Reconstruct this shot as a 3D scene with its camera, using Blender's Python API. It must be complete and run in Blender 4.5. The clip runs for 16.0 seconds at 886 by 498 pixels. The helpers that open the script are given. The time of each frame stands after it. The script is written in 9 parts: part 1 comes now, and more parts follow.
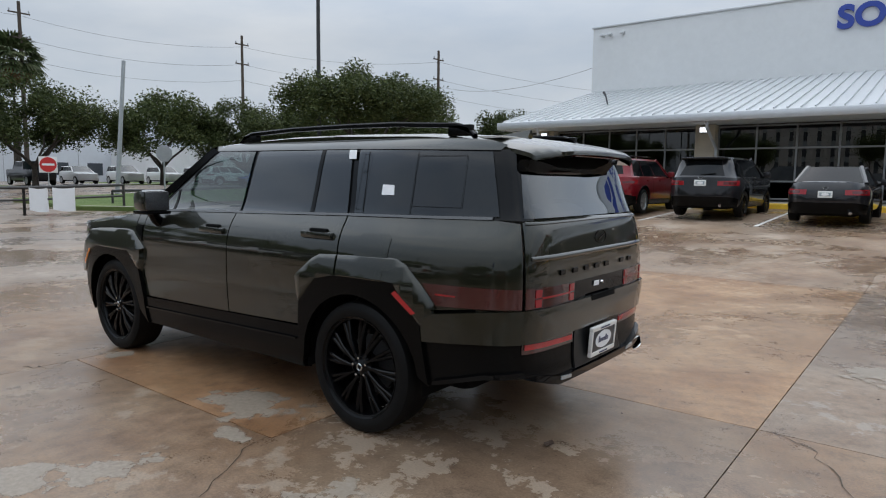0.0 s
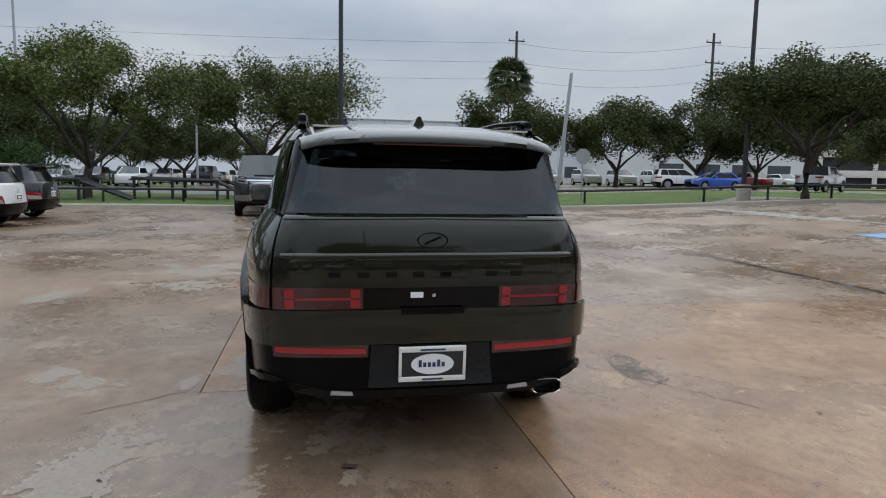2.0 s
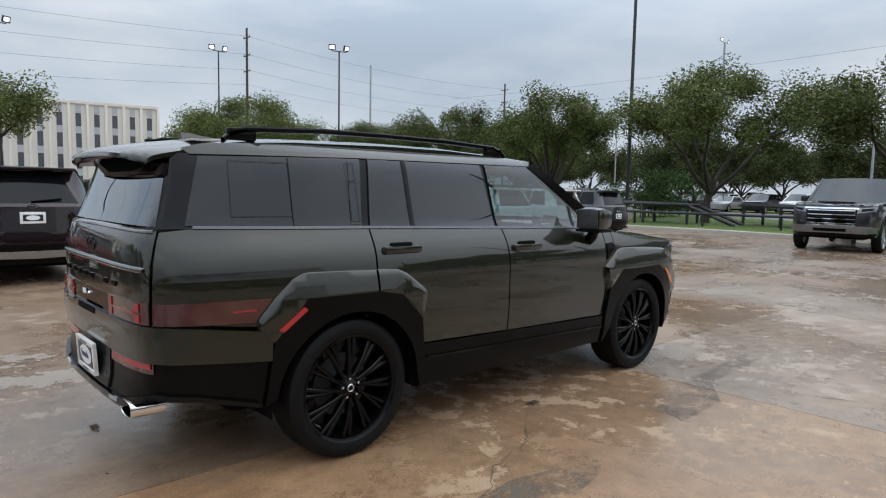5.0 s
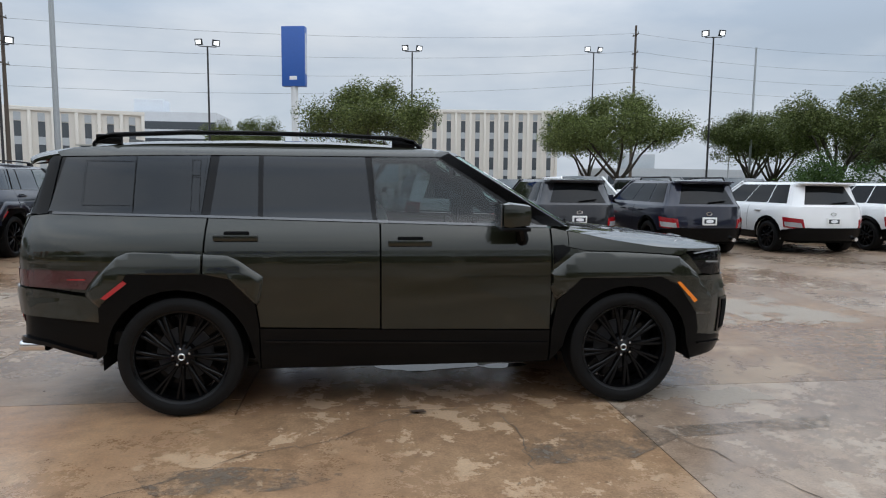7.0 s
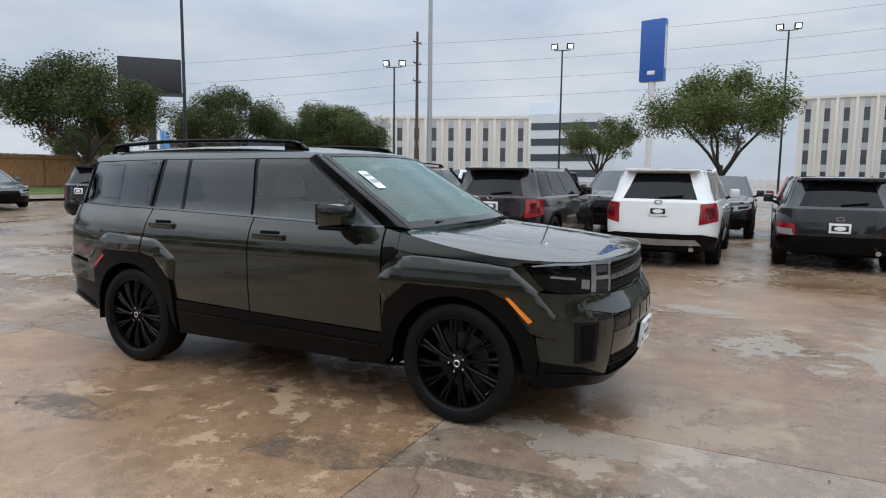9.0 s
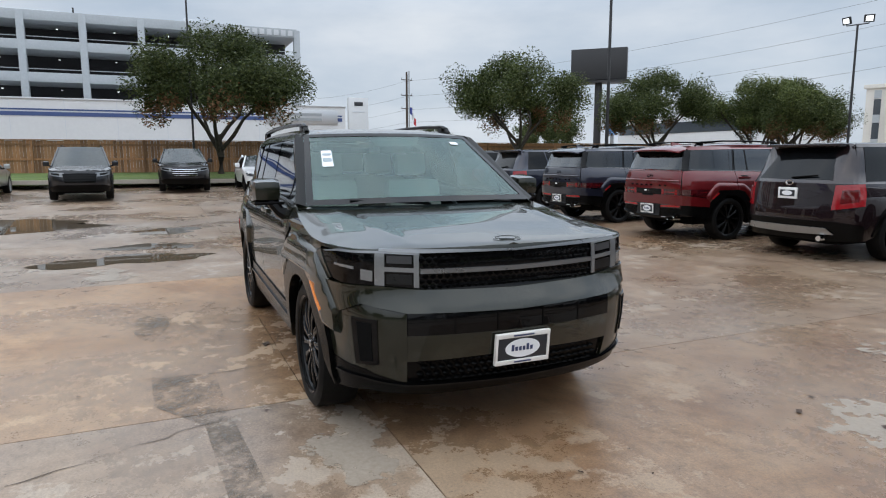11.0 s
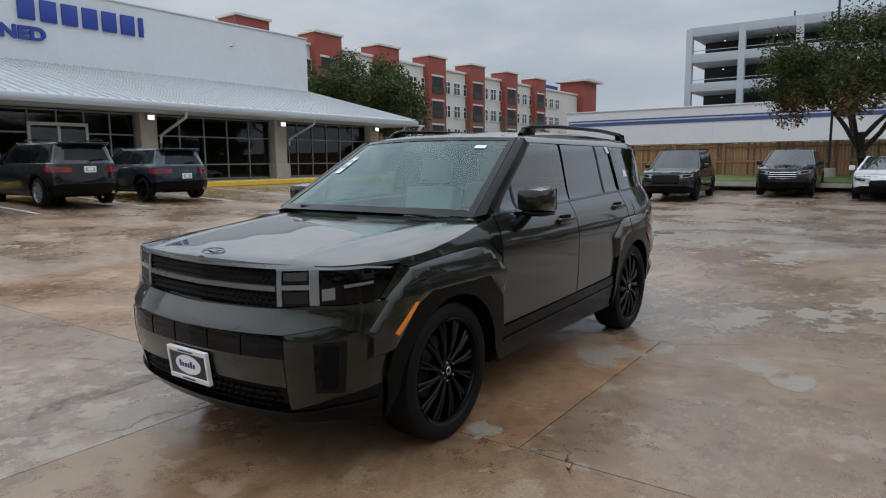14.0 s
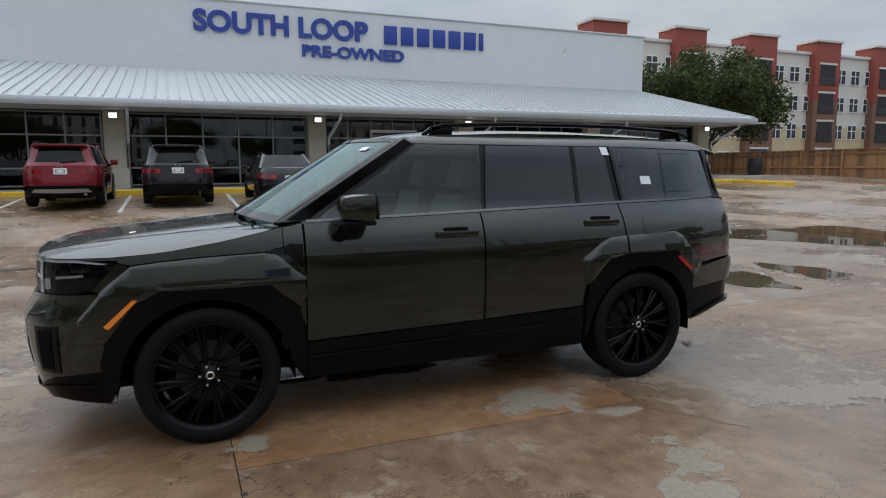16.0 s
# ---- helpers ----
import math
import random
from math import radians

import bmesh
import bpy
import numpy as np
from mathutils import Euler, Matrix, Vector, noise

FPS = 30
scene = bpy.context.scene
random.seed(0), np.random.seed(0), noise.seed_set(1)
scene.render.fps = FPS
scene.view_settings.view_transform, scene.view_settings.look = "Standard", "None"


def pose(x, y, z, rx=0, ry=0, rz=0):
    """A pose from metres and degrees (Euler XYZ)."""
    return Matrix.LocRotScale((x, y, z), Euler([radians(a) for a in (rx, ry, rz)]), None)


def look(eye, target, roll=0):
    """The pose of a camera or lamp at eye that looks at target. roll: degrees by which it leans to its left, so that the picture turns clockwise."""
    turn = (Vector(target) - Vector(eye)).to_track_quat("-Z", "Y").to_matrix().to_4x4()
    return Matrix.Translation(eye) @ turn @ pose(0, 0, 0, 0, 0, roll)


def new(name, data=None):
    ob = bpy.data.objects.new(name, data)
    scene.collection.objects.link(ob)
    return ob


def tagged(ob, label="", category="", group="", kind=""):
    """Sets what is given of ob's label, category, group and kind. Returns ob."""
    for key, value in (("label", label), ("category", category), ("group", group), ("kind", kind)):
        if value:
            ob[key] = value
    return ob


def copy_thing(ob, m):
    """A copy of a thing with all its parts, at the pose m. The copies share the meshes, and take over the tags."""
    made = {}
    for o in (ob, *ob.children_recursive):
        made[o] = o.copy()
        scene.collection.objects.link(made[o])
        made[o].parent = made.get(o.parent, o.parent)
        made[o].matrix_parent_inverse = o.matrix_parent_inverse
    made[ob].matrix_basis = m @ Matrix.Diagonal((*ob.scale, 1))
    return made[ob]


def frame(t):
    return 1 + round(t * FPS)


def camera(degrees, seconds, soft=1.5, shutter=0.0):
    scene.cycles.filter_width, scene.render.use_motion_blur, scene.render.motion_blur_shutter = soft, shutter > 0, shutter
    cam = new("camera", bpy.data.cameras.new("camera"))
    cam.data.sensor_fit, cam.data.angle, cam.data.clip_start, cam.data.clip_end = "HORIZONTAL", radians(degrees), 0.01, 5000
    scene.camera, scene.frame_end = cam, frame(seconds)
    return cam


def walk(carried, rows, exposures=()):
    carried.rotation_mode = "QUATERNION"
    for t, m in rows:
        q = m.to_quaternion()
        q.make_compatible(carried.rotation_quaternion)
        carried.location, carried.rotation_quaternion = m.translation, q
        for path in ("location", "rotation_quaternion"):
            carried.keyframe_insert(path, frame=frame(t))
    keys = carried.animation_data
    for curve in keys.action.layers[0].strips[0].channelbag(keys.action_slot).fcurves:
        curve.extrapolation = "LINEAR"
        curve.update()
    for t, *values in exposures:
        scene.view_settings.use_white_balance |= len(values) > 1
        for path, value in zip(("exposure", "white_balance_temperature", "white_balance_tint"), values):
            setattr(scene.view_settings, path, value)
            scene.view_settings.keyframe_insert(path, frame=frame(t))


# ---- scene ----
cam = camera(68.8, 16.0, 1.1)
PATH = [
    (0, (-3.954, 3.426, 1.434), (-2.735, 1.855, 1.22), 0.7),
    (0.5, (-4.491, 2.793, 1.424), (-3.032, 1.444, 1.2), 0.9),
    (1, (-4.926, 2.099, 1.42), (-3.256, 1.023, 1.19), 1.2),
    (1.5, (-5.219, 1.339, 1.419), (-3.377, 0.596, 1.187), 1.1),
    (2, (-5.383, 0.53, 1.427), (-3.433, 0.149, 1.201), 1.0),
    (2.5, (-5.411, -0.285, 1.405), (-3.423, -0.292, 1.186), 0.8),
    (3, (-5.251, -1.095, 1.393), (-3.295, -0.741, 1.175), 0.7),
    (3.5, (-4.897, -1.834, 1.397), (-3.031, -1.15, 1.175), 0.7),
    (4, (-4.466, -2.529, 1.42), (-2.734, -1.55, 1.207), 1.0),
    (4.5, (-3.939, -3.181, 1.431), (-2.384, -1.939, 1.235), 1.0),
    (5, (-3.327, -3.718, 1.435), (-1.986, -2.246, 1.255), 1.1),
    (7.3, (0.158, -4.993, 1.462), (0.247, -3.005, 1.26), 0.6),
    (7.5, (0.496, -5.019, 1.471), (0.472, -3.029, 1.274), 0.6),
    (8, (1.341, -4.937, 1.489), (1.045, -2.969, 1.293), 0.7),
    (8.2, (1.678, -4.898, 1.51), (1.276, -2.95, 1.308), 0.8),
    (10.3, (4.722, -2.688, 1.502), (3.144, -1.487, 1.246), 0.0),
    (10.5, (4.891, -2.415, 1.501), (3.236, -1.324, 1.239), -0.0),
    (11, (5.173, -1.673, 1.482), (3.358, -0.882, 1.199), -0.1),
    (11.5, (5.347, -0.891, 1.486), (3.421, -0.431, 1.204), -0.2),
    (12, (5.344, -0.087, 1.482), (3.367, 0.03, 1.197), -0.1),
    (12.5, (5.217, 0.712, 1.482), (3.252, 0.48, 1.196), -0.1),
    (13, (4.977, 1.468, 1.495), (3.085, 0.887, 1.205), -0.3),
    (13.5, (4.612, 2.178, 1.488), (2.844, 1.287, 1.201), -0.6),
    (14, (4.156, 2.829, 1.483), (2.541, 1.68, 1.218), -0.6),
    (14.5, (3.579, 3.388, 1.484), (2.139, 2.023, 1.231), -0.4),
    (15, (2.914, 3.843, 1.483), (1.679, 2.29, 1.232), -0.3),
    (15.5, (2.217, 4.206, 1.479), (1.214, 2.494, 1.228), -0.3),
    (16, (1.53, 4.455, 1.467), (0.773, 2.62, 1.217), -0.3),
]
walk(cam, [(t, look(eye, target, roll)) for t, eye, target, roll in PATH], ((0, -0.08), (2, -0.17), (3.5, 0.06), (4.5, 0.2), (5, 0.12), (8.2, 0.08), (10.5, 0.2), (11.5, 0.15), (12, -0.24), (14.5, -0.24), (16, -0.28)))

# ---- world and sun: a bright overcast morning ----
world = bpy.data.worlds.new("overcast_sky")
scene.world = world
world.use_nodes = True
wn, wl = world.node_tree.nodes, world.node_tree.links
wn.clear()
SUN_EL, SUN_AZ = radians(52), radians(150)


def wnode(kind, **sets):
    n = wn.new(kind)
    for k, v in sets.items():
        n.inputs[k].default_value = v
    return n


sky = wn.new("ShaderNodeTexSky")
sky.sky_type, sky.sun_disc, sky.sun_elevation, sky.sun_rotation = "NISHITA", False, SUN_EL, SUN_AZ
sky.dust_density, sky.air_density = 2.0, 1.0
dim = wn.new("ShaderNodeMix")
dim.data_type, dim.blend_type = "RGBA", "MULTIPLY"
dim.inputs[0].default_value = 1.0
dim.inputs[7].default_value = (0.10, 0.10, 0.10, 1)
wl.new(sky.outputs[0], dim.inputs[6])
coord = wn.new("ShaderNodeTexCoord")
stretch = wn.new("ShaderNodeMapping")
stretch.inputs["Scale"].default_value = (1.0, 1.0, 3.2)
wl.new(coord.outputs["Generated"], stretch.inputs[0])
puffs = wnode("ShaderNodeTexNoise", Scale=2.2, Detail=7.0, Roughness=0.55)
wl.new(stretch.outputs[0], puffs.inputs["Vector"])
cloud = wn.new("ShaderNodeValToRGB")
cloud.color_ramp.elements[0].position, cloud.color_ramp.elements[0].color = 0.35, (0.455, 0.535, 0.64, 1)
cloud.color_ramp.elements[1].position, cloud.color_ramp.elements[1].color = 0.70, (0.68, 0.725, 0.78, 1)
wl.new(puffs.outputs[0], cloud.inputs[0])
cover = wn.new("ShaderNodeMapRange")
cover.inputs["From Min"].default_value, cover.inputs["From Max"].default_value = 0.30, 0.62
cover.inputs["To Min"].default_value, cover.inputs["To Max"].default_value = 0.80, 0.97
wl.new(puffs.outputs[0], cover.inputs[0])
lid = wn.new("ShaderNodeMix")
lid.data_type = "RGBA"
wl.new(cover.outputs[0], lid.inputs[0])
wl.new(dim.outputs[2], lid.inputs[6])
wl.new(cloud.outputs[0], lid.inputs[7])
# an overcast dome is brighter overhead than at the horizon
height = wn.new("ShaderNodeSeparateXYZ")
wl.new(coord.outputs["Generated"], height.inputs[0])
dome = wn.new("ShaderNodeMapRange")
dome.inputs["From Min"].default_value, dome.inputs["From Max"].default_value = 0.20, 0.85
dome.inputs["To Min"].default_value, dome.inputs["To Max"].default_value = 0.93, 2.75
wl.new(height.outputs[2], dome.inputs[0])
rise = wn.new("ShaderNodeMix")
rise.data_type, rise.blend_type = "RGBA", "MULTIPLY"
rise.inputs[0].default_value = 1.0
wl.new(lid.outputs[2], rise.inputs[6])
wl.new(dome.outputs[0], rise.inputs[7])
back = wnode("ShaderNodeBackground", Strength=1.04)
wl.new(rise.outputs[2], back.inputs[0])
wl.new(back.outputs[0], wn.new("ShaderNodeOutputWorld").inputs[0])

sun_data = bpy.data.lights.new("sun", "SUN")
sun_data.energy, sun_data.angle, sun_data.color = 0.5, radians(140), (1.0, 0.96, 0.90)
sun = new("sun", sun_data)
sun.matrix_world = look((0, 0, 60), (-30 * math.sin(SUN_AZ) * 1.5, -30 * math.cos(SUN_AZ) * 1.5, 0))

# ---- materials ----
def material(name):
    m = bpy.data.materials.new(name)
    m.use_nodes = True
    nt = m.node_tree
    return m, nt.nodes, nt.links, nt.nodes["Principled BSDF"]


def pos_of(nodes):
    return nodes.new("ShaderNodeNewGeometry").outputs["Position"]


def obj_of(nodes):
    return nodes.new("ShaderNodeTexCoord").outputs["Object"]


def noise_of(nodes, links, vec, scale, detail=5.0, rough=0.6, out=0):
    n = nodes.new("ShaderNodeTexNoise")
    n.inputs["Scale"].default_value, n.inputs["Detail"].default_value, n.inputs["Roughness"].default_value = scale, detail, rough
    links.new(vec, n.inputs["Vector"])
    return n.outputs[out]


def ramp_of(nodes, links, fac, stops):
    r = nodes.new("ShaderNodeValToRGB")
    els = r.color_ramp.elements
    while len(els) < len(stops):
        els.new(0.5)
    for e, (p, c) in zip(els, stops):
        e.position = p
        e.color = (*c, 1) if len(c) == 3 else c
    links.new(fac, r.inputs[0])
    return r.outputs[0]


def grey(v):
    return (v, v, v)


def mix_of(nodes, links, fac, a, b, blend="MIX"):
    n = nodes.new("ShaderNodeMix")
    n.data_type, n.blend_type = "RGBA", blend
    for sock, val in ((n.inputs[0], fac), (n.inputs[6], a), (n.inputs[7], b)):
        if isinstance(val, (int, float)):
            sock.default_value = val
        elif isinstance(val, tuple):
            sock.default_value = (*val, 1)
        else:
            links.new(val, sock)
    return n.outputs[2]


def math_of(nodes, links, op, a, b=0.0):
    n = nodes.new("ShaderNodeMath")
    n.operation = op
    n.use_clamp = op in ("ADD", "MULTIPLY", "SUBTRACT")
    for sock, val in ((n.inputs[0], a), (n.inputs[1], b)):
        if isinstance(val, (int, float)):
            sock.default_value = val
        else:
            links.new(val, sock)
    return n.outputs[0]


def bump_of(nodes, links, height, strength, dist, bsdf):
    b = nodes.new("ShaderNodeBump")
    b.inputs["Strength"].default_value, b.inputs["Distance"].default_value = strength, dist
    links.new(height, b.inputs["Height"])
    links.new(b.outputs[0], bsdf.inputs["Normal"])


def plain(name, color, rough=0.5, metal=0.0, coat=0.0, vary=0.12, scale=6.0, bump=0.0, spec=0.5):
    """A painted, moulded or cast surface with slight mottling at two scales."""
    m, n, l, b = material(name)
    v = obj_of(n)
    fine = noise_of(n, l, v, scale * 9)
    broad = noise_of(n, l, v, scale)
    f = mix_of(n, l, 0.5, fine, broad)
    lo, hi = (tuple(min(1.0, c * k) for c in color) for k in (1 - vary, 1 + vary))
    l.new(ramp_of(n, l, f, [(0.3, lo), (0.7, hi)]), b.inputs["Base Color"])
    l.new(ramp_of(n, l, broad, [(0.3, grey(rough * 0.85)), (0.7, grey(min(1, rough * 1.15)))]), b.inputs["Roughness"])
    b.inputs["Metallic"].default_value = metal
    b.inputs["Coat Weight"].default_value = coat
    b.inputs["Coat Roughness"].default_value = 0.03
    b.inputs["Specular IOR Level"].default_value = spec
    if bump:
        bump_of(n, l, fine, bump, 0.004, b)
    return m


def car_paint(name, color, flake=0.55):
    """Metallic base coat under clear lacquer with a thin film of dust; the lacquer's gloss grows at a flat angle."""
    m, n, l, b = material(name)
    v = obj_of(n)
    dust = noise_of(n, l, v, 3.0, 6, 0.65)
    sparkle = noise_of(n, l, v, 900.0, 1)
    base = mix_of(n, l, math_of(n, l, "MULTIPLY", sparkle, 0.35), color, tuple(min(1, c * 1.6 + 0.002) for c in color))
    l.new(mix_of(n, l, math_of(n, l, "MULTIPLY", dust, 0.010), base, (0.30, 0.27, 0.23)), b.inputs["Base Color"])
    b.inputs["Metallic"].default_value = flake
    b.inputs["Roughness"].default_value = 0.38
    f = n.new("ShaderNodeLayerWeight")
    f.inputs[0].default_value = 0.5
    l.new(ramp_of(n, l, f.outputs["Facing"], [(0.05, grey(0.58)), (0.42, grey(1.0))]), b.inputs["Coat Weight"])
    b.inputs["Coat IOR"].default_value = 1.68
    l.new(ramp_of(n, l, f.outputs["Facing"], [(0.10, grey(0.05)), (0.60, grey(0.18))]), b.inputs["Specular IOR Level"])
    l.new(ramp_of(n, l, dust, [(0.35, grey(0.004)), (0.75, grey(0.018))]), b.inputs["Coat Roughness"])
    return m


def thin_glass(name, tint, gloss=(1.0, 1.0, 1.0), base=0.055, power=4.5):
    """A single sheet: tinted see-through with a mirror share by angle."""
    m, n, l, b = material(name)
    n.remove(b)
    t = n.new("ShaderNodeBsdfTransparent")
    t.inputs[0].default_value = (*tint, 1)
    g = n.new("ShaderNodeBsdfGlossy")
    g.inputs["Roughness"].default_value = 0.01
    g.inputs["Color"].default_value = (*gloss, 1)
    f = n.new("ShaderNodeLayerWeight")
    f.inputs[0].default_value = 0.5
    share = math_of(n, l, "ADD", math_of(n, l, "MULTIPLY", math_of(n, l, "POWER", f.outputs["Facing"], power), 0.9), base)
    x = n.new("ShaderNodeMixShader")
    l.new(share, x.inputs[0])
    l.new(t.outputs[0], x.inputs[1])
    l.new(g.outputs[0], x.inputs[2])
    l.new(x.outputs[0], n["Material Output"].inputs[0])
    return m


def glowing(name, color, strength):
    m, n, l, b = material(name)
    b.inputs["Base Color"].default_value = (*color, 1)
    b.inputs["Emission Color"].default_value = (*color, 1)
    b.inputs["Emission Strength"].default_value = strength
    return m


def concrete(name, tints, wet=0.42, tinted=True):
    """Rain-washed lot concrete: aggregate, tan clay stain, pale scoured flakes, pits, glossy damp patches."""
    m, n, l, b = material(name)
    v = pos_of(n)
    grain = noise_of(n, l, v, 70.0, 4, 0.75)
    mid = noise_of(n, l, v, 9.0, 7, 0.72)
    blotch = noise_of(n, l, v, 1.15, 9, 0.66)
    broad = noise_of(n, l, v, 0.23, 5, 0.55)
    spots = noise_of(n, l, v, 4.2, 8, 0.72)
    base = ramp_of(n, l, blotch, [(0.28, tints[0]), (0.45, tints[1]), (0.58, tints[2]), (0.74, tints[3])])
    base = mix_of(n, l, math_of(n, l, "MULTIPLY", ramp_of(n, l, broad, [(0.42, grey(0)), (0.62, grey(1))]), 0.6), base, tints[4])
    base = mix_of(n, l, 1.0, base, ramp_of(n, l, mid, [(0.32, grey(0.66)), (0.5, grey(1.0)), (0.68, grey(1.22))]), "MULTIPLY")
    # scoured pale flakes with crisp edges, gathered in drifts
    gather = math_of(n, l, "ADD", math_of(n, l, "MULTIPLY", spots, 0.60), math_of(n, l, "MULTIPLY", noise_of(n, l, v, 0.55, 4, 0.6), 0.44))
    flakes = ramp_of(n, l, gather, [(0.572, grey(0)), (0.590, grey(1))])
    base = mix_of(n, l, math_of(n, l, "MULTIPLY", flakes, 0.55), base, tints[5])
    base = mix_of(n, l, 1.0, base, ramp_of(n, l, grain, [(0.28, grey(0.62)), (0.72, grey(1.25))]), "MULTIPLY")
    pits = ramp_of(n, l, noise_of(n, l, v, 26.0, 3, 0.6), [(0.27, grey(0.45)), (0.33, grey(1.0))])
    base = mix_of(n, l, 1.0, base, pits, "MULTIPLY")
    if tinted:
        info = n.new("ShaderNodeObjectInfo")
        base = mix_of(n, l, 1.0, base, info.outputs["Color"], "MULTIPLY")
    damp = ramp_of(n, l, noise_of(n, l, v, 0.36, 8, 0.62), [(0.40, grey(0)), (0.58, grey(1))])
    damp = math_of(n, l, "MULTIPLY", damp, math_of(n, l, "SUBTRACT", 1.0, math_of(n, l, "MULTIPLY", flakes, 0.85)))
    dark = mix_of(n, l, 1.0, base, (0.62, 0.60, 0.58), "MULTIPLY")
    l.new(mix_of(n, l, math_of(n, l, "MULTIPLY", damp, wet), base, dark), b.inputs["Base Color"])
    r = mix_of(n, l, damp, ramp_of(n, l, grain, [(0.3, grey(0.36)), (0.7, grey(0.56))]), ramp_of(n, l, mid, [(0.3, grey(0.10)), (0.7, grey(0.26))]))
    l.new(r, b.inputs["Roughness"])
    bump_of(n, l, mix_of(n, l, 0.45, grain, spots), 0.22, 0.006, b)
    return m


TAN = [(0.190, 0.110, 0.063), (0.280, 0.186, 0.122), (0.350, 0.252, 0.175), (0.405, 0.314, 0.240), (0.305, 0.250, 0.208), (0.45, 0.388, 0.326)]
M_SLAB = concrete("wet_tan_concrete", TAN)
M_GROUND = concrete("old_concrete", [tuple(c * 0.8 for c in t) for t in TAN], tinted=False)
M_KERB = plain("kerb_concrete", (0.42, 0.38, 0.32), 0.75, vary=0.22, scale=1.5, bump=0.4)
M_JOINT = plain("joint_dirt", (0.085, 0.062, 0.042), 0.8, vary=0.3)
M_STAIN, _n, _l, _b = material("worn_tar")
_v = pos_of(_n)
_b.inputs["Base Color"].default_value = (0.13, 0.105, 0.08, 1)
_b.inputs["Roughness"].default_value = 0.45
_t = _n.new("ShaderNodeBsdfTransparent")
_x = _n.new("ShaderNodeMixShader")
_l.new(ramp_of(_n, _l, math_of(_n, _l, "ADD", math_of(_n, _l, "MULTIPLY", noise_of(_n, _l, _v, 22, 5, 0.7), 0.5), math_of(_n, _l, "MULTIPLY", noise_of(_n, _l, _v, 3.2, 5, 0.6), 0.5)), [(0.44, grey(0.0)), (0.60, grey(0.75))]), _x.inputs[0])
_l.new(_t.outputs[0], _x.inputs[1])
_l.new(_b.outputs[0], _x.inputs[2])
_l.new(_x.outputs[0], _n["Material Output"].inputs[0])
bump_of(_n, _l, noise_of(_n, _l, _v, 60, 4), 0.5, 0.01, _b)
M_SCOUR, _n, _l, _b = material("scoured_pale_cement")
_v = pos_of(_n)
_l.new(ramp_of(_n, _l, noise_of(_n, _l, _v, 34, 5, 0.7), [(0.3, (0.31, 0.255, 0.195)), (0.7, (0.47, 0.40, 0.325))]), _b.inputs["Base Color"])
_b.inputs["Roughness"].default_value = 0.4
_t = _n.new("ShaderNodeBsdfTransparent")
_x = _n.new("ShaderNodeMixShader")
# worn through in islands that thin out towards the rim
_g = _n.new("ShaderNodeMapping")
_g.inputs["Scale"].default_value = (1, 1, 0)
_l.new(_n.new("ShaderNodeTexCoord").outputs["Generated"], _g.inputs[0])
_d = _n.new("ShaderNodeVectorMath")
_d.operation = "DISTANCE"
_l.new(_g.outputs[0], _d.inputs[0])
_d.inputs[1].default_value = (0.5, 0.5, 0)
_m = math_of(_n, _l, "ADD", math_of(_n, _l, "MULTIPLY", noise_of(_n, _l, _v, 8, 5, 0.62), 0.35), math_of(_n, _l, "MULTIPLY", noise_of(_n, _l, _v, 2.4, 5, 0.6), 0.65))
_m = math_of(_n, _l, "ADD", _m, math_of(_n, _l, "MULTIPLY", math_of(_n, _l, "SUBTRACT", 0.5, _d.outputs["Value"]), 0.55))
_l.new(ramp_of(_n, _l, _m, [(0.640, grey(0.0)), (0.655, grey(0.66))]), _x.inputs[0])
_l.new(_t.outputs[0], _x.inputs[1])
_l.new(_b.outputs[0], _x.inputs[2])
_l.new(_x.outputs[0], _n["Material Output"].inputs[0])
M_WHITE_LINE = plain("worn_white_line_paint", (0.66, 0.65, 0.62), 0.6, vary=0.15, scale=4)
M_BLUE_LINE = plain("blue_bay_paint", (0.20, 0.33, 0.50), 0.6, vary=0.35)
M_YELLOW = plain("yellow_kerb_paint", (0.78, 0.50, 0.04), 0.55, vary=0.2, scale=3)
M_WATER, _n, _l, _b = material("rain_water")
_b.inputs["Base Color"].default_value = (0.10, 0.075, 0.05, 1)
_b.inputs["Roughness"].default_value = 0.015
_b.inputs["IOR"].default_value = 1.33
bump_of(_n, _l, noise_of(_n, _l, pos_of(_n), 2.5, 2), 0.02, 0.01, _b)


def grass_material():
    m, n, l, b = material("lawn")
    v = pos_of(n)
    f = mix_of(n, l, 0.5, noise_of(n, l, v, 30, 4, 0.7), noise_of(n, l, v, 0.5, 5))
    l.new(ramp_of(n, l, f, [(0.3, (0.048, 0.082, 0.016)), (0.5, (0.100, 0.155, 0.030)), (0.7, (0.18, 0.21, 0.06))]), b.inputs["Base Color"])
    b.inputs["Roughness"].default_value = 0.9
    bump_of(n, l, noise_of(n, l, v, 60, 3), 0.8, 0.05, b)
    return m


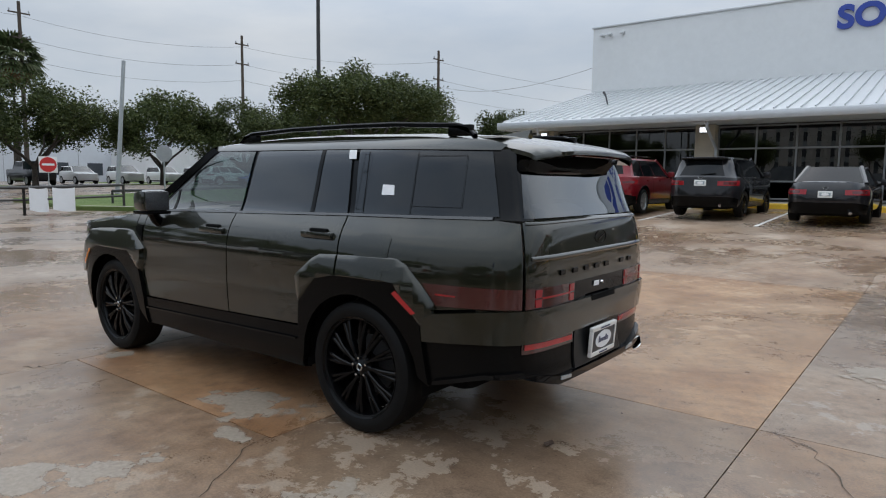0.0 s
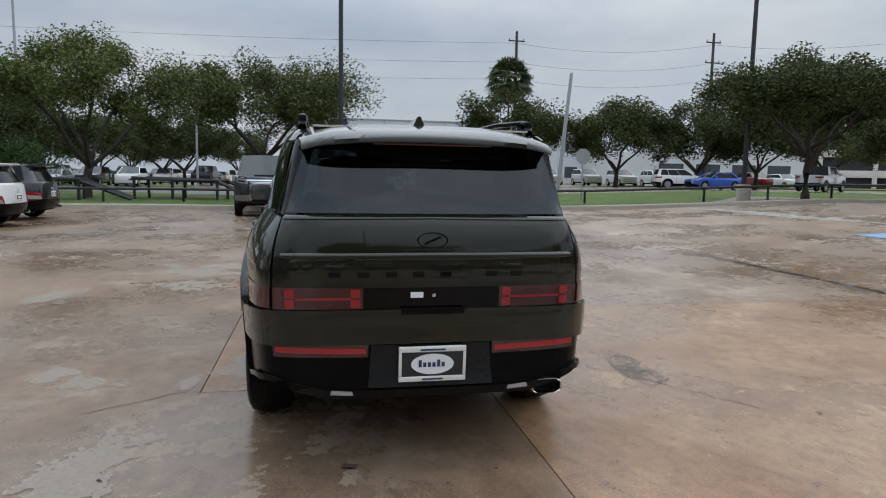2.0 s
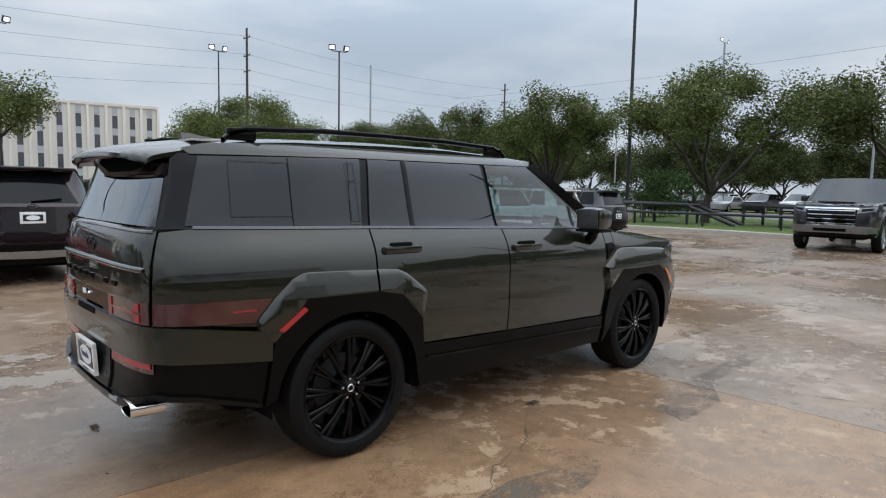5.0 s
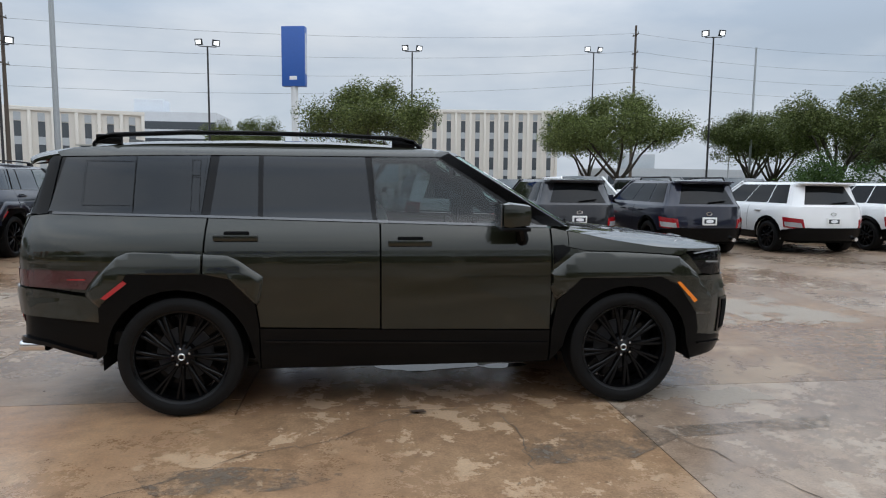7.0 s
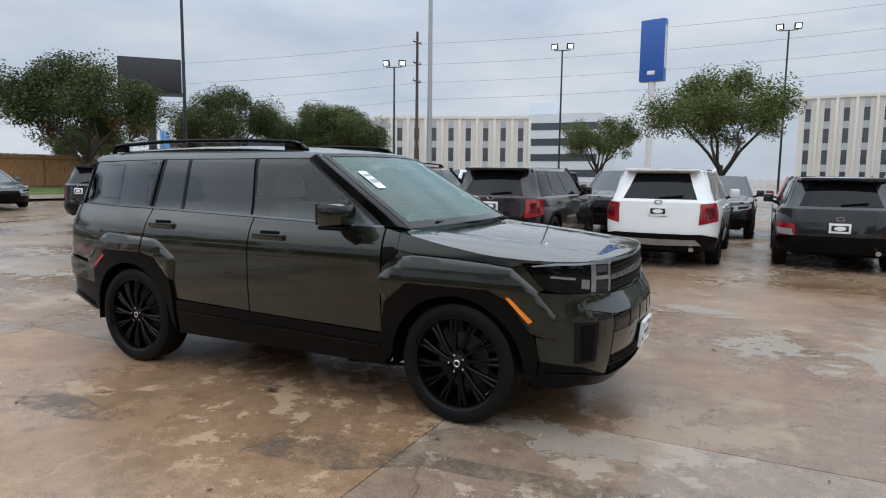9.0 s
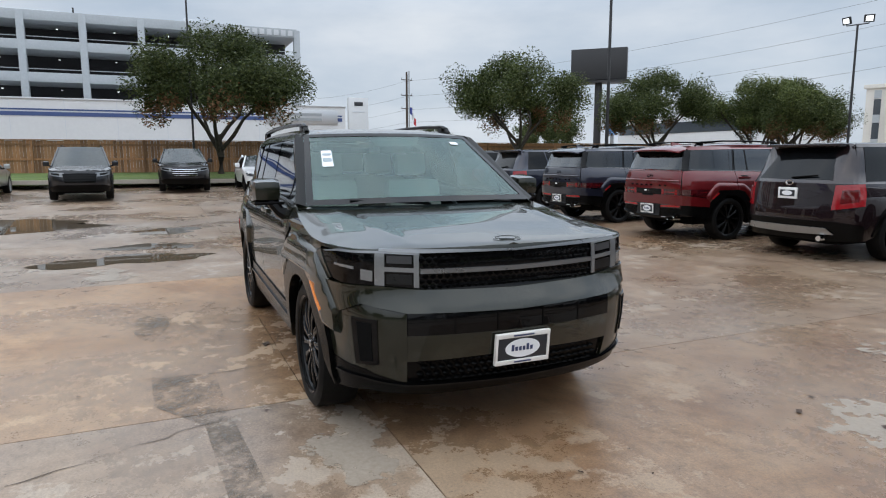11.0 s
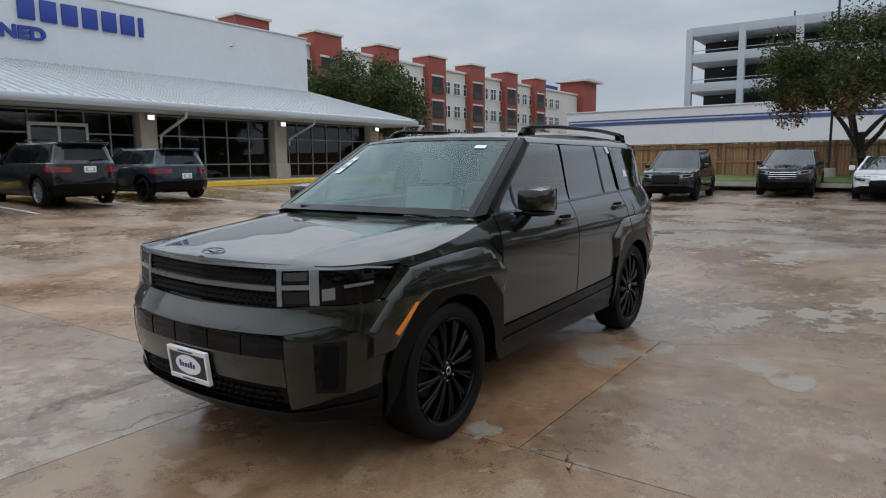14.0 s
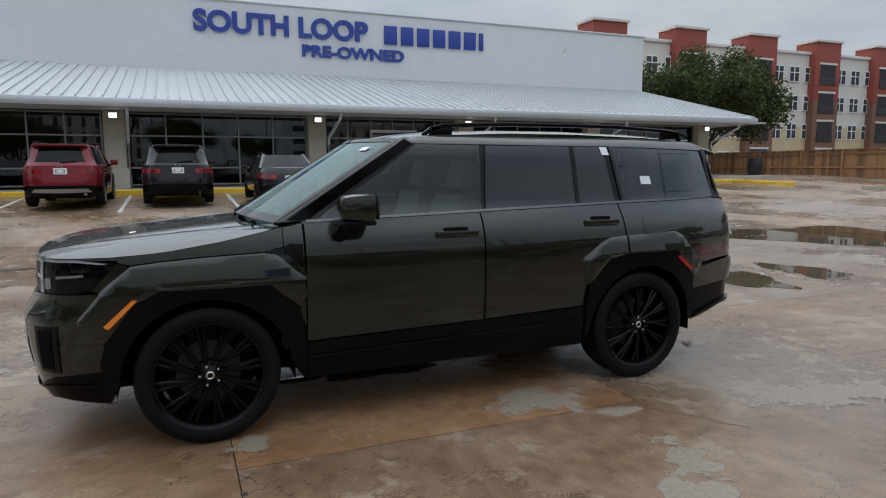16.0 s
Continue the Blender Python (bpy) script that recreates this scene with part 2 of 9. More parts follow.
M_GRASS = grass_material()
M_WALL_WHITE = plain("white_stucco", (0.67, 0.68, 0.68), 0.8, vary=0.05, scale=0.35, bump=0.15)
M_WALL_GREY = plain("pale_grey_panel", (0.60, 0.63, 0.66), 0.75, vary=0.06, scale=0.3)
M_ROOF_METAL = plain("white_standing_seam_metal", (0.57, 0.585, 0.59), 0.38, metal=0.2, vary=0.05, scale=0.8)
M_STONE = plain("cream_limestone", (0.52, 0.47, 0.38), 0.8, vary=0.15, scale=2.5, bump=0.4)
M_ALU = plain("silver_aluminium", (0.62, 0.63, 0.64), 0.35, metal=0.85, vary=0.05)
M_MULLION = plain("dull_grey_aluminium", (0.26, 0.265, 0.27), 0.4, metal=0.6, vary=0.08)
M_DARK_FRAME = plain("dark_bronze_frame", (0.05, 0.048, 0.045), 0.45, metal=0.4)
M_SIGN_BLUE = plain("sign_blue_acrylic", (0.025, 0.055, 0.30), 0.35, vary=0.06)
M_GLASS_SHOP = thin_glass("shop_glass", (0.16, 0.18, 0.19))
M_GLASS_DARK = plain("far_window_glass", (0.055, 0.065, 0.075), 0.08, vary=0.2)
# near-black room colour stands in for the dimness of the unlit interior
M_DIM_ROOM = plain("painted_dim_showroom", (0.04, 0.038, 0.036), 0.8)
M_RED_STUCCO = plain("brick_red_stucco", (0.29, 0.070, 0.050), 0.8, vary=0.12, scale=0.5)
M_BROWN_BRICK = plain("brown_brick", (0.20, 0.105, 0.07), 0.8, vary=0.2, scale=2)
M_CREAM = plain("cream_stucco", (0.66, 0.63, 0.57), 0.8, vary=0.06, scale=0.4)
M_BUFF = plain("buff_stucco", (0.58, 0.47, 0.29), 0.8, vary=0.08, scale=0.4)
M_GARAGE = plain("precast_concrete", (0.40, 0.425, 0.44), 0.75, vary=0.1, scale=0.4)
# near-black colour standing in for the shade inside open decks and balconies
M_PAINTED_SHADE = plain("painted_deep_shade", (0.035, 0.035, 0.038), 0.9)
M_WOOD_FENCE, _n, _l, _b = material("weathered_cedar")
_v = obj_of(_n)
_w = _n.new("ShaderNodeMapping")
_w.inputs["Scale"].default_value = (9, 9, 0.7)
_l.new(_v, _w.inputs[0])
_c = ramp_of(_n, _l, noise_of(_n, _l, _w.outputs[0], 4, 6), [(0.3, (0.17, 0.088, 0.042)), (0.55, (0.33, 0.185, 0.090)), (0.75, (0.46, 0.28, 0.15))])
_i = _n.new("ShaderNodeObjectInfo")
_l.new(mix_of(_n, _l, 1.0, _c, ramp_of(_n, _l, _i.outputs["Random"], [(0.0, (0.5, 0.47, 0.45)), (0.5, (0.95, 0.93, 0.9)), (1.0, (1.25, 1.1, 0.95))]), "MULTIPLY"), _b.inputs["Base Color"])
_b.inputs["Roughness"].default_value = 0.85
M_POLE_BLACK = plain("black_powder_coat", (0.022, 0.022, 0.024), 0.45, vary=0.2)
M_POLE_GREY = plain("galvanised_steel", (0.36, 0.38, 0.39), 0.5, metal=0.5, vary=0.15)
M_POLE_WOOD = plain("creosoted_timber", (0.075, 0.058, 0.045), 0.85, vary=0.3, scale=3)
M_WIRE = plain("overhead_cable", (0.09, 0.095, 0.10), 0.7)
M_LED = glowing("led_panel", (0.92, 0.97, 1.0), 2.2)
M_BARK, _n, _l, _b = material("oak_bark")
_v = obj_of(_n)
_l.new(ramp_of(_n, _l, noise_of(_n, _l, _v, 9, 7), [(0.3, (0.022, 0.018, 0.014)), (0.7, (0.070, 0.057, 0.044))]), _b.inputs["Base Color"])
_b.inputs["Roughness"].default_value = 0.95
bump_of(_n, _l, noise_of(_n, _l, _v, 14, 6), 0.8, 0.03, _b)


def leaf_material(name, dark, mid, light):
    m, n, l, b = material(name)
    geo = n.new("ShaderNodeNewGeometry")
    info = n.new("ShaderNodeObjectInfo")
    c = ramp_of(n, l, geo.outputs["Random Per Island"], [(0.0, dark), (0.55, mid), (1.0, light)])
    c = mix_of(n, l, 1.0, c, ramp_of(n, l, info.outputs["Random"], [(0.0, grey(0.8)), (1.0, grey(1.15))]), "MULTIPLY")
    l.new(c, b.inputs["Base Color"])
    b.inputs["Roughness"].default_value = 0.6
    b.inputs["Specular IOR Level"].default_value = 0.25
    t = n.new("ShaderNodeBsdfTranslucent")
    l.new(c, t.inputs[0])
    x = n.new("ShaderNodeMixShader")
    x.inputs[0].default_value = 0.25
    l.new(b.outputs[0], x.inputs[1])
    l.new(t.outputs[0], x.inputs[2])
    l.new(x.outputs[0], n["Material Output"].inputs[0])
    return m


M_LEAF = leaf_material("live_oak_leaf", (0.040, 0.056, 0.014), (0.092, 0.120, 0.032), (0.185, 0.210, 0.072))
M_LEAF_DEEP = leaf_material("dense_oak_leaf", (0.026, 0.038, 0.011), (0.058, 0.078, 0.023), (0.120, 0.140, 0.050))
M_LEAF_DRY = leaf_material("browning_leaf", (0.10, 0.05, 0.022), (0.20, 0.10, 0.045), (0.26, 0.15, 0.08))
M_PALM = leaf_material("palm_frond", (0.035, 0.055, 0.02), (0.075, 0.10, 0.04), (0.13, 0.14, 0.07))
M_HEDGE = leaf_material("shrub_leaf", (0.02, 0.045, 0.012), (0.05, 0.10, 0.022), (0.09, 0.15, 0.04))

# vehicles
M_PAINT = car_paint("dark_olive_metallic", (0.0105, 0.0116, 0.0063), 0.3)
M_BLACK_PLASTIC = plain("black_moulded_plastic", (0.0028, 0.0028, 0.0028), 0.22, vary=0.2, scale=12, spec=0.12)
M_PLATE_PANEL = plain("satin_charcoal_plastic", (0.010, 0.0105, 0.011), 0.30, vary=0.12, scale=10, spec=0.3)
M_GLOSS_BLACK = plain("gloss_black", (0.0022, 0.0022, 0.0026), 0.08, coat=0.32, spec=0.08)
M_UNDER = plain("underbody_black", (0.004, 0.004, 0.004), 0.9, spec=0.1)
M_TYRE = plain("tyre_rubber", (0.0055, 0.0055, 0.0055), 0.55, vary=0.25, scale=8, bump=0.3, spec=0.15)
M_RIM_BLACK = plain("black_alloy", (0.0025, 0.0025, 0.0028), 0.22, metal=0.0, coat=0.15, spec=0.10)
M_RIM_SILVER = plain("silver_alloy", (0.42, 0.43, 0.44), 0.3, metal=0.8)
M_DARK_CHROME = plain("dark_chrome", (0.11, 0.112, 0.115), 0.22, metal=0.8, vary=0.05)
M_CHROME = plain("chrome", (0.72, 0.72, 0.72), 0.08, metal=1.0, vary=0.03)
M_SATIN = plain("satin_grey_metal", (0.22, 0.225, 0.23), 0.3, metal=0.8, vary=0.05)
M_GLASS_WIND = thin_glass("green_windscreen_glass", (0.56, 0.76, 0.72), (0.80, 1.0, 0.96), 0.075)
M_GLASS_TINT = thin_glass("tinted_glass", (0.24, 0.29, 0.30), base=0.042, power=2.7)
M_GLASS_PRIV = thin_glass("privacy_glass", (0.045, 0.048, 0.054), (0.92, 0.96, 1.0), 0.046, 2.6)
M_TAIL = plain("red_lamp_lens", (0.10, 0.004, 0.006), 0.1, coat=1.0)
M_TAIL_DARK = plain("smoked_red_lens", (0.045, 0.004, 0.006), 0.08, coat=1.0)
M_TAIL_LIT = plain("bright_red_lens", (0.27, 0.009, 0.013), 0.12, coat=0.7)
M_TAIL_RED = plain("deep_red_lens", (0.26, 0.008, 0.012), 0.12, coat=0.4)
M_REFLECTOR = plain("red_reflector", (0.36, 0.011, 0.014), 0.12, coat=0.7)
M_AMBER = plain("amber_marker", (0.85, 0.22, 0.012), 0.15, coat=1.0)
M_LAMP = plain("clear_lamp", (0.20, 0.21, 0.22), 0.15, coat=1.0, metal=0.2)
M_LAMP_GREY = plain("smoked_lamp_bar", (0.20, 0.205, 0.21), 0.25, coat=1.0, metal=0.4)
M_LAMP_WHITE = plain("white_lamp", (0.30, 0.31, 0.31), 0.15, coat=1.0)
M_PLATE_WHITE = plain("white_plate", (0.78, 0.78, 0.76), 0.35, vary=0.03)
M_PLATE_FRAME = plain("pale_plate_frame", (0.74, 0.72, 0.68), 0.35, vary=0.05)
M_PLATE_DARK = plain("dark_plate_field", (0.02, 0.024, 0.03), 0.3)
M_PAPER = plain("white_paper", (0.80, 0.81, 0.82), 0.5, vary=0.04)
M_INK = plain("grey_print", (0.30, 0.36, 0.38), 0.5)
M_INK_BLUE = plain("navy_print", (0.035, 0.05, 0.12), 0.4)
M_SEAT = plain("pale_beige_leather", (0.52, 0.49, 0.44), 0.45, vary=0.06)
M_TRIM_DARK = plain("charcoal_trim", (0.03, 0.03, 0.032), 0.6)
M_ORANGE_BAR = plain("silver_rear_trim", (0.33, 0.33, 0.32), 0.3, metal=0.7)

import collections

# ---- building helpers ----
def part(name, bm, mat, parent=None, label="", angle=35.0, smooth=True):
    """Links a bmesh as one mesh object, under a thing where one is given."""
    me = bpy.data.meshes.new(name)
    bm.normal_update()
    bm.to_mesh(me)
    bm.free()
    me.materials.append(mat)
    if smooth:
        me.shade_smooth()
        me.set_sharp_from_angle(angle=radians(angle))
    ob = new(name, me)
    ob.parent = parent
    if label:
        tagged(ob, label)
    return ob


def thing(name, m, label, category, group="", kind=""):
    ob = new(name)
    ob.empty_display_size = 0.2
    ob.matrix_world = m
    return tagged(ob, label, category, group, kind)


def add_box(bm, lo, hi, bevel=0.0, m=None):
    """An axis-aligned block between two corners, with bevelled edges."""
    c = [(a + b) / 2 for a, b in zip(lo, hi)]
    d = [abs(b - a) for a, b in zip(lo, hi)]
    tm = Matrix.Translation(c) @ Matrix.Diagonal((*d, 1))
    made = bmesh.ops.create_cube(bm, size=1.0, matrix=(m @ tm) if m else tm)["verts"]
    if bevel:
        edges = list({e for v in made for e in v.link_edges})
        bmesh.ops.bevel(bm, geom=edges, offset=bevel, segments=2, affect="EDGES", profile=0.6)
    return bm


def box(lo, hi, bevel=0.0, m=None):
    return add_box(bmesh.new(), lo, hi, bevel, m)


def add_tube(bm, pts, radii, sides=8, cap=True):
    """A round bar along points with a radius at each."""
    pts = [Vector(p) for p in pts]
    rings = []
    for i, p in enumerate(pts):
        d = (pts[min(i + 1, len(pts) - 1)] - pts[max(i - 1, 0)]).normalized()
        q = d.to_track_quat("Z", "Y")
        r = radii[i] if isinstance(radii, (list, tuple)) else radii
        rings.append([bm.verts.new(p + q @ Vector((math.cos(a) * r, math.sin(a) * r, 0))) for a in (2 * math.pi * k / sides for k in range(sides))])
    for a, b in zip(rings, rings[1:]):
        for k in range(sides):
            bm.faces.new((a[k], a[(k + 1) % sides], b[(k + 1) % sides], b[k]))
    if cap:
        bm.faces.new(list(reversed(rings[0])))
        bm.faces.new(rings[-1])
    return bm


def tube(pts, radii, sides=8):
    return add_tube(bmesh.new(), pts, radii, sides)


def add_lathe(bm, prof, steps=32, axis="Y", m=None):
    """A profile of (radius, along) turned round an axis."""
    rings = []
    for k in range(steps):
        a = 2 * math.pi * k / steps
        ring = []
        for r, h in prof:
            p = Vector((r * math.cos(a), h, r * math.sin(a))) if axis == "Y" else Vector((r * math.cos(a), r * math.sin(a), h))
            ring.append(bm.verts.new(m @ p if m else p))
        rings.append(ring)
    for k in range(steps):
        a, b = rings[k], rings[(k + 1) % steps]
        for i in range(len(prof) - 1):
            bm.faces.new((a[i], a[i + 1], b[i + 1], b[i]))
    return bm


def add_slab(bm, poly, z_of, thick, z_under=None):
    """A plate with the plan of a polygon, its top at z_of(x, y)."""
    top = [bm.verts.new((x, y, z_of(x, y))) for x, y in poly]
    low = [bm.verts.new((x, y, z_of(x, y) - thick)) for x, y in poly]
    bm.faces.new(top)
    n = len(poly)
    for i in range(n):
        bm.faces.new((top[i], low[i], low[(i + 1) % n], top[(i + 1) % n]))
    return bm


def shrink(poly, d):
    """A polygon with every side moved inwards by d."""
    area = sum(a[0] * b[1] - b[0] * a[1] for a, b in zip(poly, poly[1:] + poly[:1]))
    s = 1 if area > 0 else -1
    out = []
    for i, p in enumerate(poly):
        a, b = Vector(poly[i - 1]), Vector(poly[(i + 1) % len(poly)])
        p = Vector(p)
        e1, e2 = (p - a), (b - p)
        if e1.length < 1e-6 or e2.length < 1e-6:
            out.append(tuple(p))
            continue
        e1.normalize(), e2.normalize()
        n1, n2 = Vector((-e1.y, e1.x)) * s, Vector((-e2.y, e2.x)) * s
        k = n1 + n2
        k = k / max(0.35, k.dot(n1)) if k.length > 1e-6 else n1
        out.append(tuple(p + k * d))
    return out


def blob_outline(cx, cy, rx, ry, seed, n=28, rough=0.3):
    """An uneven closed outline round a centre."""
    rnd = random.Random(seed)
    ph = [rnd.uniform(0, 6.28) for _ in range(4)]
    out = []
    for k in range(n):
        a = 2 * math.pi * k / n
        r = 1 + rough * (0.5 * math.sin(2 * a + ph[0]) + 0.35 * math.sin(3 * a + ph[1]) + 0.25 * math.sin(5 * a + ph[2]) + 0.2 * math.sin(8 * a + ph[3]))
        out.append((cx + rx * r * math.cos(a), cy + ry * r * math.sin(a)))
    return out


def lerp_table(table, x):
    return float(np.interp(x, [a for a, _ in table], [b for _, b in table]))

# ---- ground ----
def ground_z(x, y):
    """The lot drains to y = -7 and climbs towards the shop and the back fence."""
    z = 0.046 * min(max(0.0, -7.0 - y), 14.0)
    z += 0.030 * min(max(0.0, -19.5 - x), 12.0)
    return z


def ground_sheet():
    bm = bmesh.new()
    xs = [-900, -400, -200, -120, -80, -60, -45, -36, -31.5, -28, -24, -19.5, -14, -8, 0, 8, 14, 19, 26, 40, 60, 90, 150, 300, 900]
    ys = [-900, -400, -200, -120, -80, -60, -45, -36, -30, -25, -21, -16, -11.5, -7, -3, 1, 6, 12, 20, 30, 45, 60, 90, 150, 300, 900]
    grid = [[bm.verts.new((x, y, ground_z(x, y) - 0.03)) for y in ys] for x in xs]
    for i in range(len(xs) - 1):
        for j in range(len(ys) - 1):
            bm.faces.new((grid[i][j], grid[i + 1][j], grid[i + 1][j + 1], grid[i][j + 1]))
    return tagged(part("ground", bm, M_GROUND), "broad old concrete ground reaching the horizon", "ground", kind="structure")


ground = ground_sheet()
PALE, WARM, GREYED, MID = (0.97, 0.935, 0.88, 1), (1.12, 0.925, 0.70, 1), (0.86, 0.875, 0.89, 1), (0.90, 0.87, 0.82, 1)
slab_group = tagged(new("pavement"), "rain-wet tan concrete paving of the sales lot", "pavement", kind="structure")


def slab(poly, tint):
    bm = bmesh.new()
    add_slab(bm, shrink(poly, 0.0035), lambda x, y: ground_z(x, y), 0.05)
    bmesh.ops.recalc_face_normals(bm, faces=bm.faces)
    ob = part("slab", bm, M_SLAB, slab_group, smooth=False)
    ob.color = tint
    return ob


XJ = [-28.5, -24.3, -19.9, -15.7, -11.4, -7.2, -3.18, 1.32, 5.5, 9.7, 13.9, 18.3]
YJ = [-20.2, -15.6, -11.2, -6.75, -0.6, 6.3, 12.8, 19.5, 26.0]
tone = random.Random(5)
for i in range(len(XJ) - 1):
    for j in range(len(YJ) - 1):
        x0, x1, y0, y1 = XJ[i], XJ[i + 1], YJ[j], YJ[j + 1]
        if (x0, y0) == (-3.18, -0.6):
            slab([(x0, y0), (-1.1, y0), (-1.1, 1.28), (x1, 1.28), (x1, y1), (x0, y1)], (0.80, 0.74, 0.66, 1))
            slab([(-1.1, -0.9), (x1, -0.9), (x1, 1.28), (-1.1, 1.28)], (1.02, 0.82, 0.62, 1))
            continue
        if (x0, y0) == (-3.18, -6.75):
            slab([(x0, y0), (x1, y0), (x1, -0.9), (-1.1, -0.9), (-1.1, y1), (x0, y1)], WARM)
            continue
        tint = tone.choice([MID, GREYED, (0.82, 0.77, 0.70, 1), (0.90, 0.87, 0.82, 1)])
        if y1 < -6.0:
            tint = tuple(1.22 * c for c in tint)
        if x0 == 1.32 and y0 == -6.75:
            tint = PALE
        if x0 == 1.32 and y0 == -0.6:
            tint = (0.80, 0.69, 0.56, 1)
        if x0 == -7.2 and y0 == -0.6:
            tint = (0.86, 0.77, 0.66, 1)
        slab([(x0, y0), (x1, y0), (x1, y1), (x0, y1)], tint)


def flat_patch(name, poly, mat, label, lift=0.003, category="stain"):
    bm = bmesh.new()
    bm.faces.new([bm.verts.new((x, y, ground_z(x, y) + lift)) for x, y in poly])
    bmesh.ops.triangulate(bm, faces=bm.faces)
    return tagged(part(name, bm, mat, smooth=False), label, category, kind="structure")


# rain puddles
for n, (cx, cy, rx, ry) in enumerate([(-11.2, -5.0, 1.7, 2.2), (-9.0, 5.6, 0.75, 1.9), (-5.2, -2.2, 0.55, 1.0), (-6.6, -1.9, 0.45, 0.6), (-9.0, -1.6, 0.5, 0.7),
                                      (3.1, -6.78, 1.35, 0.17), (5.0, -7.0, 0.5, 0.10), (-15.5, 4.2, 0.35, 1.2), (-16.8, 7.2, 0.25, 0.7), (-17.5, 2.2, 0.3, 0.8), (-16.0, -8.0, 0.3, 0.9)]):
    flat_patch("puddle", blob_outline(cx, cy, rx, ry, n + 3, 40, 0.42), M_WATER, "still rain puddle in a shallow dip of the concrete", category="puddle")


for n, (cx, cy, rx, ry) in enumerate([(0.2, 0.06, 0.36, 0.14), (0.80, 0.02, 0.17, 0.07)]):
    flat_patch("puddle", blob_outline(cx, cy, rx, ry, n + 90, 30, 0.35), M_WATER, "small rain puddle under the parked SUV", category="puddle")
# pale patches where the skin of the concrete has scoured away
for n, (cx, cy, rx, ry) in enumerate([(-0.62, 1.00, 0.50, 0.26), (-0.92, 1.38, 0.16, 0.12), (-0.80, 2.16, 0.24, 0.30), (-0.62, 2.35, 0.30, 0.16), (1.20, 1.03, 0.15, 0.12), (3.05, 2.05, 0.42, 0.62), (4.4, 2.0, 0.9, 0.75), (4.75, 1.55, 0.8, 0.5),
                                      (1.95, -0.85, 0.62, 0.20), (-2.3, 1.65, 0.50, 0.36), (-2.75, 2.3, 0.55, 0.40), (-3.4, 2.9, 0.6, 0.4), (-5.0, 3.2, 0.7, 0.6),
                                      (-6.8, 1.45, 1.0, 0.42), (6.4, 0.6, 0.7, 0.5), (2.4, 3.4, 0.5, 0.4), (-3.9, -2.4, 0.45, 0.4)]):
    flat_patch("scoured_patch", blob_outline(cx, cy, rx * 1.3, ry * 1.3, n + 50, 44, 0.5), M_SCOUR, "pale scoured patch in the concrete skin", 0.0012 + 0.0003 * n, "stain")


# rusty damp strip along the drain
def wavy_strip(x0, x1, y, w, seed):
    rnd = random.Random(seed)
    n = 40
    a = [(x0 + (x1 - x0) * k / n, y + w * (0.5 + 0.5 * rnd.random())) for k in range(n + 1)]
    b = [(x0 + (x1 - x0) * k / n, y - w * (0.5 + 0.5 * rnd.random())) for k in range(n, -1, -1)]
    return a + b


M_DAMP = plain("rust_damp", (0.075, 0.045, 0.028), 0.42, vary=0.35, scale=3)
flat_patch("damp_strip", wavy_strip(1.2, 5.9, -6.86, 0.34, 4), M_DAMP, "rust-brown damp strip along the drain joint", 0.002)
flat_patch("damp_strip", wavy_strip(5.9, 16.0, -7.12, 0.10, 5), M_DAMP, "dark damp line along the drain joint", 0.002)
# tarred utility cuts
flat_patch("tar_patch", [(0.55, -1.40), (1.3, -1.38), (2.62, -1.28), (2.5, -1.47), (1.5, -1.52), (1.1, -1.78), (0.57, -1.80)], M_STAIN, "rough dark tar patch in the concrete", 0.004)
flat_patch("tar_patch", [(-1.45, -1.70), (-0.95, -1.66), (-0.38, -1.80), (-0.55, -1.90), (-0.85, -1.97), (-1.3, -1.92)], M_STAIN, "rough dark tar patch in the concrete", 0.004)


def crack(pts, w=0.004):
    rnd = random.Random(len(pts) * 7 + int(pts[0][0] * 100))
    fine = []
    for (x0, y0), (x1, y1) in zip(pts, pts[1:]):
        for k in range(8):
            f = k / 8
            fine.append((x0 + (x1 - x0) * f + rnd.uniform(-0.03, 0.03), y0 + (y1 - y0) * f + rnd.uniform(-0.03, 0.03)))
    fine.append(pts[-1])
    left, right = [], []
    for i, p in enumerate(fine):
        a, b = Vector(fine[max(0, i - 1)]), Vector(fine[min(len(fine) - 1, i + 1)])
        d = (b - a).normalized()
        ww = w * rnd.uniform(0.3, 1.0)
        left.append((p[0] - d.y * ww, p[1] + d.x * ww))
        right.append((p[0] + d.y * ww, p[1] - d.x * ww))
    bm = bmesh.new()
    vl = [bm.verts.new((x, y, ground_z(x, y) + 0.003)) for x, y in left]
    vr = [bm.verts.new((x, y, ground_z(x, y) + 0.003)) for x, y in right]
    for i in range(len(vl) - 1):
        bm.faces.new((vl[i], vr[i], vr[i + 1], vl[i + 1]))
    tagged(part("crack", bm, M_JOINT, smooth=False), "thin dark crack across the concrete", "crack", kind="structure")


for line in ([(0.03, -0.98), (-0.3, -1.2), (-0.52, -1.39), (-0.9, -1.5), (-1.45, -1.92), (-1.9, -2.2)], [(0.55, -1.0), (0.58, -1.4), (0.55, -1.85)], [(1.3, -0.98), (1.42, -1.3), (1.6, -1.8), (1.85, -2.4)],
             [(-0.35, -0.8), (0.2, -0.95), (0.6, -0.75)], [(-3.25, -0.62), (-3.5, -0.45), (-3.75, 0.1)], [(1.3, 1.32), (1.22, 1.5), (1.42, 1.62)],
             [(-1.05, 1.3), (-1.4, 1.9)], [(3.2, -2.4), (4.2, -3.3), (5.3, -3.5)]):
    crack(line)


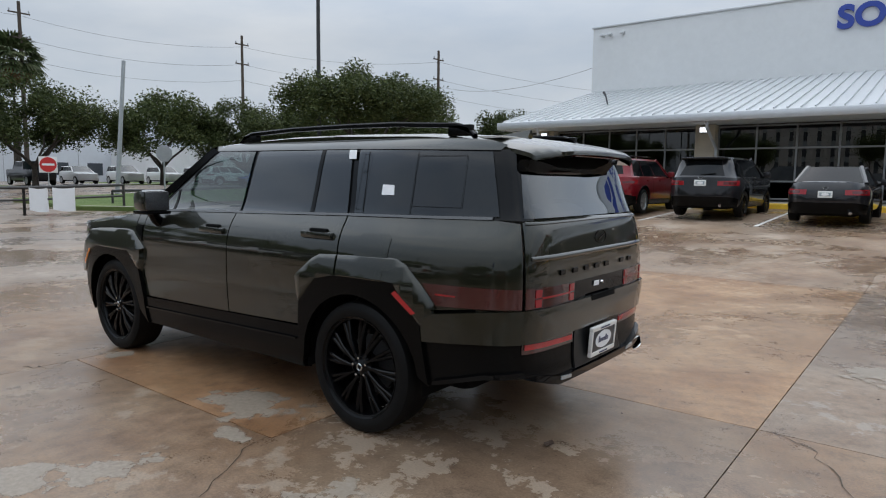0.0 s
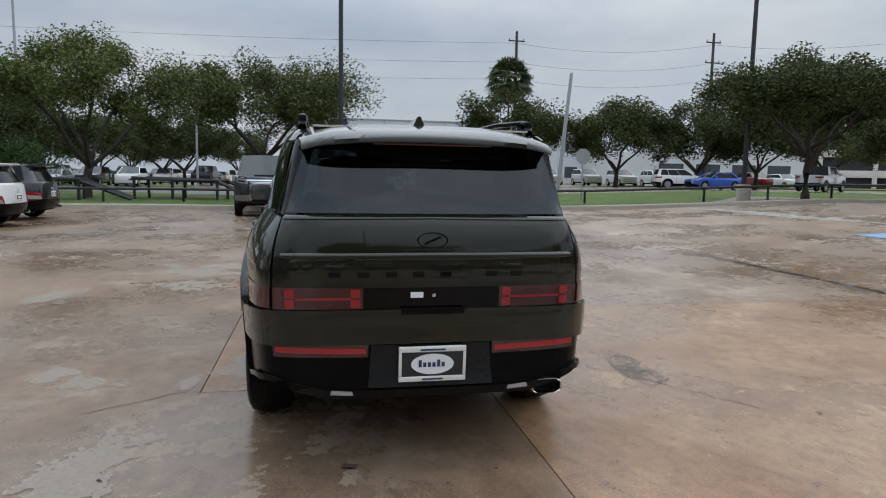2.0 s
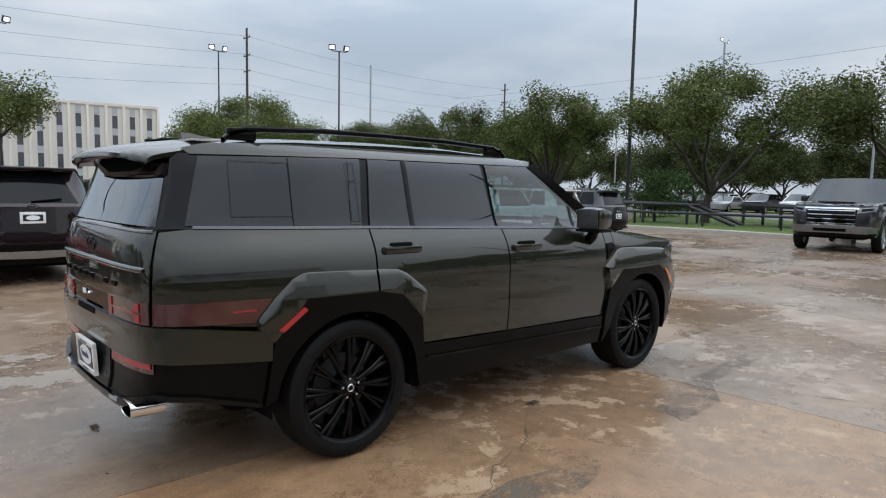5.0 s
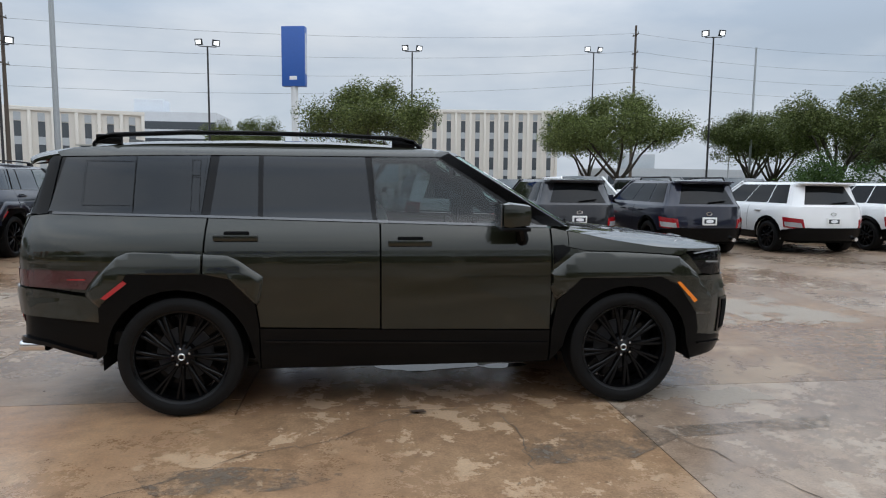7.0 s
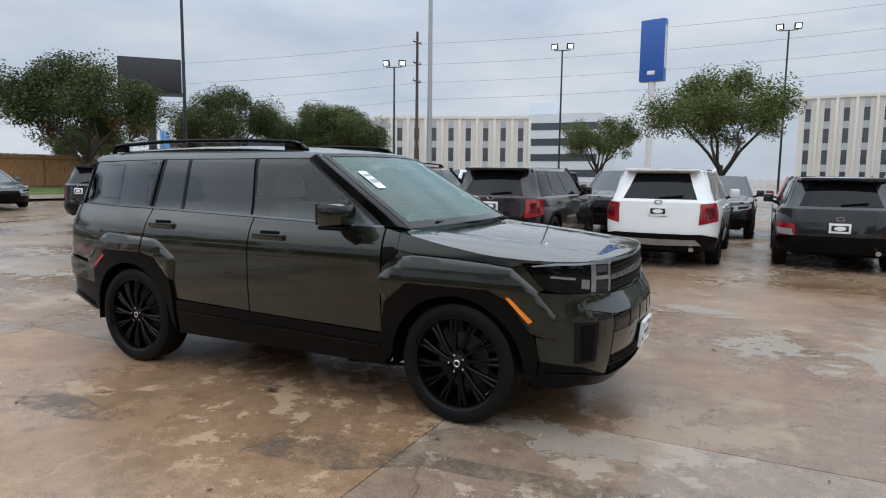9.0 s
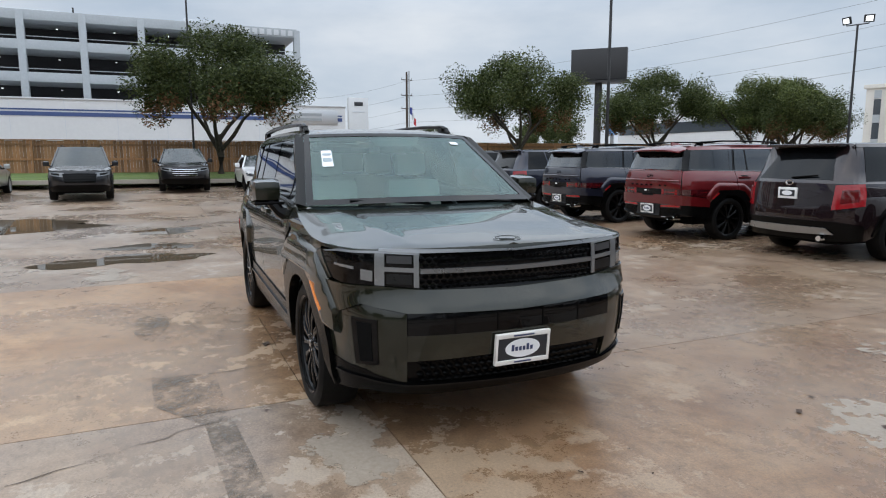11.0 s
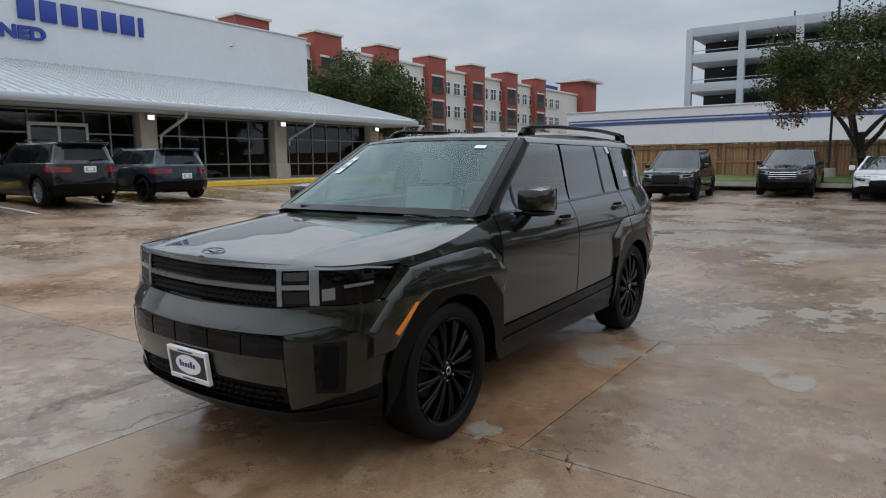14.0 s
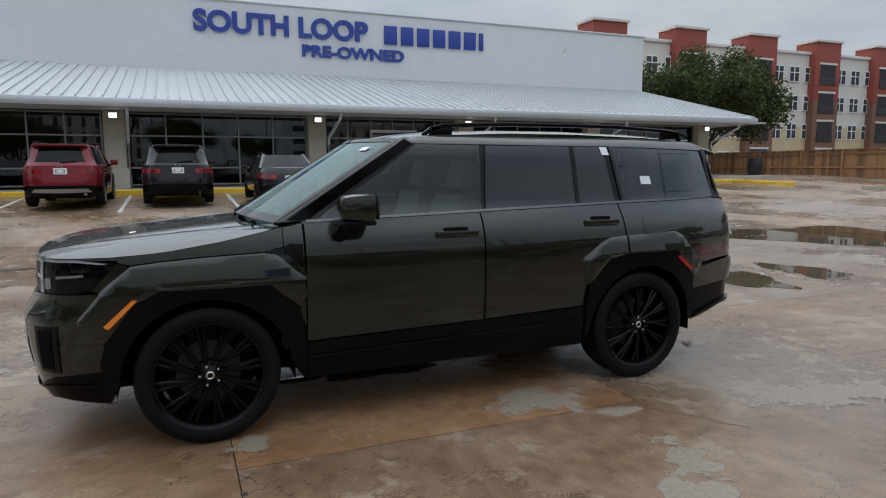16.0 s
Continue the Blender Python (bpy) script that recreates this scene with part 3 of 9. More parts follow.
def leaf_litter():
    """Scattered dead leaves and crumbs of grit."""
    rnd = random.Random(21)
    spots = [(-2.34, 0.38, 0.05), (2.7, 1.67, 0.035), (0.03, -0.97, 0.06), (3.05, 1.9, 0.03)]
    spots += [(rnd.uniform(-7, 7), rnd.uniform(-6.5, 6), rnd.uniform(0.010, 0.024)) for _ in range(90)]
    for x, y, s in spots:
        bm = bmesh.new()
        turn = Matrix.Translation((x, y, ground_z(x, y) + 0.004)) @ Matrix.Rotation(rnd.uniform(0, 6.28), 4, "Z")
        rim = [(1, 0, 0.1), (0.5, 0.42, 0.25), (-0.4, 0.45, 0.05), (-1, 0, 0.2), (-0.4, -0.4, 0.1), (0.5, -0.45, 0.3)]
        mid = bm.verts.new(turn @ Vector((0, 0, 0.12 * s)))
        vs = [bm.verts.new(turn @ Vector((a * s, b * s, c * s))) for a, b, c in rim]
        for k in range(6):
            bm.faces.new((mid, vs[k], vs[(k + 1) % 6]))
        tagged(part("fallen_leaf", bm, M_LITTER, smooth=False), "small curled dead brown leaf on the concrete", "leaf", "leaves on the paving")


M_LITTER = plain("dead_leaf", (0.055, 0.032, 0.02), 0.8, vary=0.4)
leaf_litter()


def line_paint(x0, y0, x1, y1, w, mat, label):
    d = Vector((x1 - x0, y1 - y0)).normalized()
    nx, ny = -d.y * w / 2, d.x * w / 2
    flat_patch("bay_line", [(x0 + nx, y0 + ny), (x0 - nx, y0 - ny), (x1 - nx, y1 - ny), (x1 + nx, y1 + ny)], mat, label, 0.005, "road marking")


for x in (-8.7, -5.85, -3.0, -0.15, 2.9, 5.95, 9.0, 11.6, -11.6, -14.4, -17.2, -20.0):
    line_paint(x, -19.6, x, -14.4, 0.10, M_WHITE_LINE, "worn white parking bay line")
for k in range(7):
    line_paint(9.3 + k * 0.9, -14.6, 12.3 + k * 0.9, -13.8, 0.1, M_WHITE_LINE, "white hatching beside the accessible bay")
flat_patch("accessible_bay_mark", [(6.6, -12.8), (7.5, -12.8), (7.5, -11.7), (6.6, -11.7)], M_BLUE_LINE, "blue painted accessible bay square", 0.006, "road marking")


def kerb_run(pts, mat, label, w=0.16, h=0.15, name="kerb"):
    """A kerb with a rounded nose along points; the first side is its face."""
    bm = bmesh.new()
    prof = [(0, -0.05), (0, h - 0.03), (0.03, h), (w, h), (w, -0.05)]
    rings = []
    for i, p in enumerate(pts):
        a, b = Vector(pts[max(0, i - 1)]), Vector(pts[min(len(pts) - 1, i + 1)])
        d = (b - a).normalized()
        n = Vector((-d.y, d.x))
        z = ground_z(*p)
        rings.append([bm.verts.new((p[0] + n.x * o, p[1] + n.y * o, z + hh)) for o, hh in prof])
    for r, s in zip(rings, rings[1:]):
        for k in range(len(prof) - 1):
            bm.faces.new((r[k], s[k], s[k + 1], r[k + 1]))
    bm.faces.new(rings[0])
    bm.faces.new(list(reversed(rings[-1])))
    return tagged(part(name, bm, mat), label, "kerb", kind="structure")


def lawn(poly, label, lift=0.13):
    bm = bmesh.new()
    add_slab(bm, poly, lambda x, y: ground_z(x, y) + lift, 0.2)
    return tagged(part("lawn", bm, M_GRASS, smooth=False), label, "grass", kind="structure")


# front verge with its kerb, driveway mouth and planted island
kerb_run([(18.3, 60), (18.6, 40), (19.6, 20), (20.4, 12), (21.0, 7.5), (20.6, 3.6), (19.6, 2.6)], M_KERB, "weathered concrete kerb along the front verge")
lawn([(18.5, 60), (18.8, 40), (19.8, 20), (20.6, 12), (21.2, 7.5), (20.8, 3.6), (30.5, 2.5), (36.0, 12.0), (38.0, 60)], "mown green verge beside the street", 0.14)
kerb_run([(20.0, 1.2), (17.5, 0.9), (15.4, 0.6), (14.75, 0.1), (14.6, -0.5), (14.9, -1.1), (15.6, -1.45), (18.0, -1.6), (20.5, -1.5), (21.6, -0.9), (21.8, 0.2), (21.2, 1.1), (20.0, 1.2)], M_KERB, "rounded concrete kerb of a planted island")
lawn([(20.0, 1.05), (17.5, 0.75), (15.45, 0.45), (14.95, 0.0), (14.85, -0.45), (15.1, -0.95), (15.7, -1.25), (18.0, -1.4), (20.4, -1.3), (21.4, -0.8), (21.55, 0.1), (21.0, 0.95)], "bright green grass on the parking island")
kerb_run([(23.6, -8.2), (20.0, -9.3), (18.9, -12.0), (17.6, -20.5), (17.0, -27.0), (16.6, -40.0)], M_KERB, "concrete kerb along the side verge")
lawn([(23.6, -8.0), (20.2, -9.1), (19.1, -12.0), (17.8, -20.5), (17.2, -27.0), (16.8, -40.0), (26.0, -40.0), (30.0, -22.0), (33.0, -9.0)], "grass verge with a low rail beside the lot", 0.14)
# street beyond the verge
flat_patch("street", [(33.0, -8.0), (26.5, -60), (40, -60), (52, -9), (52, 70), (39, 70), (38, 12)], plain("street_asphalt", (0.13, 0.125, 0.12), 0.75, vary=0.2, scale=0.6, bump=0.3), "grey asphalt street beyond the verge", 0.0, "road")
lawn([(52.5, -12), (53.5, -30), (47, -60), (58, -60), (66, -30), (64, -12)], "grass strip below the trees across the street", 0.10)
lawn([(27.5, -2.5), (34.0, -3.2), (49.0, -3.6), (51.0, -9.6), (36.5, -8.2), (31.0, -5.6)], "bright grass strip beside the driveway", 0.12)
lawn([(52.5, 12), (52.5, 60), (60, 60), (60, 12)], "grass strip across the street", 0.10)
# back fence verge
kerb_run([(-25.2, 40), (-25.2, -14.0)], M_KERB, "low concrete kerb before the back fence", 0.15, 0.12)
lawn([(-25.35, 60), (-25.35, -13.8), (-31.0, -13.8), (-31.0, 60)], "thin grass strip along the back fence", 0.10)
# shop walk: raised walkway with a yellow kerb
kerb_run([(13.5, -20.0), (-22.4, -20.0), (-23.6, -19.4), (-24.0, -17.2), (-24.6, -16.8)], M_YELLOW, "yellow-painted kerb of the shop walkway", 0.2, 0.15)
bm = bmesh.new()
add_slab(bm, [(13.5, -20.2), (-22.5, -20.2), (-27.0, -20.2), (-27.0, -60), (13.5, -60)], lambda x, y: ground_z(x, -20.0) + 0.148, 0.2)
tagged(part("walkway", bm, M_KERB, smooth=False), "raised concrete walkway in front of the shop", "walkway", kind="structure")

# ---- shop building ----
SHOP_Z = ground_z(0, -20.2) + 0.148
shop = thing("shop_building", pose(-7.2, -29.4, 0), "long white shop building with a white metal canopy roof", "building")
shop.matrix_world = Matrix.Identity(4)
XL, XR, WY, EY = 11.56, -26.1, -29.4, -20.3
part("upper_wall", box((XR, -48, 3.9), (XL, WY, 9.45)), M_WALL_WHITE, shop, "smooth off-white upper wall", smooth=False)
part("parapet_cap", box((XR - 0.06, -48, 9.45), (XL + 0.06, WY + 0.06, 9.55), 0.015), M_ALU, shop, "pale metal coping")
bm = bmesh.new()
# stepped roof rise behind the parapet
for a, b, h in ((-8.5, -13.5, 10.6), (-4, -8.5, 10.2)):
    add_box(bm, (b, -46, 9.4), (a, -36, h), 0.1)
part("roof_rise", bm, M_WALL_GREY, shop)


def canopy():
    """Hipped apron roof with standing seams, fascia and soffit."""
    zt, ze = 6.15, 3.86
    top_l, top_r = (XL, WY), (XR, WY)
    el, er = (XL - 0.2, EY), (XR + 0.35, EY)
    bm = bmesh.new()
    a, b = bm.verts.new((XL + 0.02, WY + 0.01, zt)), bm.verts.new((XR - 0.02, WY + 0.01, zt))
    c, d = bm.verts.new((er[0] - 0.0, EY, ze)), bm.verts.new((el[0], EY, ze))
    bm.faces.new((a, b, c, d))
    e, f = bm.verts.new((XL + 5.5, WY - 2, ze)), bm.verts.new((XR - 5.0, WY - 2, ze))
    g, h = bm.verts.new((XL + 0.02, WY - 2, zt)), bm.verts.new((XR - 0.02, WY - 2, zt))
    bm.faces.new((a, d, e, g))
    bm.faces.new((b, h, f, c))
    bmesh.ops.recalc_face_normals(bm, faces=bm.faces)
    part("canopy_roof", bm, M_ROOF_METAL, shop, "white standing-seam metal canopy", smooth=False)
    bm = bmesh.new()
    n = 92
    for k in range(n + 1):
        x = XR + 0.3 + (XL - XR - 0.6) * k / n
        m = Matrix.Translation((x, EY, ze + 0.02))
        ang = math.atan2(zt - ze, EY - WY)
        run = math.hypot(zt - ze, EY - WY)
        m = m @ Matrix.Rotation(-ang, 4, "X")
        add_box(bm, (-0.018, -run, 0.0), (0.018, 0.0, 0.045), 0, m)
    part("seam_ribbing", bm, M_ROOF_METAL, shop, smooth=False)
    part("fascia", box((XR + 0.3, EY - 0.02, 3.56), (XL - 0.15, EY + 0.12, 3.85), 0.03), M_ALU, shop, "pale metal gutter fascia")
    part("soffit", box((XR - 0.5, -24.0, 3.60), (XL - 0.1, EY - 0.02, 3.66)), M_WALL_GREY, shop, smooth=False)
    part("side_fascia", box((XR + 0.18, -31.0, 3.56), (XR + 0.3, EY + 0.1, 3.85), 0.02), M_ALU, shop)
    part("side_fascia", box((XL - 0.15, -31.0, 3.56), (XL - 0.03, EY + 0.1, 3.85), 0.02), M_ALU, shop)


canopy()
GY = -22.6
COLS = [10.2, 3.45, -3.95, -10.6, -17.4, -24.3]


def column(x):
    z = SHOP_Z
    body = part("column", box((x - 0.36, GY - 0.1, z), (x + 0.36, GY + 0.45, 3.6), 0.02), M_STONE, shop, "cream limestone pier")
    part("column_base", box((x - 0.43, GY - 0.1, z), (x + 0.43, GY + 0.55, z + 0.75), 0.03), M_STONE, shop)
    pack = part("wall_light", box((x - 0.16, GY + 0.46, 3.28), (x + 0.16, GY + 0.66, 3.52), 0.03), M_ALU, shop, "white LED wall pack")
    part("wall_light_lens", box((x - 0.13, GY + 0.665, 3.31), (x + 0.13, GY + 0.675, 3.48)), M_LED, pack, smooth=False)
    pipe = tube([(x - 0.55, EY - 0.06, 3.55), (x - 0.55, EY - 0.12, 3.35), (x - 0.45, GY + 0.55, 2.7), (x - 0.45, GY + 0.5, 2.4), (x - 0.45, GY + 0.5, z + 0.1)], 0.055, 8)
    part("downpipe", pipe, M_WALL_GREY, shop)


for x in COLS:
    column(x)
# wall, floor and ceiling behind the glass, with the room's shade in their colour
bm = bmesh.new()
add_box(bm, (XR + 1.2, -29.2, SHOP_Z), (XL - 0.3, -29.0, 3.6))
part("inner_wall", bm, M_DIM_ROOM, shop, smooth=False)
part("shop_floor", box((XR + 1.2, -29.2, SHOP_Z - 0.02), (XL - 0.3, GY, SHOP_Z + 0.01)), M_DIM_ROOM, shop, smooth=False)
part("shop_ceiling", box((XR + 1.2, -29.2, 3.5), (XL - 0.3, GY - 0.05, 3.59)), M_DIM_ROOM, shop, smooth=False)
for x in (XR + 1.2, XL - 0.4):
    part("end_wall", box((x - 0.1, -29.2, SHOP_Z), (x + 0.1, GY - 0.2, 3.6)), M_STONE, shop, smooth=False)


def glazing(x0, x1, n, door_at=()):
    """A storefront bay: mullions, a transom, a foot rail and its panes."""
    w = (x1 - x0) / n
    z0, zt, z1 = SHOP_Z + 0.12, SHOP_Z + 1.95, 3.5
    for k in range(n + 1):
        x = x0 + w * k
        part("mullion", box((x - 0.03, GY - 0.05, SHOP_Z), (x + 0.025, GY + 0.06, 3.58), 0.006), M_MULLION, shop, smooth=False)
    for z in (z0, SHOP_Z + 0.75, zt, z1 + 0.03):
        part("transom", box((x0, GY - 0.045, z - 0.03), (x1, GY + 0.055, z + 0.03), 0.006), M_MULLION, shop, smooth=False)
    for k in range(n):
        for a, b in ((z0, SHOP_Z + 0.72), (SHOP_Z + 0.78, zt - 0.03), (zt + 0.03, z1)):
            ob = part("pane", box((x0 + w * k + 0.03, GY - 0.006, a), (x0 + w * (k + 1) - 0.03, GY + 0.006, b)), M_GLASS_SHOP, shop, smooth=False)
            ob.visible_shadow = False


glazing(3.9, 9.8, 5)
glazing(-3.55, 3.05, 5)
glazing(-10.2, -4.35, 6)
glazing(-17.0, -11.0, 5)
glazing(-23.9, -17.8, 6)
# entrance double door
door_ob = part("entrance_door", box((-8.3, GY + 0.06, SHOP_Z), (-6.3, GY + 0.12, SHOP_Z + 2.2), 0.01), M_GLASS_SHOP, shop, "glazed double door in a pale frame")
for x in (-8.3, -7.3, -6.3):
    part("door_frame", box((x - 0.05, GY + 0.05, SHOP_Z), (x + 0.05, GY + 0.14, SHOP_Z + 2.25), 0.008), M_WALL_WHITE, door_ob, smooth=False)
part("door_head", box((-8.35, GY + 0.05, SHOP_Z + 2.2), (-6.25, GY + 0.14, SHOP_Z + 2.32), 0.008), M_WALL_WHITE, door_ob, smooth=False)
for x in (-7.4, -7.2):
    part("pull_handle", tube([(x, GY + 0.2, SHOP_Z + 0.9), (x, GY + 0.2, SHOP_Z + 1.3)], 0.015), M_ALU, door_ob)


def letters(text, x_left, z_base, height, width, y, mat, parent, label):
    """Raised sign letters, read from the lot (x runs down as they read on)."""
    cu = bpy.data.curves.new("sign_lettering", "FONT")
    cu.body, cu.size, cu.extrude, cu.offset = text, 1.0, 0.06, 0.036
    ob = new("tmp_letters", cu)
    bpy.context.view_layer.update()
    me = bpy.data.meshes.new_from_object(ob.evaluated_get(bpy.context.evaluated_depsgraph_get()))
    bpy.data.objects.remove(ob)
    xs = [v.co.x for v in me.vertices]
    ys = [v.co.y for v in me.vertices]
    sx, sz = width / (max(xs) - min(xs)), height / (max(ys) - min(ys))
    for v in me.vertices:
        v.co = Vector((x_left - (v.co.x - min(xs)) * sx, y + 0.06 + v.co.z, z_base + (v.co.y - min(ys)) * sz))
    bm = bmesh.new()
    bm.from_mesh(me)
    bpy.data.meshes.remove(me)
    bmesh.ops.remove_doubles(bm, verts=bm.verts, dist=0.0005)
    left = set(bm.verts)
    while left:
        island, todo = set(), [left.pop()]
        while todo:
            v = todo.pop()
            island.add(v)
            for e in v.link_edges:
                o = e.other_vert(v)
                if o in left:
                    left.discard(o)
                    todo.append(o)
        order = sorted(island, key=lambda v: v.index)
        number = {v: k for k, v in enumerate(order)}
        one = bpy.data.meshes.new("sign_letter")
        one.from_pydata([tuple(v.co) for v in order], [], [[number[v] for v in f.verts] for f in bm.faces if f.verts[0] in island])
        one.materials.append(mat)
        ob = new("sign_letter", one)
        ob.parent = parent
        tagged(ob, label)
    bm.free()


letters("SOUTH LOOP", 0.32, 7.98, 1.02, 8.55, WY, M_SIGN_BLUE, shop, "raised blue sign letter")
for k in range(7):
    w = 0.70 if k < 6 else 0.24
    x = -9.12 - k * 0.925
    bm = box((x - w, WY + 0.005, 7.96), (x, WY + 0.12, 8.9), 0.02)
    part("sign_block", bm, M_SIGN_BLUE, shop, "plain raised blue block")
letters("PRE-OWNED", -4.78, 7.07, 0.60, 5.42, WY, M_SIGN_BLUE, shop, "raised blue sign letter")
# floodlight bracket and wall camera
part("wall_bracket", tube([(-20.2, WY, 8.25), (-20.2, WY + 0.3, 8.2), (-20.2, WY + 0.32, 8.45)], 0.03), M_ALU, shop)
for x in (11.0, 10.6, 9.9):
    part("wall_camera", box((x - 0.1, WY + 0.0, 9.0), (x + 0.1, WY + 0.22, 9.12), 0.03), M_ALU, shop)
part("roof_flue", tube([(8.2, -24.0, 4.75), (8.4, -24.2, 5.2), (8.55, -24.3, 5.4)], [0.035, 0.035, 0.06]), M_POLE_BLACK, shop)
# accessible parking sign
sign = thing("parking_sign", pose(8.6, -20.9, SHOP_Z), "small blue and white accessible parking sign on a thin post", "sign")
part("post", tube([(0, 0, 0), (0, 0, 2.1)], 0.025), M_POLE_GREY, sign)
part("plate", box((-0.16, 0.03, 1.35), (0.16, 0.045, 2.1), 0.004), M_PLATE_WHITE, sign)
part("symbol", box((-0.12, 0.047, 1.62), (0.12, 0.05, 1.88)), M_BLUE_LINE, sign)


# ---- apartment block beyond the fence ----
def apartments():
    apt = thing("apartment_building", Matrix.Identity(4), "four-storey cream and brick-red apartment block", "building")
    y, z0, zt = -56.0, 0.4, 15.4
    x0, x1 = -38.0, -134.0
    part("upper_wall", box((x1, y - 16, 6.4), (x0, y, zt)), M_CREAM, apt, smooth=False)
    part("lower_wall", box((x1, y - 15.9, z0), (x0, y + 0.12, 6.4)), M_BUFF, apt, smooth=False)
    part("cornice", box((x1, y - 16.2, zt), (x0, y + 0.25, zt + 0.35), 0.05), M_CREAM, apt)
    bay = 11.2
    n = 7
    for k in range(n):
        bx = -42.6 - k * bay
        tower = part("bay_tower", box((bx - 2.2, y - 2, 9.6), (bx + 2.2, y + 1.0, zt + 1.5), 0.03), M_RED_STUCCO, apt, "brick-red balcony tower")
        part("bay_base", box((bx - 2.2, y - 2, z0), (bx + 2.2, y + 0.98, 9.6)), M_BROWN_BRICK, apt, smooth=False)
        part("bay_cap", box((bx - 2.4, y - 2.2, zt + 1.5), (bx + 2.4, y + 1.2, zt + 1.8), 0.04), M_CREAM, apt)
        for f in range(4):
            zb = 1.0 + 3.55 * f
            # flat dark sheet on the tower face paints in the balcony's shade
            part("balcony_recess", box((bx - 1.35, y + 1.0, zb), (bx + 1.35, y + 1.02, zb + 2.5)), M_PAINTED_SHADE, tower, smooth=False)
            part("balcony_trim", box((bx - 1.55, y + 1.0, zb + 2.5), (bx + 1.55, y + 1.1, zb + 2.75), 0.02), M_CREAM, tower, smooth=False)
            part("balcony_rail", box((bx - 1.4, y + 1.02, zb), (bx + 1.4, y + 1.1, zb + 1.0)), M_DARK_FRAME, tower, smooth=False)
        for f in range(4):
            zb = 1.3 + 3.55 * f
            for o in (3.6, 6.3, 9.0):
                wx = bx - o
                if wx < x1 + 1:
                    continue
                win = part("window", box((wx - 0.85, y + (0.12 if f < 2 else 0.0), zb), (wx + 0.85, y + 0.2, zb + 1.95), 0.02), M_PLATE_WHITE, apt, smooth=False)
                for a in (-0.42, 0.42):
                    for zz in (0.1, 1.2):
                        part("pane", box((wx + a - 0.33, y + 0.2, zb + zz), (wx + a + 0.33, y + 0.215, zb + zz + (1.0 if zz < 1 else 0.62))), M_GLASS_DARK, win, smooth=False)
    # corner turret and roof plant
    part("end_tower", box((x1 - 2, y - 4, 9), (x1 + 5, y + 1.5, zt + 3.0), 0.05), M_RED_STUCCO, apt)
    part("end_cap", box((x1 - 3.5, y - 5, zt + 3.0), (x1 + 6, y + 2.5, zt + 3.6), 0.05), M_CREAM, apt)
    part("roof_house", box((-122, y - 14, zt), (-112, y - 6, zt + 4.0), 0.05), M_WALL_GREY, apt)
    part("roof_house", box((-132, y - 14, zt), (-122, y - 6, zt + 2.6), 0.05), M_SIGN_BLUE, apt, "blue-clad roof plant")


apartments()


# ---- white showroom and parking garage behind the fence ----
def showroom():
    b = thing("white_showroom", Matrix.Identity(4), "long low white commercial building with blue stripes", "building")
    x, ya, yb, h = -75.0, -33.5, 20.0, 7.5
    part("wall", box((x - 18, ya, 0.3), (x, yb, h)), M_WALL_WHITE, b, smooth=False)
    part("coping", box((x - 18, ya - 0.1, h), (x + 0.1, yb + 0.1, h + 0.18), 0.03), M_ALU, b)
    for z, w in ((6.45, 0.16), (6.0, 0.42)):
        part("stripe", box((x, ya + 0.3, z - w / 2), (x + 0.05, yb - 0.4, z + w / 2)), M_SIGN_STRIPE, b, "navy wall stripe", smooth=False)
    for k in range(10):
        part("wall_joint", box((x, ya + 5 * k + 3, 0.4), (x + 0.02, ya + 5 * k + 3.05, h)), M_WALL_GREY, b, smooth=False)
    part("wall_sign", box((x + 0.05, 10.4, 5.4), (x + 0.15, 19.0, 7.1), 0.03), M_ALU, b, "pale metal sign board")
    part("round_emblem", add_lathe(bmesh.new(), [(0.0, 0.0), (0.75, 0.0), (0.75, 0.1), (0, 0.1)], 20, "Z", Matrix.Translation((x + 0.16, 11.6, 6.3)) @ Matrix.Rotation(radians(90), 4, "Y")), M_POLE_GREY, b)
    for k, (z, w) in enumerate(((6.55, 3.8), (5.95, 3.8))):
        part("sign_bar", box((x + 0.16, 13.2, z - 0.16), (x + 0.2, 13.2 + w, z + 0.16)), M_POLE_GREY, b, smooth=False)
    part("roof_unit", box((x - 9, -4, h), (x - 6, 1, h + 0.9), 0.05), M_WALL_GREY, b)


M_SIGN_STRIPE = plain("navy_stripe", (0.05, 0.085, 0.22), 0.5)
showroom()


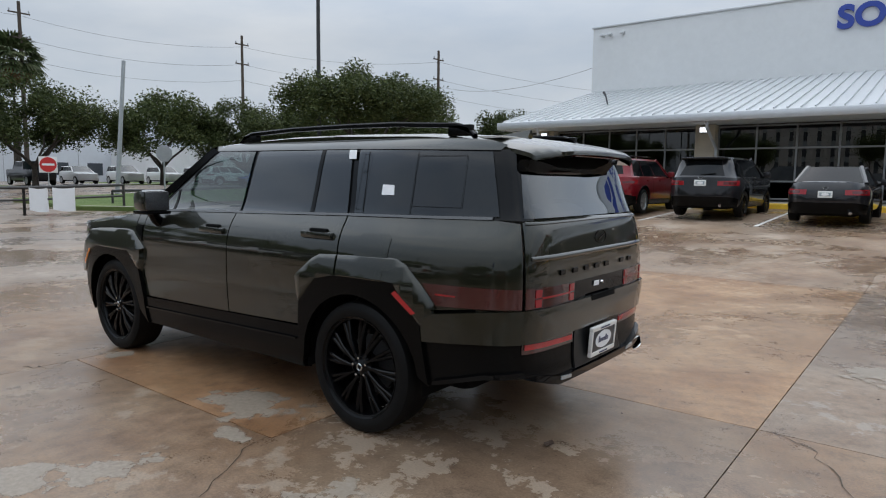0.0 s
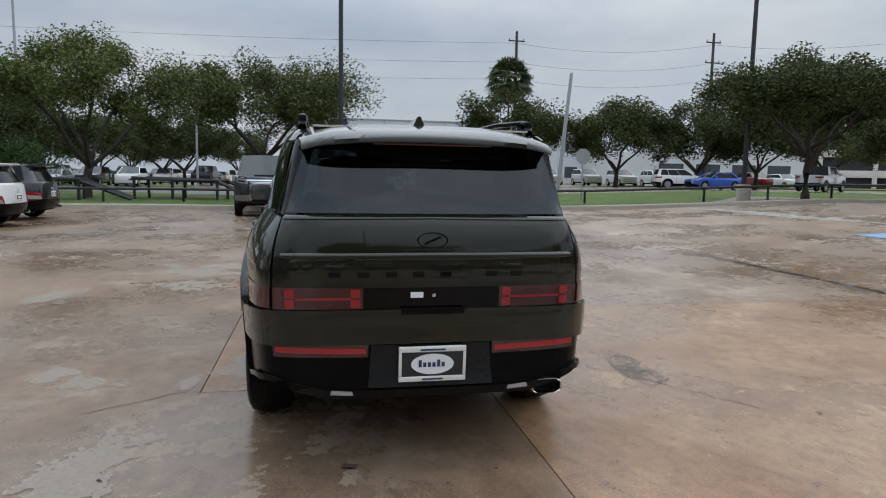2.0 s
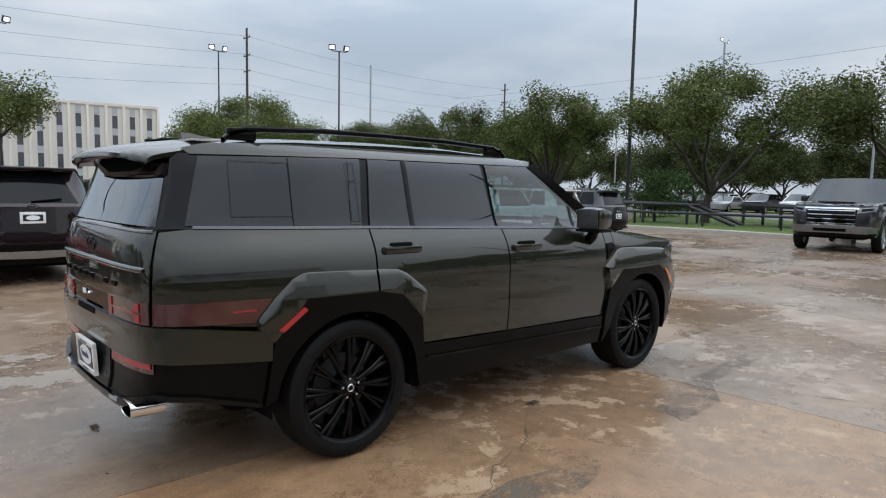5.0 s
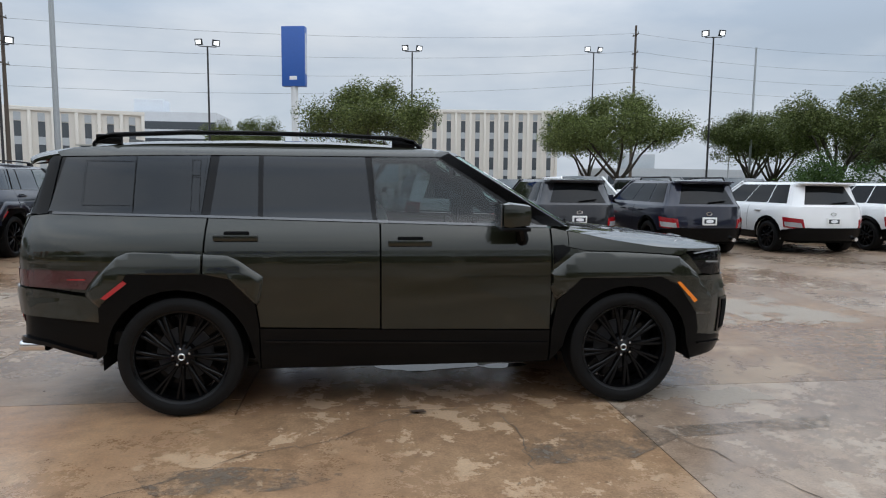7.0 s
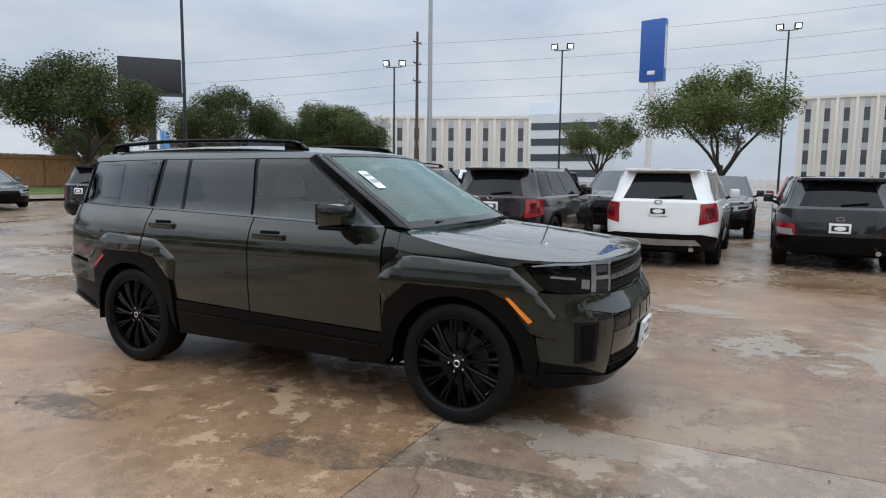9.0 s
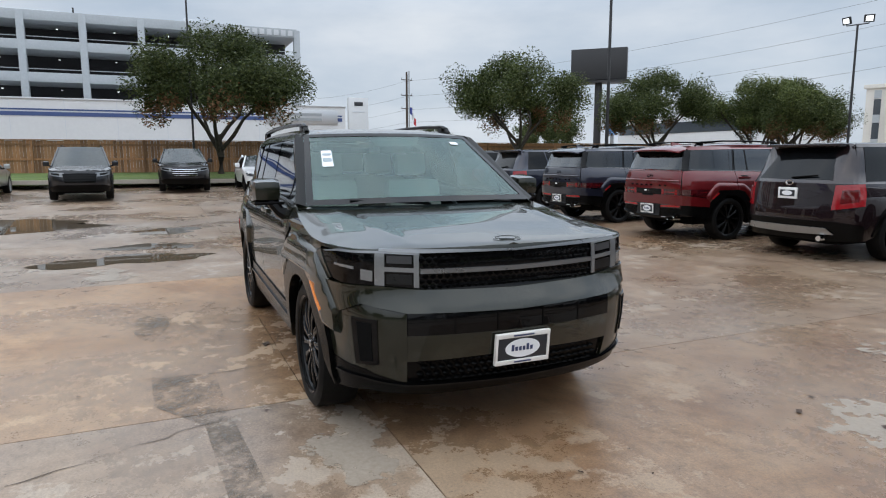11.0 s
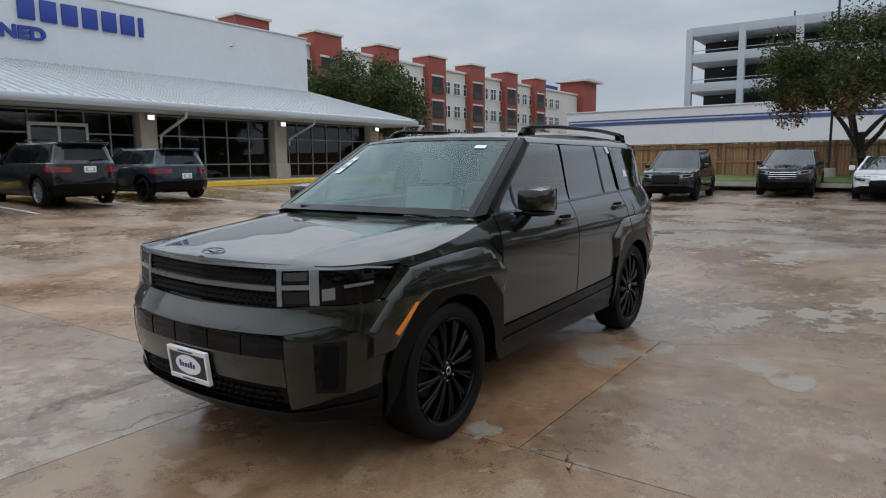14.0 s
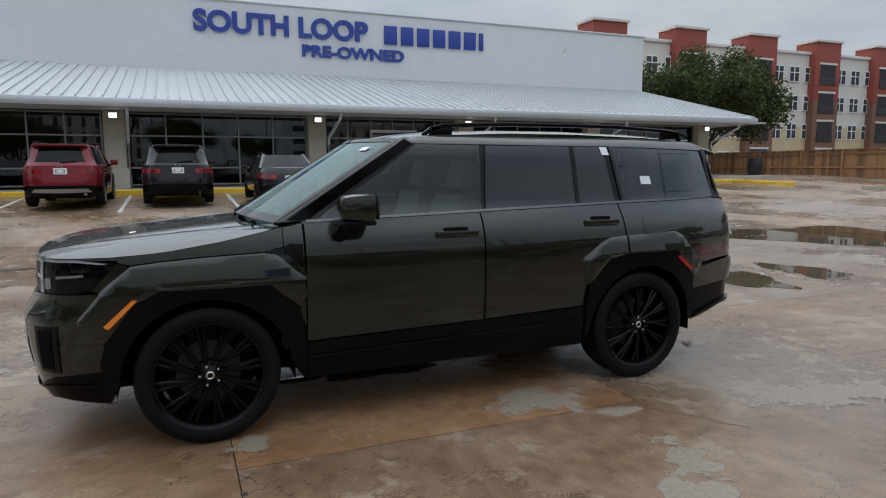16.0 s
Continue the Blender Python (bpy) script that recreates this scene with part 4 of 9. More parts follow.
def garage():
    b = thing("parking_garage", Matrix.Identity(4), "grey precast multi-storey parking garage with open decks", "building")
    x, ya, yb = -98.0, -24.6, 18.9
    # near-black block behind the deck edges stands in for their inner shade
    part("core", box((x - 30, ya + 0.6, 0.3), (x - 7, yb - 0.6, 20.2)), M_PAINTED_SHADE, b, smooth=False)
    for z in (4.0, 8.2, 12.4, 16.6, 20.4):
        part("deck", box((x - 30, ya, z - 0.9), (x, yb, z + 0.35), 0.05), M_GARAGE, b, "pale precast deck edge")
    for k in range(7):
        y = ya + (yb - ya) * k / 6
        part("pier", box((x - 0.9, y - 0.45, 0.3), (x + 0.06, y + 0.45, 20.6), 0.04), M_GARAGE, b)
    for z in (9.6, 13.8, 18.0):
        for k in range(6):
            y = ya + (yb - ya) * (k + 0.5) / 6
            part("deck_lamp", box((x - 6, y - 0.12, z + 1.38), (x - 5.8, y + 0.12, z + 1.44)), M_LED, b, smooth=False)
            part("guard_cable", box((x - 0.5, y - 3.2, z - 0.6), (x - 0.45, y + 3.2, z - 0.5)), M_POLE_GREY, b, smooth=False)
    part("roof_unit", box((x - 8, -20, 20.6), (x - 4, -13, 21.6), 0.1), M_WALL_GREY, b)
    part("roof_unit", box((x - 8, 3, 20.6), (x - 4, 7, 21.9), 0.1), M_WALL_GREY, b)
    for k in range(8):
        part("sign_bar", box((x + 0.06, 10.2 + k * 1.05, 19.7), (x + 0.14, 10.9 + k * 1.05, 20.5)), M_ALU, b, smooth=False)
    part("antenna_fin", box((x - 4.2, -11.5, 20.6), (x - 4, -11.3, 22.2)), M_POLE_BLACK, b, smooth=False)


garage()
pylon = thing("pylon_sign", pose(-96.2, 27.8, 0.3), "tall white pylon sign with a small dark emblem", "sign")
part("slab", box((-0.5, -1.6, 0), (0.5, 1.6, 10.4), 0.1), M_WALL_WHITE, pylon)
part("emblem", box((0.5, -0.7, 9.1), (0.56, 0.7, 9.7), 0.05), M_POLE_BLACK, pylon)
part("line", box((0.5, -1.0, 8.1), (0.54, 1.0, 8.25)), M_WALL_GREY, pylon, smooth=False)


# ---- cedar fence ----
def cedar_fence():
    f = thing("cedar_fence", Matrix.Identity(4), "weathered brown cedar board fence with rails and posts", "fence")
    x = -31.2
    z = ground_z(x, 0) + 0.08
    bm = box((-0.01, -0.068, 0), (0.012, 0.068, 1.85), 0.003)
    first = part("board", bm, M_WOOD_FENCE, f, smooth=False)
    first.matrix_world = Matrix.Translation((x, -34, z))
    rnd = random.Random(8)
    rows = 290
    for k in range(1, rows):
        ob = new("board", first.data)
        ob.parent = f
        ob.matrix_world = Matrix.Translation((x + rnd.uniform(-0.006, 0.006), -34 + 0.142 * k * 1.4 / 1.4, z + rnd.uniform(-0.015, 0.015)))
    bm = bmesh.new()
    y = -34 + 0.142 * rows
    while y < 60:
        add_box(bm, (x - 0.01, y - 0.068, z), (x + 0.012, y + 0.068, z + 1.85 + rnd.uniform(-0.015, 0.015)))
        y += 0.142
    tagged(part("board_run", bm, M_WOOD_FENCE, f, smooth=False), kind="stuff")
    for zz in (0.25, 0.95, 1.65):
        part("rail", box((x + 0.014, -34, z + zz - 0.045), (x + 0.055, 60, z + zz + 0.045)), M_WOOD_FENCE, f, smooth=False)
    for k in range(39):
        part("post", box((x + 0.015, -34 + 2.44 * k - 0.05, z), (x + 0.11, -34 + 2.44 * k + 0.05, z + 1.9), 0.005), M_WOOD_FENCE, f, smooth=False)
    part("cap_rail", box((x - 0.05, -34, z + 1.86), (x + 0.09, 60, z + 1.90)), M_WOOD_FENCE, f, smooth=False)


cedar_fence()

# ---- vehicle surfaces ----
def eased(table, n=6):
    """A table of (at, value) drawn through with a smooth curve that never overshoots."""
    x, y = (np.array(c, float) for c in zip(*table))
    h, d = np.diff(x), np.diff(y) / np.diff(x)
    m = np.r_[d[0], [0.0 if a * b <= 0 else 2 * a * b / (a + b) for a, b in zip(d, d[1:])], d[-1]]
    xs, ys = [], []
    for i in range(len(h)):
        t = np.arange(n) / n
        xs.append(x[i] + h[i] * t)
        ys.append((2 * t ** 3 - 3 * t ** 2 + 1) * y[i] + (t ** 3 - 2 * t ** 2 + t) * h[i] * m[i] + (3 * t ** 2 - 2 * t ** 3) * y[i + 1] + (t ** 3 - t ** 2) * h[i] * m[i + 1])
    return np.r_[np.concatenate(xs), x[-1]], np.r_[np.concatenate(ys), y[-1]]


class Hull:
    """The wall of a vehicle: a rounded plan, drawn in by height at the sides, nose and tail. u runs from the tail's middle along
    the left flank to the nose's middle, with u = x along the flank."""

    def __init__(self, plan, side, tail, nose):
        self.side, self.tail, self.nose = (eased(t) for t in (side, tail, nose))
        p = [Vector((plan[0][0], -plan[1][1]))] + [Vector(q) for q in plan] + [Vector((plan[-1][0], -plan[-2][1]))]
        pts = []
        for i in range(1, len(p) - 2):
            for k in range(24):
                t = k / 24
                a, b, c, d = p[i - 1], p[i], p[i + 1], p[i + 2]
                pts.append(0.5 * ((2 * b) + (c - a) * t + (2 * a - 5 * b + 4 * c - d) * t * t + (3 * b - a - 3 * c + d) * t ** 3))
        pts.append(p[-2])
        self.xy = np.array([(q.x, q.y) for q in pts])
        d = np.gradient(self.xy, axis=0)
        d /= np.linalg.norm(d, axis=1)[:, None]
        self.n = np.stack([-d[:, 1], d[:, 0]], 1)
        s = np.r_[0, np.cumsum(np.linalg.norm(np.diff(self.xy, axis=0), axis=1))]
        self.u = s - np.interp(0.0, self.xy[:, 0], s)

    def X(self, x):
        return float(np.interp(x, self.xy[:, 0], self.u))

    def R(self, y):
        half = len(self.u) // 2
        return float(np.interp(y, self.xy[:half, 1], self.u[:half]))

    def F(self, y):
        half = len(self.u) // 2
        return float(np.interp(-y, -self.xy[half:, 1], self.u[half:]))

    def pt(self, u, z, off=0.0, flip=False):
        x, y = np.interp(u, self.u, self.xy[:, 0]), np.interp(u, self.u, self.xy[:, 1])
        nx, ny = np.interp(u, self.u, self.n[:, 0]), np.interp(u, self.u, self.n[:, 1])
        k = math.hypot(nx, ny)
        nx, ny = nx / k, ny / k
        ins = ny * ny * np.interp(z, *self.side) + nx * nx * np.interp(z, *(self.nose if nx > 0 else self.tail)) - off
        y2 = max(0.0, y - ny * ins) if y > 1e-6 else 0.0
        return Vector((x - nx * ins, -y2 if flip else y2, z))


def on_hull(hull, flat, off, flip):
    """Many points of (u, z, depth) at once."""
    u, z, d = flat.T
    x, y = np.interp(u, hull.u, hull.xy[:, 0]), np.interp(u, hull.u, hull.xy[:, 1])
    nx, ny = np.interp(u, hull.u, hull.n[:, 0]), np.interp(u, hull.u, hull.n[:, 1])
    k = np.hypot(nx, ny)
    nx, ny = nx / k, ny / k
    look_up = [np.interp(z, *t) for t in (hull.side, hull.nose, hull.tail)]
    ins = ny * ny * look_up[0] + nx * nx * np.where(nx > 0, look_up[1], look_up[2]) - off - d
    y2 = np.where(y > 1e-6, np.maximum(0.0, y - ny * ins), 0.0)
    return np.stack([x - nx * ins, -y2 if flip else y2, z], 1)


def cut_sheet(poly, rim, du, dz, gap, flare=0.0, ends=()):
    """A flat polygon in (u, z), cut into a grid, its rim folded back; third coordinate: depth."""
    poly = shrink(poly, gap) if gap else poly
    bm = bmesh.new()
    bm.faces.new([bm.verts.new((a, b, 0)) for a, b in poly])
    lo = [min(p[k] for p in poly) for k in (0, 1)]
    hi = [max(p[k] for p in poly) for k in (0, 1)]
    for k, step in ((0, du), (1, dz)):
        c = math.ceil(lo[k] / step) * step
        while c < hi[k]:
            co, no = [0, 0, 0], [0, 0, 0]
            co[k], no[k] = c, 1
            bmesh.ops.bisect_plane(bm, geom=bm.verts[:] + bm.edges[:] + bm.faces[:], dist=1e-5, plane_co=co, plane_no=no)
            c += step
    bm.normal_update()
    if bm.faces and sum(f.normal.z for f in bm.faces) < 0:
        bmesh.ops.reverse_faces(bm, faces=bm.faces)
    if rim:
        edges = [e for e in bm.edges if e.is_boundary and not any(all(abs(v.co.x - u) < 1e-4 for v in e.verts) for u in ends)]
        push = collections.defaultdict(lambda: Vector((0, 0, 0)))
        for e in edges if flare else ():
            a, b = (v.co for v in e.verts)
            n = Vector((b.y - a.y, a.x - b.x, 0)).normalized()
            n = n if n.dot((a + b) / 2 - e.link_faces[0].calc_center_median()) > 0 else -n
            for v in e.verts:
                push[(round(v.co.x, 5), round(v.co.y, 5))] += n
        made = bmesh.ops.extrude_edge_only(bm, edges=edges)["geom"]
        for v in made:
            if isinstance(v, bmesh.types.BMVert):
                if flare:
                    n = push[(round(v.co.x, 5), round(v.co.y, 5))]
                    v.co += n.normalized() * flare if abs(n.y) > 0.3 else Vector((0, 0, 0))
                v.co.z -= rim
    return bm


def wall_sheet(hull, poly, off=0.0, rim=0.012, du=0.07, dz=0.06, gap=0.0025, sides="L", bm=None, flare=0.0, lean=None):
    """A panel on the hull. sides: L, R or LR (both halves welded in one mesh)."""
    out = bm or bmesh.new()
    for s in sides:
        sheet = cut_sheet(poly, rim, du, dz, gap, flare, (hull.u[0], hull.u[-1]) if len(sides) > 1 else ())
        flat = np.array([tuple(v.co) for v in sheet.verts])
        if lean:
            flat[:, 2] += np.interp(flat[:, 1], lean[0::2], lean[1::2])
        for v, p in zip(sheet.verts, on_hull(hull, flat, off, s == "R")):
            v.co = p
        if s == "L":
            bmesh.ops.reverse_faces(sheet, faces=sheet.faces)
        me = bpy.data.meshes.new("tmp")
        sheet.to_mesh(me)
        sheet.free()
        out.from_mesh(me)
        bpy.data.meshes.remove(me)
    if len(sides) > 1:
        bmesh.ops.remove_doubles(out, verts=out.verts, dist=0.0008)
    return out


def top_sheet(poly, z_of, rim=0.012, step=0.07, gap=0.0025):
    """A lid over a plan polygon."""
    sheet = cut_sheet(poly, rim, step, step, gap)
    for v in sheet.verts:
        x, y, d = v.co
        v.co = Vector((x, y, z_of(x, y) + d))
    return sheet


def quad_sheet(a, b, c, d, bow=Vector((0, 0, 0)), n=10, m=6):
    """A bowed four-cornered sheet: a-b below, d-c above."""
    bm = bmesh.new()
    a, b, c, d = (Vector(p) for p in (a, b, c, d))
    g = []
    for j in range(m + 1):
        t = j / m
        row = []
        for i in range(n + 1):
            s = i / n
            row.append(bm.verts.new((a.lerp(b, s)).lerp(d.lerp(c, s), t) + bow * (4 * s * (1 - s))))
        g.append(row)
    for j in range(m):
        for i in range(n):
            bm.faces.new((g[j][i], g[j][i + 1], g[j + 1][i + 1], g[j + 1][i]))
    return bm


def arc(cx, cz, r, a0, a1, n=14):
    return [(cx + r * math.cos(radians(a0 + (a1 - a0) * k / n)), cz + r * math.sin(radians(a0 + (a1 - a0) * k / n))) for k in range(n + 1)]


def wheel_at(parent, m, radius, width, rim_mat, spokes=20, style="twin", rim_r=None, detail=1):
    """A wheel whose outer face looks along +y of m: tyre, rim with spokes, hub cap, bolts."""
    rr = rim_r or radius * 0.715
    w = width / 2
    steps = 48 if detail else 14
    hub = new("wheel")
    hub.parent = parent
    hub.matrix_local = m
    prof = [(rr - 0.012, -w * 0.86), (rr + 0.03, -w * 0.97), (radius - 0.035, -w), (radius - 0.008, -w * 0.86), (radius, -w * 0.6), (radius, w * 0.6), (radius - 0.008, w * 0.86), (radius - 0.035, w), (rr + 0.03, w * 1.0), (rr + 0.004, w * 0.93), (rr - 0.012, w * 0.86), (rr - 0.012, -w * 0.86)]
    bm = add_lathe(bmesh.new(), prof, steps)
    part("tyre", bm, M_TYRE, hub)
    yo = w * 0.62
    if not detail:
        part("rim", add_lathe(bmesh.new(), [(0.0, w * 0.8), (rr, w * 0.9)], 12), rim_mat, hub)
        return hub
    bm = add_lathe(bmesh.new(), [(rr - 0.006, w * 0.90), (rr + 0.006, w * 0.96), (rr + 0.006, w * 0.9), (rr - 0.012, w * 0.8), (rr - 0.03, w * 0.4), (rr - 0.035, -w * 0.7)], steps)
    add_lathe(bm, [(0.0, w * 0.02), (rr - 0.04, -w * 0.15)], 24)
    rim = part("rim", bm, rim_mat, hub)
    bm = bmesh.new()
    for k in range(spokes):
        if style == "twin":
            a = 2 * math.pi * (k // 2) / (spokes / 2) + (0.05 if k % 2 else -0.05)
            lean = 0.06 if k % 2 else 0.30
            w0, w1 = 0.0085, 0.0125
        else:
            a, lean, w0, w1 = 2 * math.pi * k / spokes, 0.0, 0.028, 0.022
        p0 = Vector((math.cos(a) * 0.055, yo + 0.012, math.sin(a) * 0.055))
        b2 = a + lean
        p1 = Vector((math.cos(b2) * (rr - 0.01), yo + 0.008, math.sin(b2) * (rr - 0.01)))
        mid = (p0 + p1) / 2 + Vector((0, 0.012, 0))
        vs = []
        for p, ww, dep in ((p0, w0, 0.045), (mid, (w0 + w1) / 2, 0.03), (p1, w1, 0.025)):
            d = (p1 - p0).normalized()
            s = d.cross(Vector((0, 1, 0))).normalized() * ww
            vs.append([bm.verts.new(p - s), bm.verts.new(p - s * 0.5 + Vector((0, 0.006, 0))), bm.verts.new(p + s * 0.5 + Vector((0, 0.006, 0))), bm.verts.new(p + s), bm.verts.new(p + s * 0.8 - Vector((0, dep, 0))), bm.verts.new(p - s * 0.8 - Vector((0, dep, 0)))])
        for r0, r1 in zip(vs, vs[1:]):
            for i in range(6):
                bm.faces.new((r0[i], r0[(i + 1) % 6], r1[(i + 1) % 6], r1[i]))
    bmesh.ops.recalc_face_normals(bm, faces=bm.faces)
    part("spoke_web", bm, rim_mat, hub)
    part("hub_cap", add_lathe(bmesh.new(), [(0.0, yo + 0.024), (0.026, yo + 0.024), (0.034, yo + 0.018), (0.075, yo + 0.004), (0.08, yo - 0.05)], 24), rim_mat, hub)
    if detail > 1:
        part("cap_emblem", add_lathe(bmesh.new(), [(0.014, yo + 0.026), (0.019, yo + 0.028), (0.022, yo + 0.026)], 20), M_CHROME, hub)
        for k in range(5):
            a = 2 * math.pi * (k + 0.25) / 5
            part("wheel_nut", add_lathe(bmesh.new(), [(0, 0.024), (0.007, 0.022), (0.009, 0.0)], 8, "Y", Matrix.Translation((math.cos(a) * 0.052, yo + 0.006, math.sin(a) * 0.052))), M_CHROME, hub)
        part("brake_disc", add_lathe(bmesh.new(), [(0.05, 0.0), (0.17, 0.0), (0.17, -0.02)], 28), M_TRIM_DARK, hub)
    return hub

# ---- the boxy three-row SUV in the middle of the lot ----
BOXY_PLAN = [(-2.46, 0), (-2.457, 0.25), (-2.447, 0.50), (-2.425, 0.66), (-2.382, 0.745), (-2.30, 0.802), (-2.15, 0.846), (-1.95, 0.886), (-1.7, 0.917), (-1.4, 0.933), (-0.5, 0.938), (0.6, 0.938), (1.4, 0.935), (1.75, 0.928), (1.98, 0.885), (2.14, 0.812), (2.24, 0.69), (2.305, 0.48), (2.335, 0.25), (2.345, 0)]
BOXY = Hull(
    BOXY_PLAN,
    [(0.20, 0.09), (0.28, 0.055), (0.40, 0.026), (0.55, 0.012), (0.75, 0.0), (0.95, 0.0), (1.05, 0.014), (1.13, 0.045), (1.185, 0.080), (1.215, 0.100), (1.24, 0.112), (1.37, 0.147), (1.58, 0.203), (1.61, 0.218), (1.64, 0.245), (1.665, 0.285), (1.69, 0.36)],
    [(0.20, 0.12), (0.34, 0.05), (0.42, 0.025), (0.5, 0.04), (0.62, 0.045), (0.78, 0.028), (0.80, 0.03), (0.95, 0.026), (1.05, 0.032), (1.16, 0.05), (1.22, 0.068), (1.245, 0.085), (1.57, 0.215), (1.64, 0.25), (1.69, 0.30)],
    [(0.20, 0.16), (0.30, 0.075), (0.36, 0.045), (0.50, 0.012), (0.60, 0.0), (0.69, 0.0), (0.715, 0.006), (0.76, 0.033), (0.80, 0.058), (0.83, 0.072), (0.90, 0.074), (1.0, 0.080), (1.04, 0.095), (1.08, 0.15), (1.20, 0.4)],
)


def belt(x):
    return 1.1915 - 0.0243 * x


def hood_crown(x):
    """Height of the hood along the middle line."""
    return lerp_table([(0.85, 1.175), (1.15, 1.150), (1.5, 1.124), (1.8, 1.098), (2.0, 1.076), (2.15, 1.055), (2.25, 1.039), (2.345, 1.029)], x)


def tail_line(y):
    """The rear rim of the roof in plan, bowed, its corners swept forwards."""
    return -2.422 + 0.016 * (y / 0.60) ** 2 + 0.075 * min(1.1, abs(y / 0.60)) ** 6


def roof_z(x, y):
    """Nearly flat, bending down into a visor along its rear rim, the visor's ends drooping."""
    back = min(1.0, max(0.0, (-1.6 - x) / 0.6))
    xx = x - (tail_line(y) + 2.422) * back
    zc = lerp_table([(-2.425, 1.590), (-2.415, 1.603), (-2.39, 1.617), (-2.33, 1.635), (-2.2, 1.657), (-2.0, 1.684), (-1.6, 1.706), (-1.0, 1.722), (-0.5, 1.722), (0.0, 1.704), (0.2, 1.684), (0.34, 1.655)], xx)
    t = min(1.0, abs(y) / 0.655)
    tail = min(1.0, max(0.0, (-1.75 - x) / 0.5))
    return zc - (0.012 + 0.010 * tail) * t ** 2 - (0.026 + 0.014 * tail) * t ** 6


def boxy_suv(m, paint, label, group="", detail=2, words=True):
    car = thing("suv", m, label, "car", group)
    H, X, R, F = BOXY, BOXY.X, BOXY.R, BOXY.F
    du = 0.07 if detail > 1 else 0.14
    dz = 0.036 if detail > 1 else 0.12

    def panel(name, poly, mat, off=0.0, rim=0.014, gap=0.0025, sides="LR", parent=None, lab="", step=None, merged=False, flare=0.0, lean=None):
        made = []
        if merged or sides in ("L", "R"):
            bm = wall_sheet(H, poly, off, rim, step or du, step or dz, gap, sides, flare=flare, lean=lean)
            return part(name, bm, mat, parent or car, lab, angle=65 if flare else 35)
        for s in sides:
            made.append(part(name, wall_sheet(H, poly, off, rim, step or du, step or dz, gap, s, flare=flare, lean=lean), mat, parent or car, lab, angle=65 if flare else 35))
        return made

    # flank panels
    arch_r = arc(-1.4075, 0.365, 0.430, 5, 175)
    arch_f = arc(1.4075, 0.365, 0.430, 5, 175)
    panel("rear_quarter", [(-1.252, belt(-1.25)), (-1.268, 0.90), (-1.70, 0.88), (-1.85, 0.76), (X(-2.16), 0.795), (R(0.752), 0.805), (R(0.752), 1.222), (X(-2.2), 1.236)], paint)
    rear_doors = panel("rear_door", [(-1.246, belt(-1.25)), (-0.207, belt(-0.207)), (-0.204, 0.535), (-0.935, 0.556), (-0.955, 0.70), (-1.105, 0.86), (-1.262, 0.89)], paint)
    front_doors = panel("front_door", [(-0.201, belt(-0.2)), (0.885, belt(0.885)), (0.890, 0.512), (-0.198, 0.533)], paint)
    panel("front_fender", [(0.895, 0.80), (0.895, 0.875), (1.045, 1.004), (1.114, 1.016), (1.40, 1.008), (1.616, 0.995), (1.755, 0.980), (X(1.871), 0.870), (X(2.00), 0.715), (X(2.0), 0.60), (1.88, 0.62), (1.748, 0.80), (1.62, 0.855), (1.083, 0.85), (0.93, 0.72)], paint, 0.0, 0.034, flare=0.024, lean=(0.87, 0.032, 1.012, 0.004))
    panel("nose_corner", [(1.757, 0.982), (X(1.817), 1.003), (X(1.937), 0.868), (X(1.885), 0.856), (X(1.873), 0.868)], paint, 0.002, 0.02, 0.0)
    panel("fender_back", [(0.893, 0.60), (0.893, belt(0.893)), (1.003, 1.148), (1.003, 1.046), (1.25, 1.0), (1.25, 0.87), (1.0, 0.8)], paint, -0.002)
    panel("fender_vent", [(0.898, 0.930), (0.898, 1.060), (0.97, 1.066), (1.012, 1.042), (1.005, 1.020)], M_BLACK_PLASTIC, 0.006, 0.02)
    panel("hood_side", [(1.003, 1.046), (1.003, 1.150), (1.3, 1.092), (1.6, 1.048), (X(1.815), 1.036), (X(1.815), 1.004), (1.755, 0.990), (1.616, 1.004), (1.40, 1.016), (1.114, 1.024)], paint, 0.0)
    # rear flare over the arch, split at the door cut
    panel("rear_flare", [(X(-1.935), 0.770), (-1.757, 0.985), (-1.70, 1.014), (-1.664, 1.018), (-1.270, 1.005), (-1.270, 0.890), (-1.69, 0.89), (-1.86, 0.69)], paint, 0.0, 0.034, flare=0.024, lean=(0.87, 0.032, 1.012, 0.004))
    panel("door_flare", [(-1.260, 1.005), (-1.12, 0.996), (-1.06, 0.966), (-0.995, 0.912), (-0.93, 0.86), (-0.955, 0.71), (-1.105, 0.862), (-1.260, 0.89)], paint, 0.0, 0.034, flare=0.024, lean=(0.87, 0.032, 1.012, 0.004))
    # black arch and sill cladding
    panel("rear_arch", [(-0.938, 0.30), (-0.936, 0.555), (-0.957, 0.715), (-1.105, 0.868), (-1.265, 0.895), (-1.70, 0.895), (-1.86, 0.695), (-1.87, 0.60), (X(-1.9), 0.36)] + arch_r[::-1], M_BLACK_PLASTIC, 0.026, 0.06, step=0.07)
    panel("front_arch", [(X(1.90), 0.27), (X(1.92), 0.5), (1.885, 0.63), (1.748, 0.808), (1.62, 0.862), (1.083, 0.857), (0.926, 0.712), (0.893, 0.51), (0.893, 0.29)] + arch_f[::-1], M_BLACK_PLASTIC, 0.026, 0.06, step=0.07)
    panel("sill", [(-0.936, 0.285), (-0.936, 0.552), (0.891, 0.508), (0.891, 0.295)], M_BLACK_PLASTIC, 0.010, 0.03)
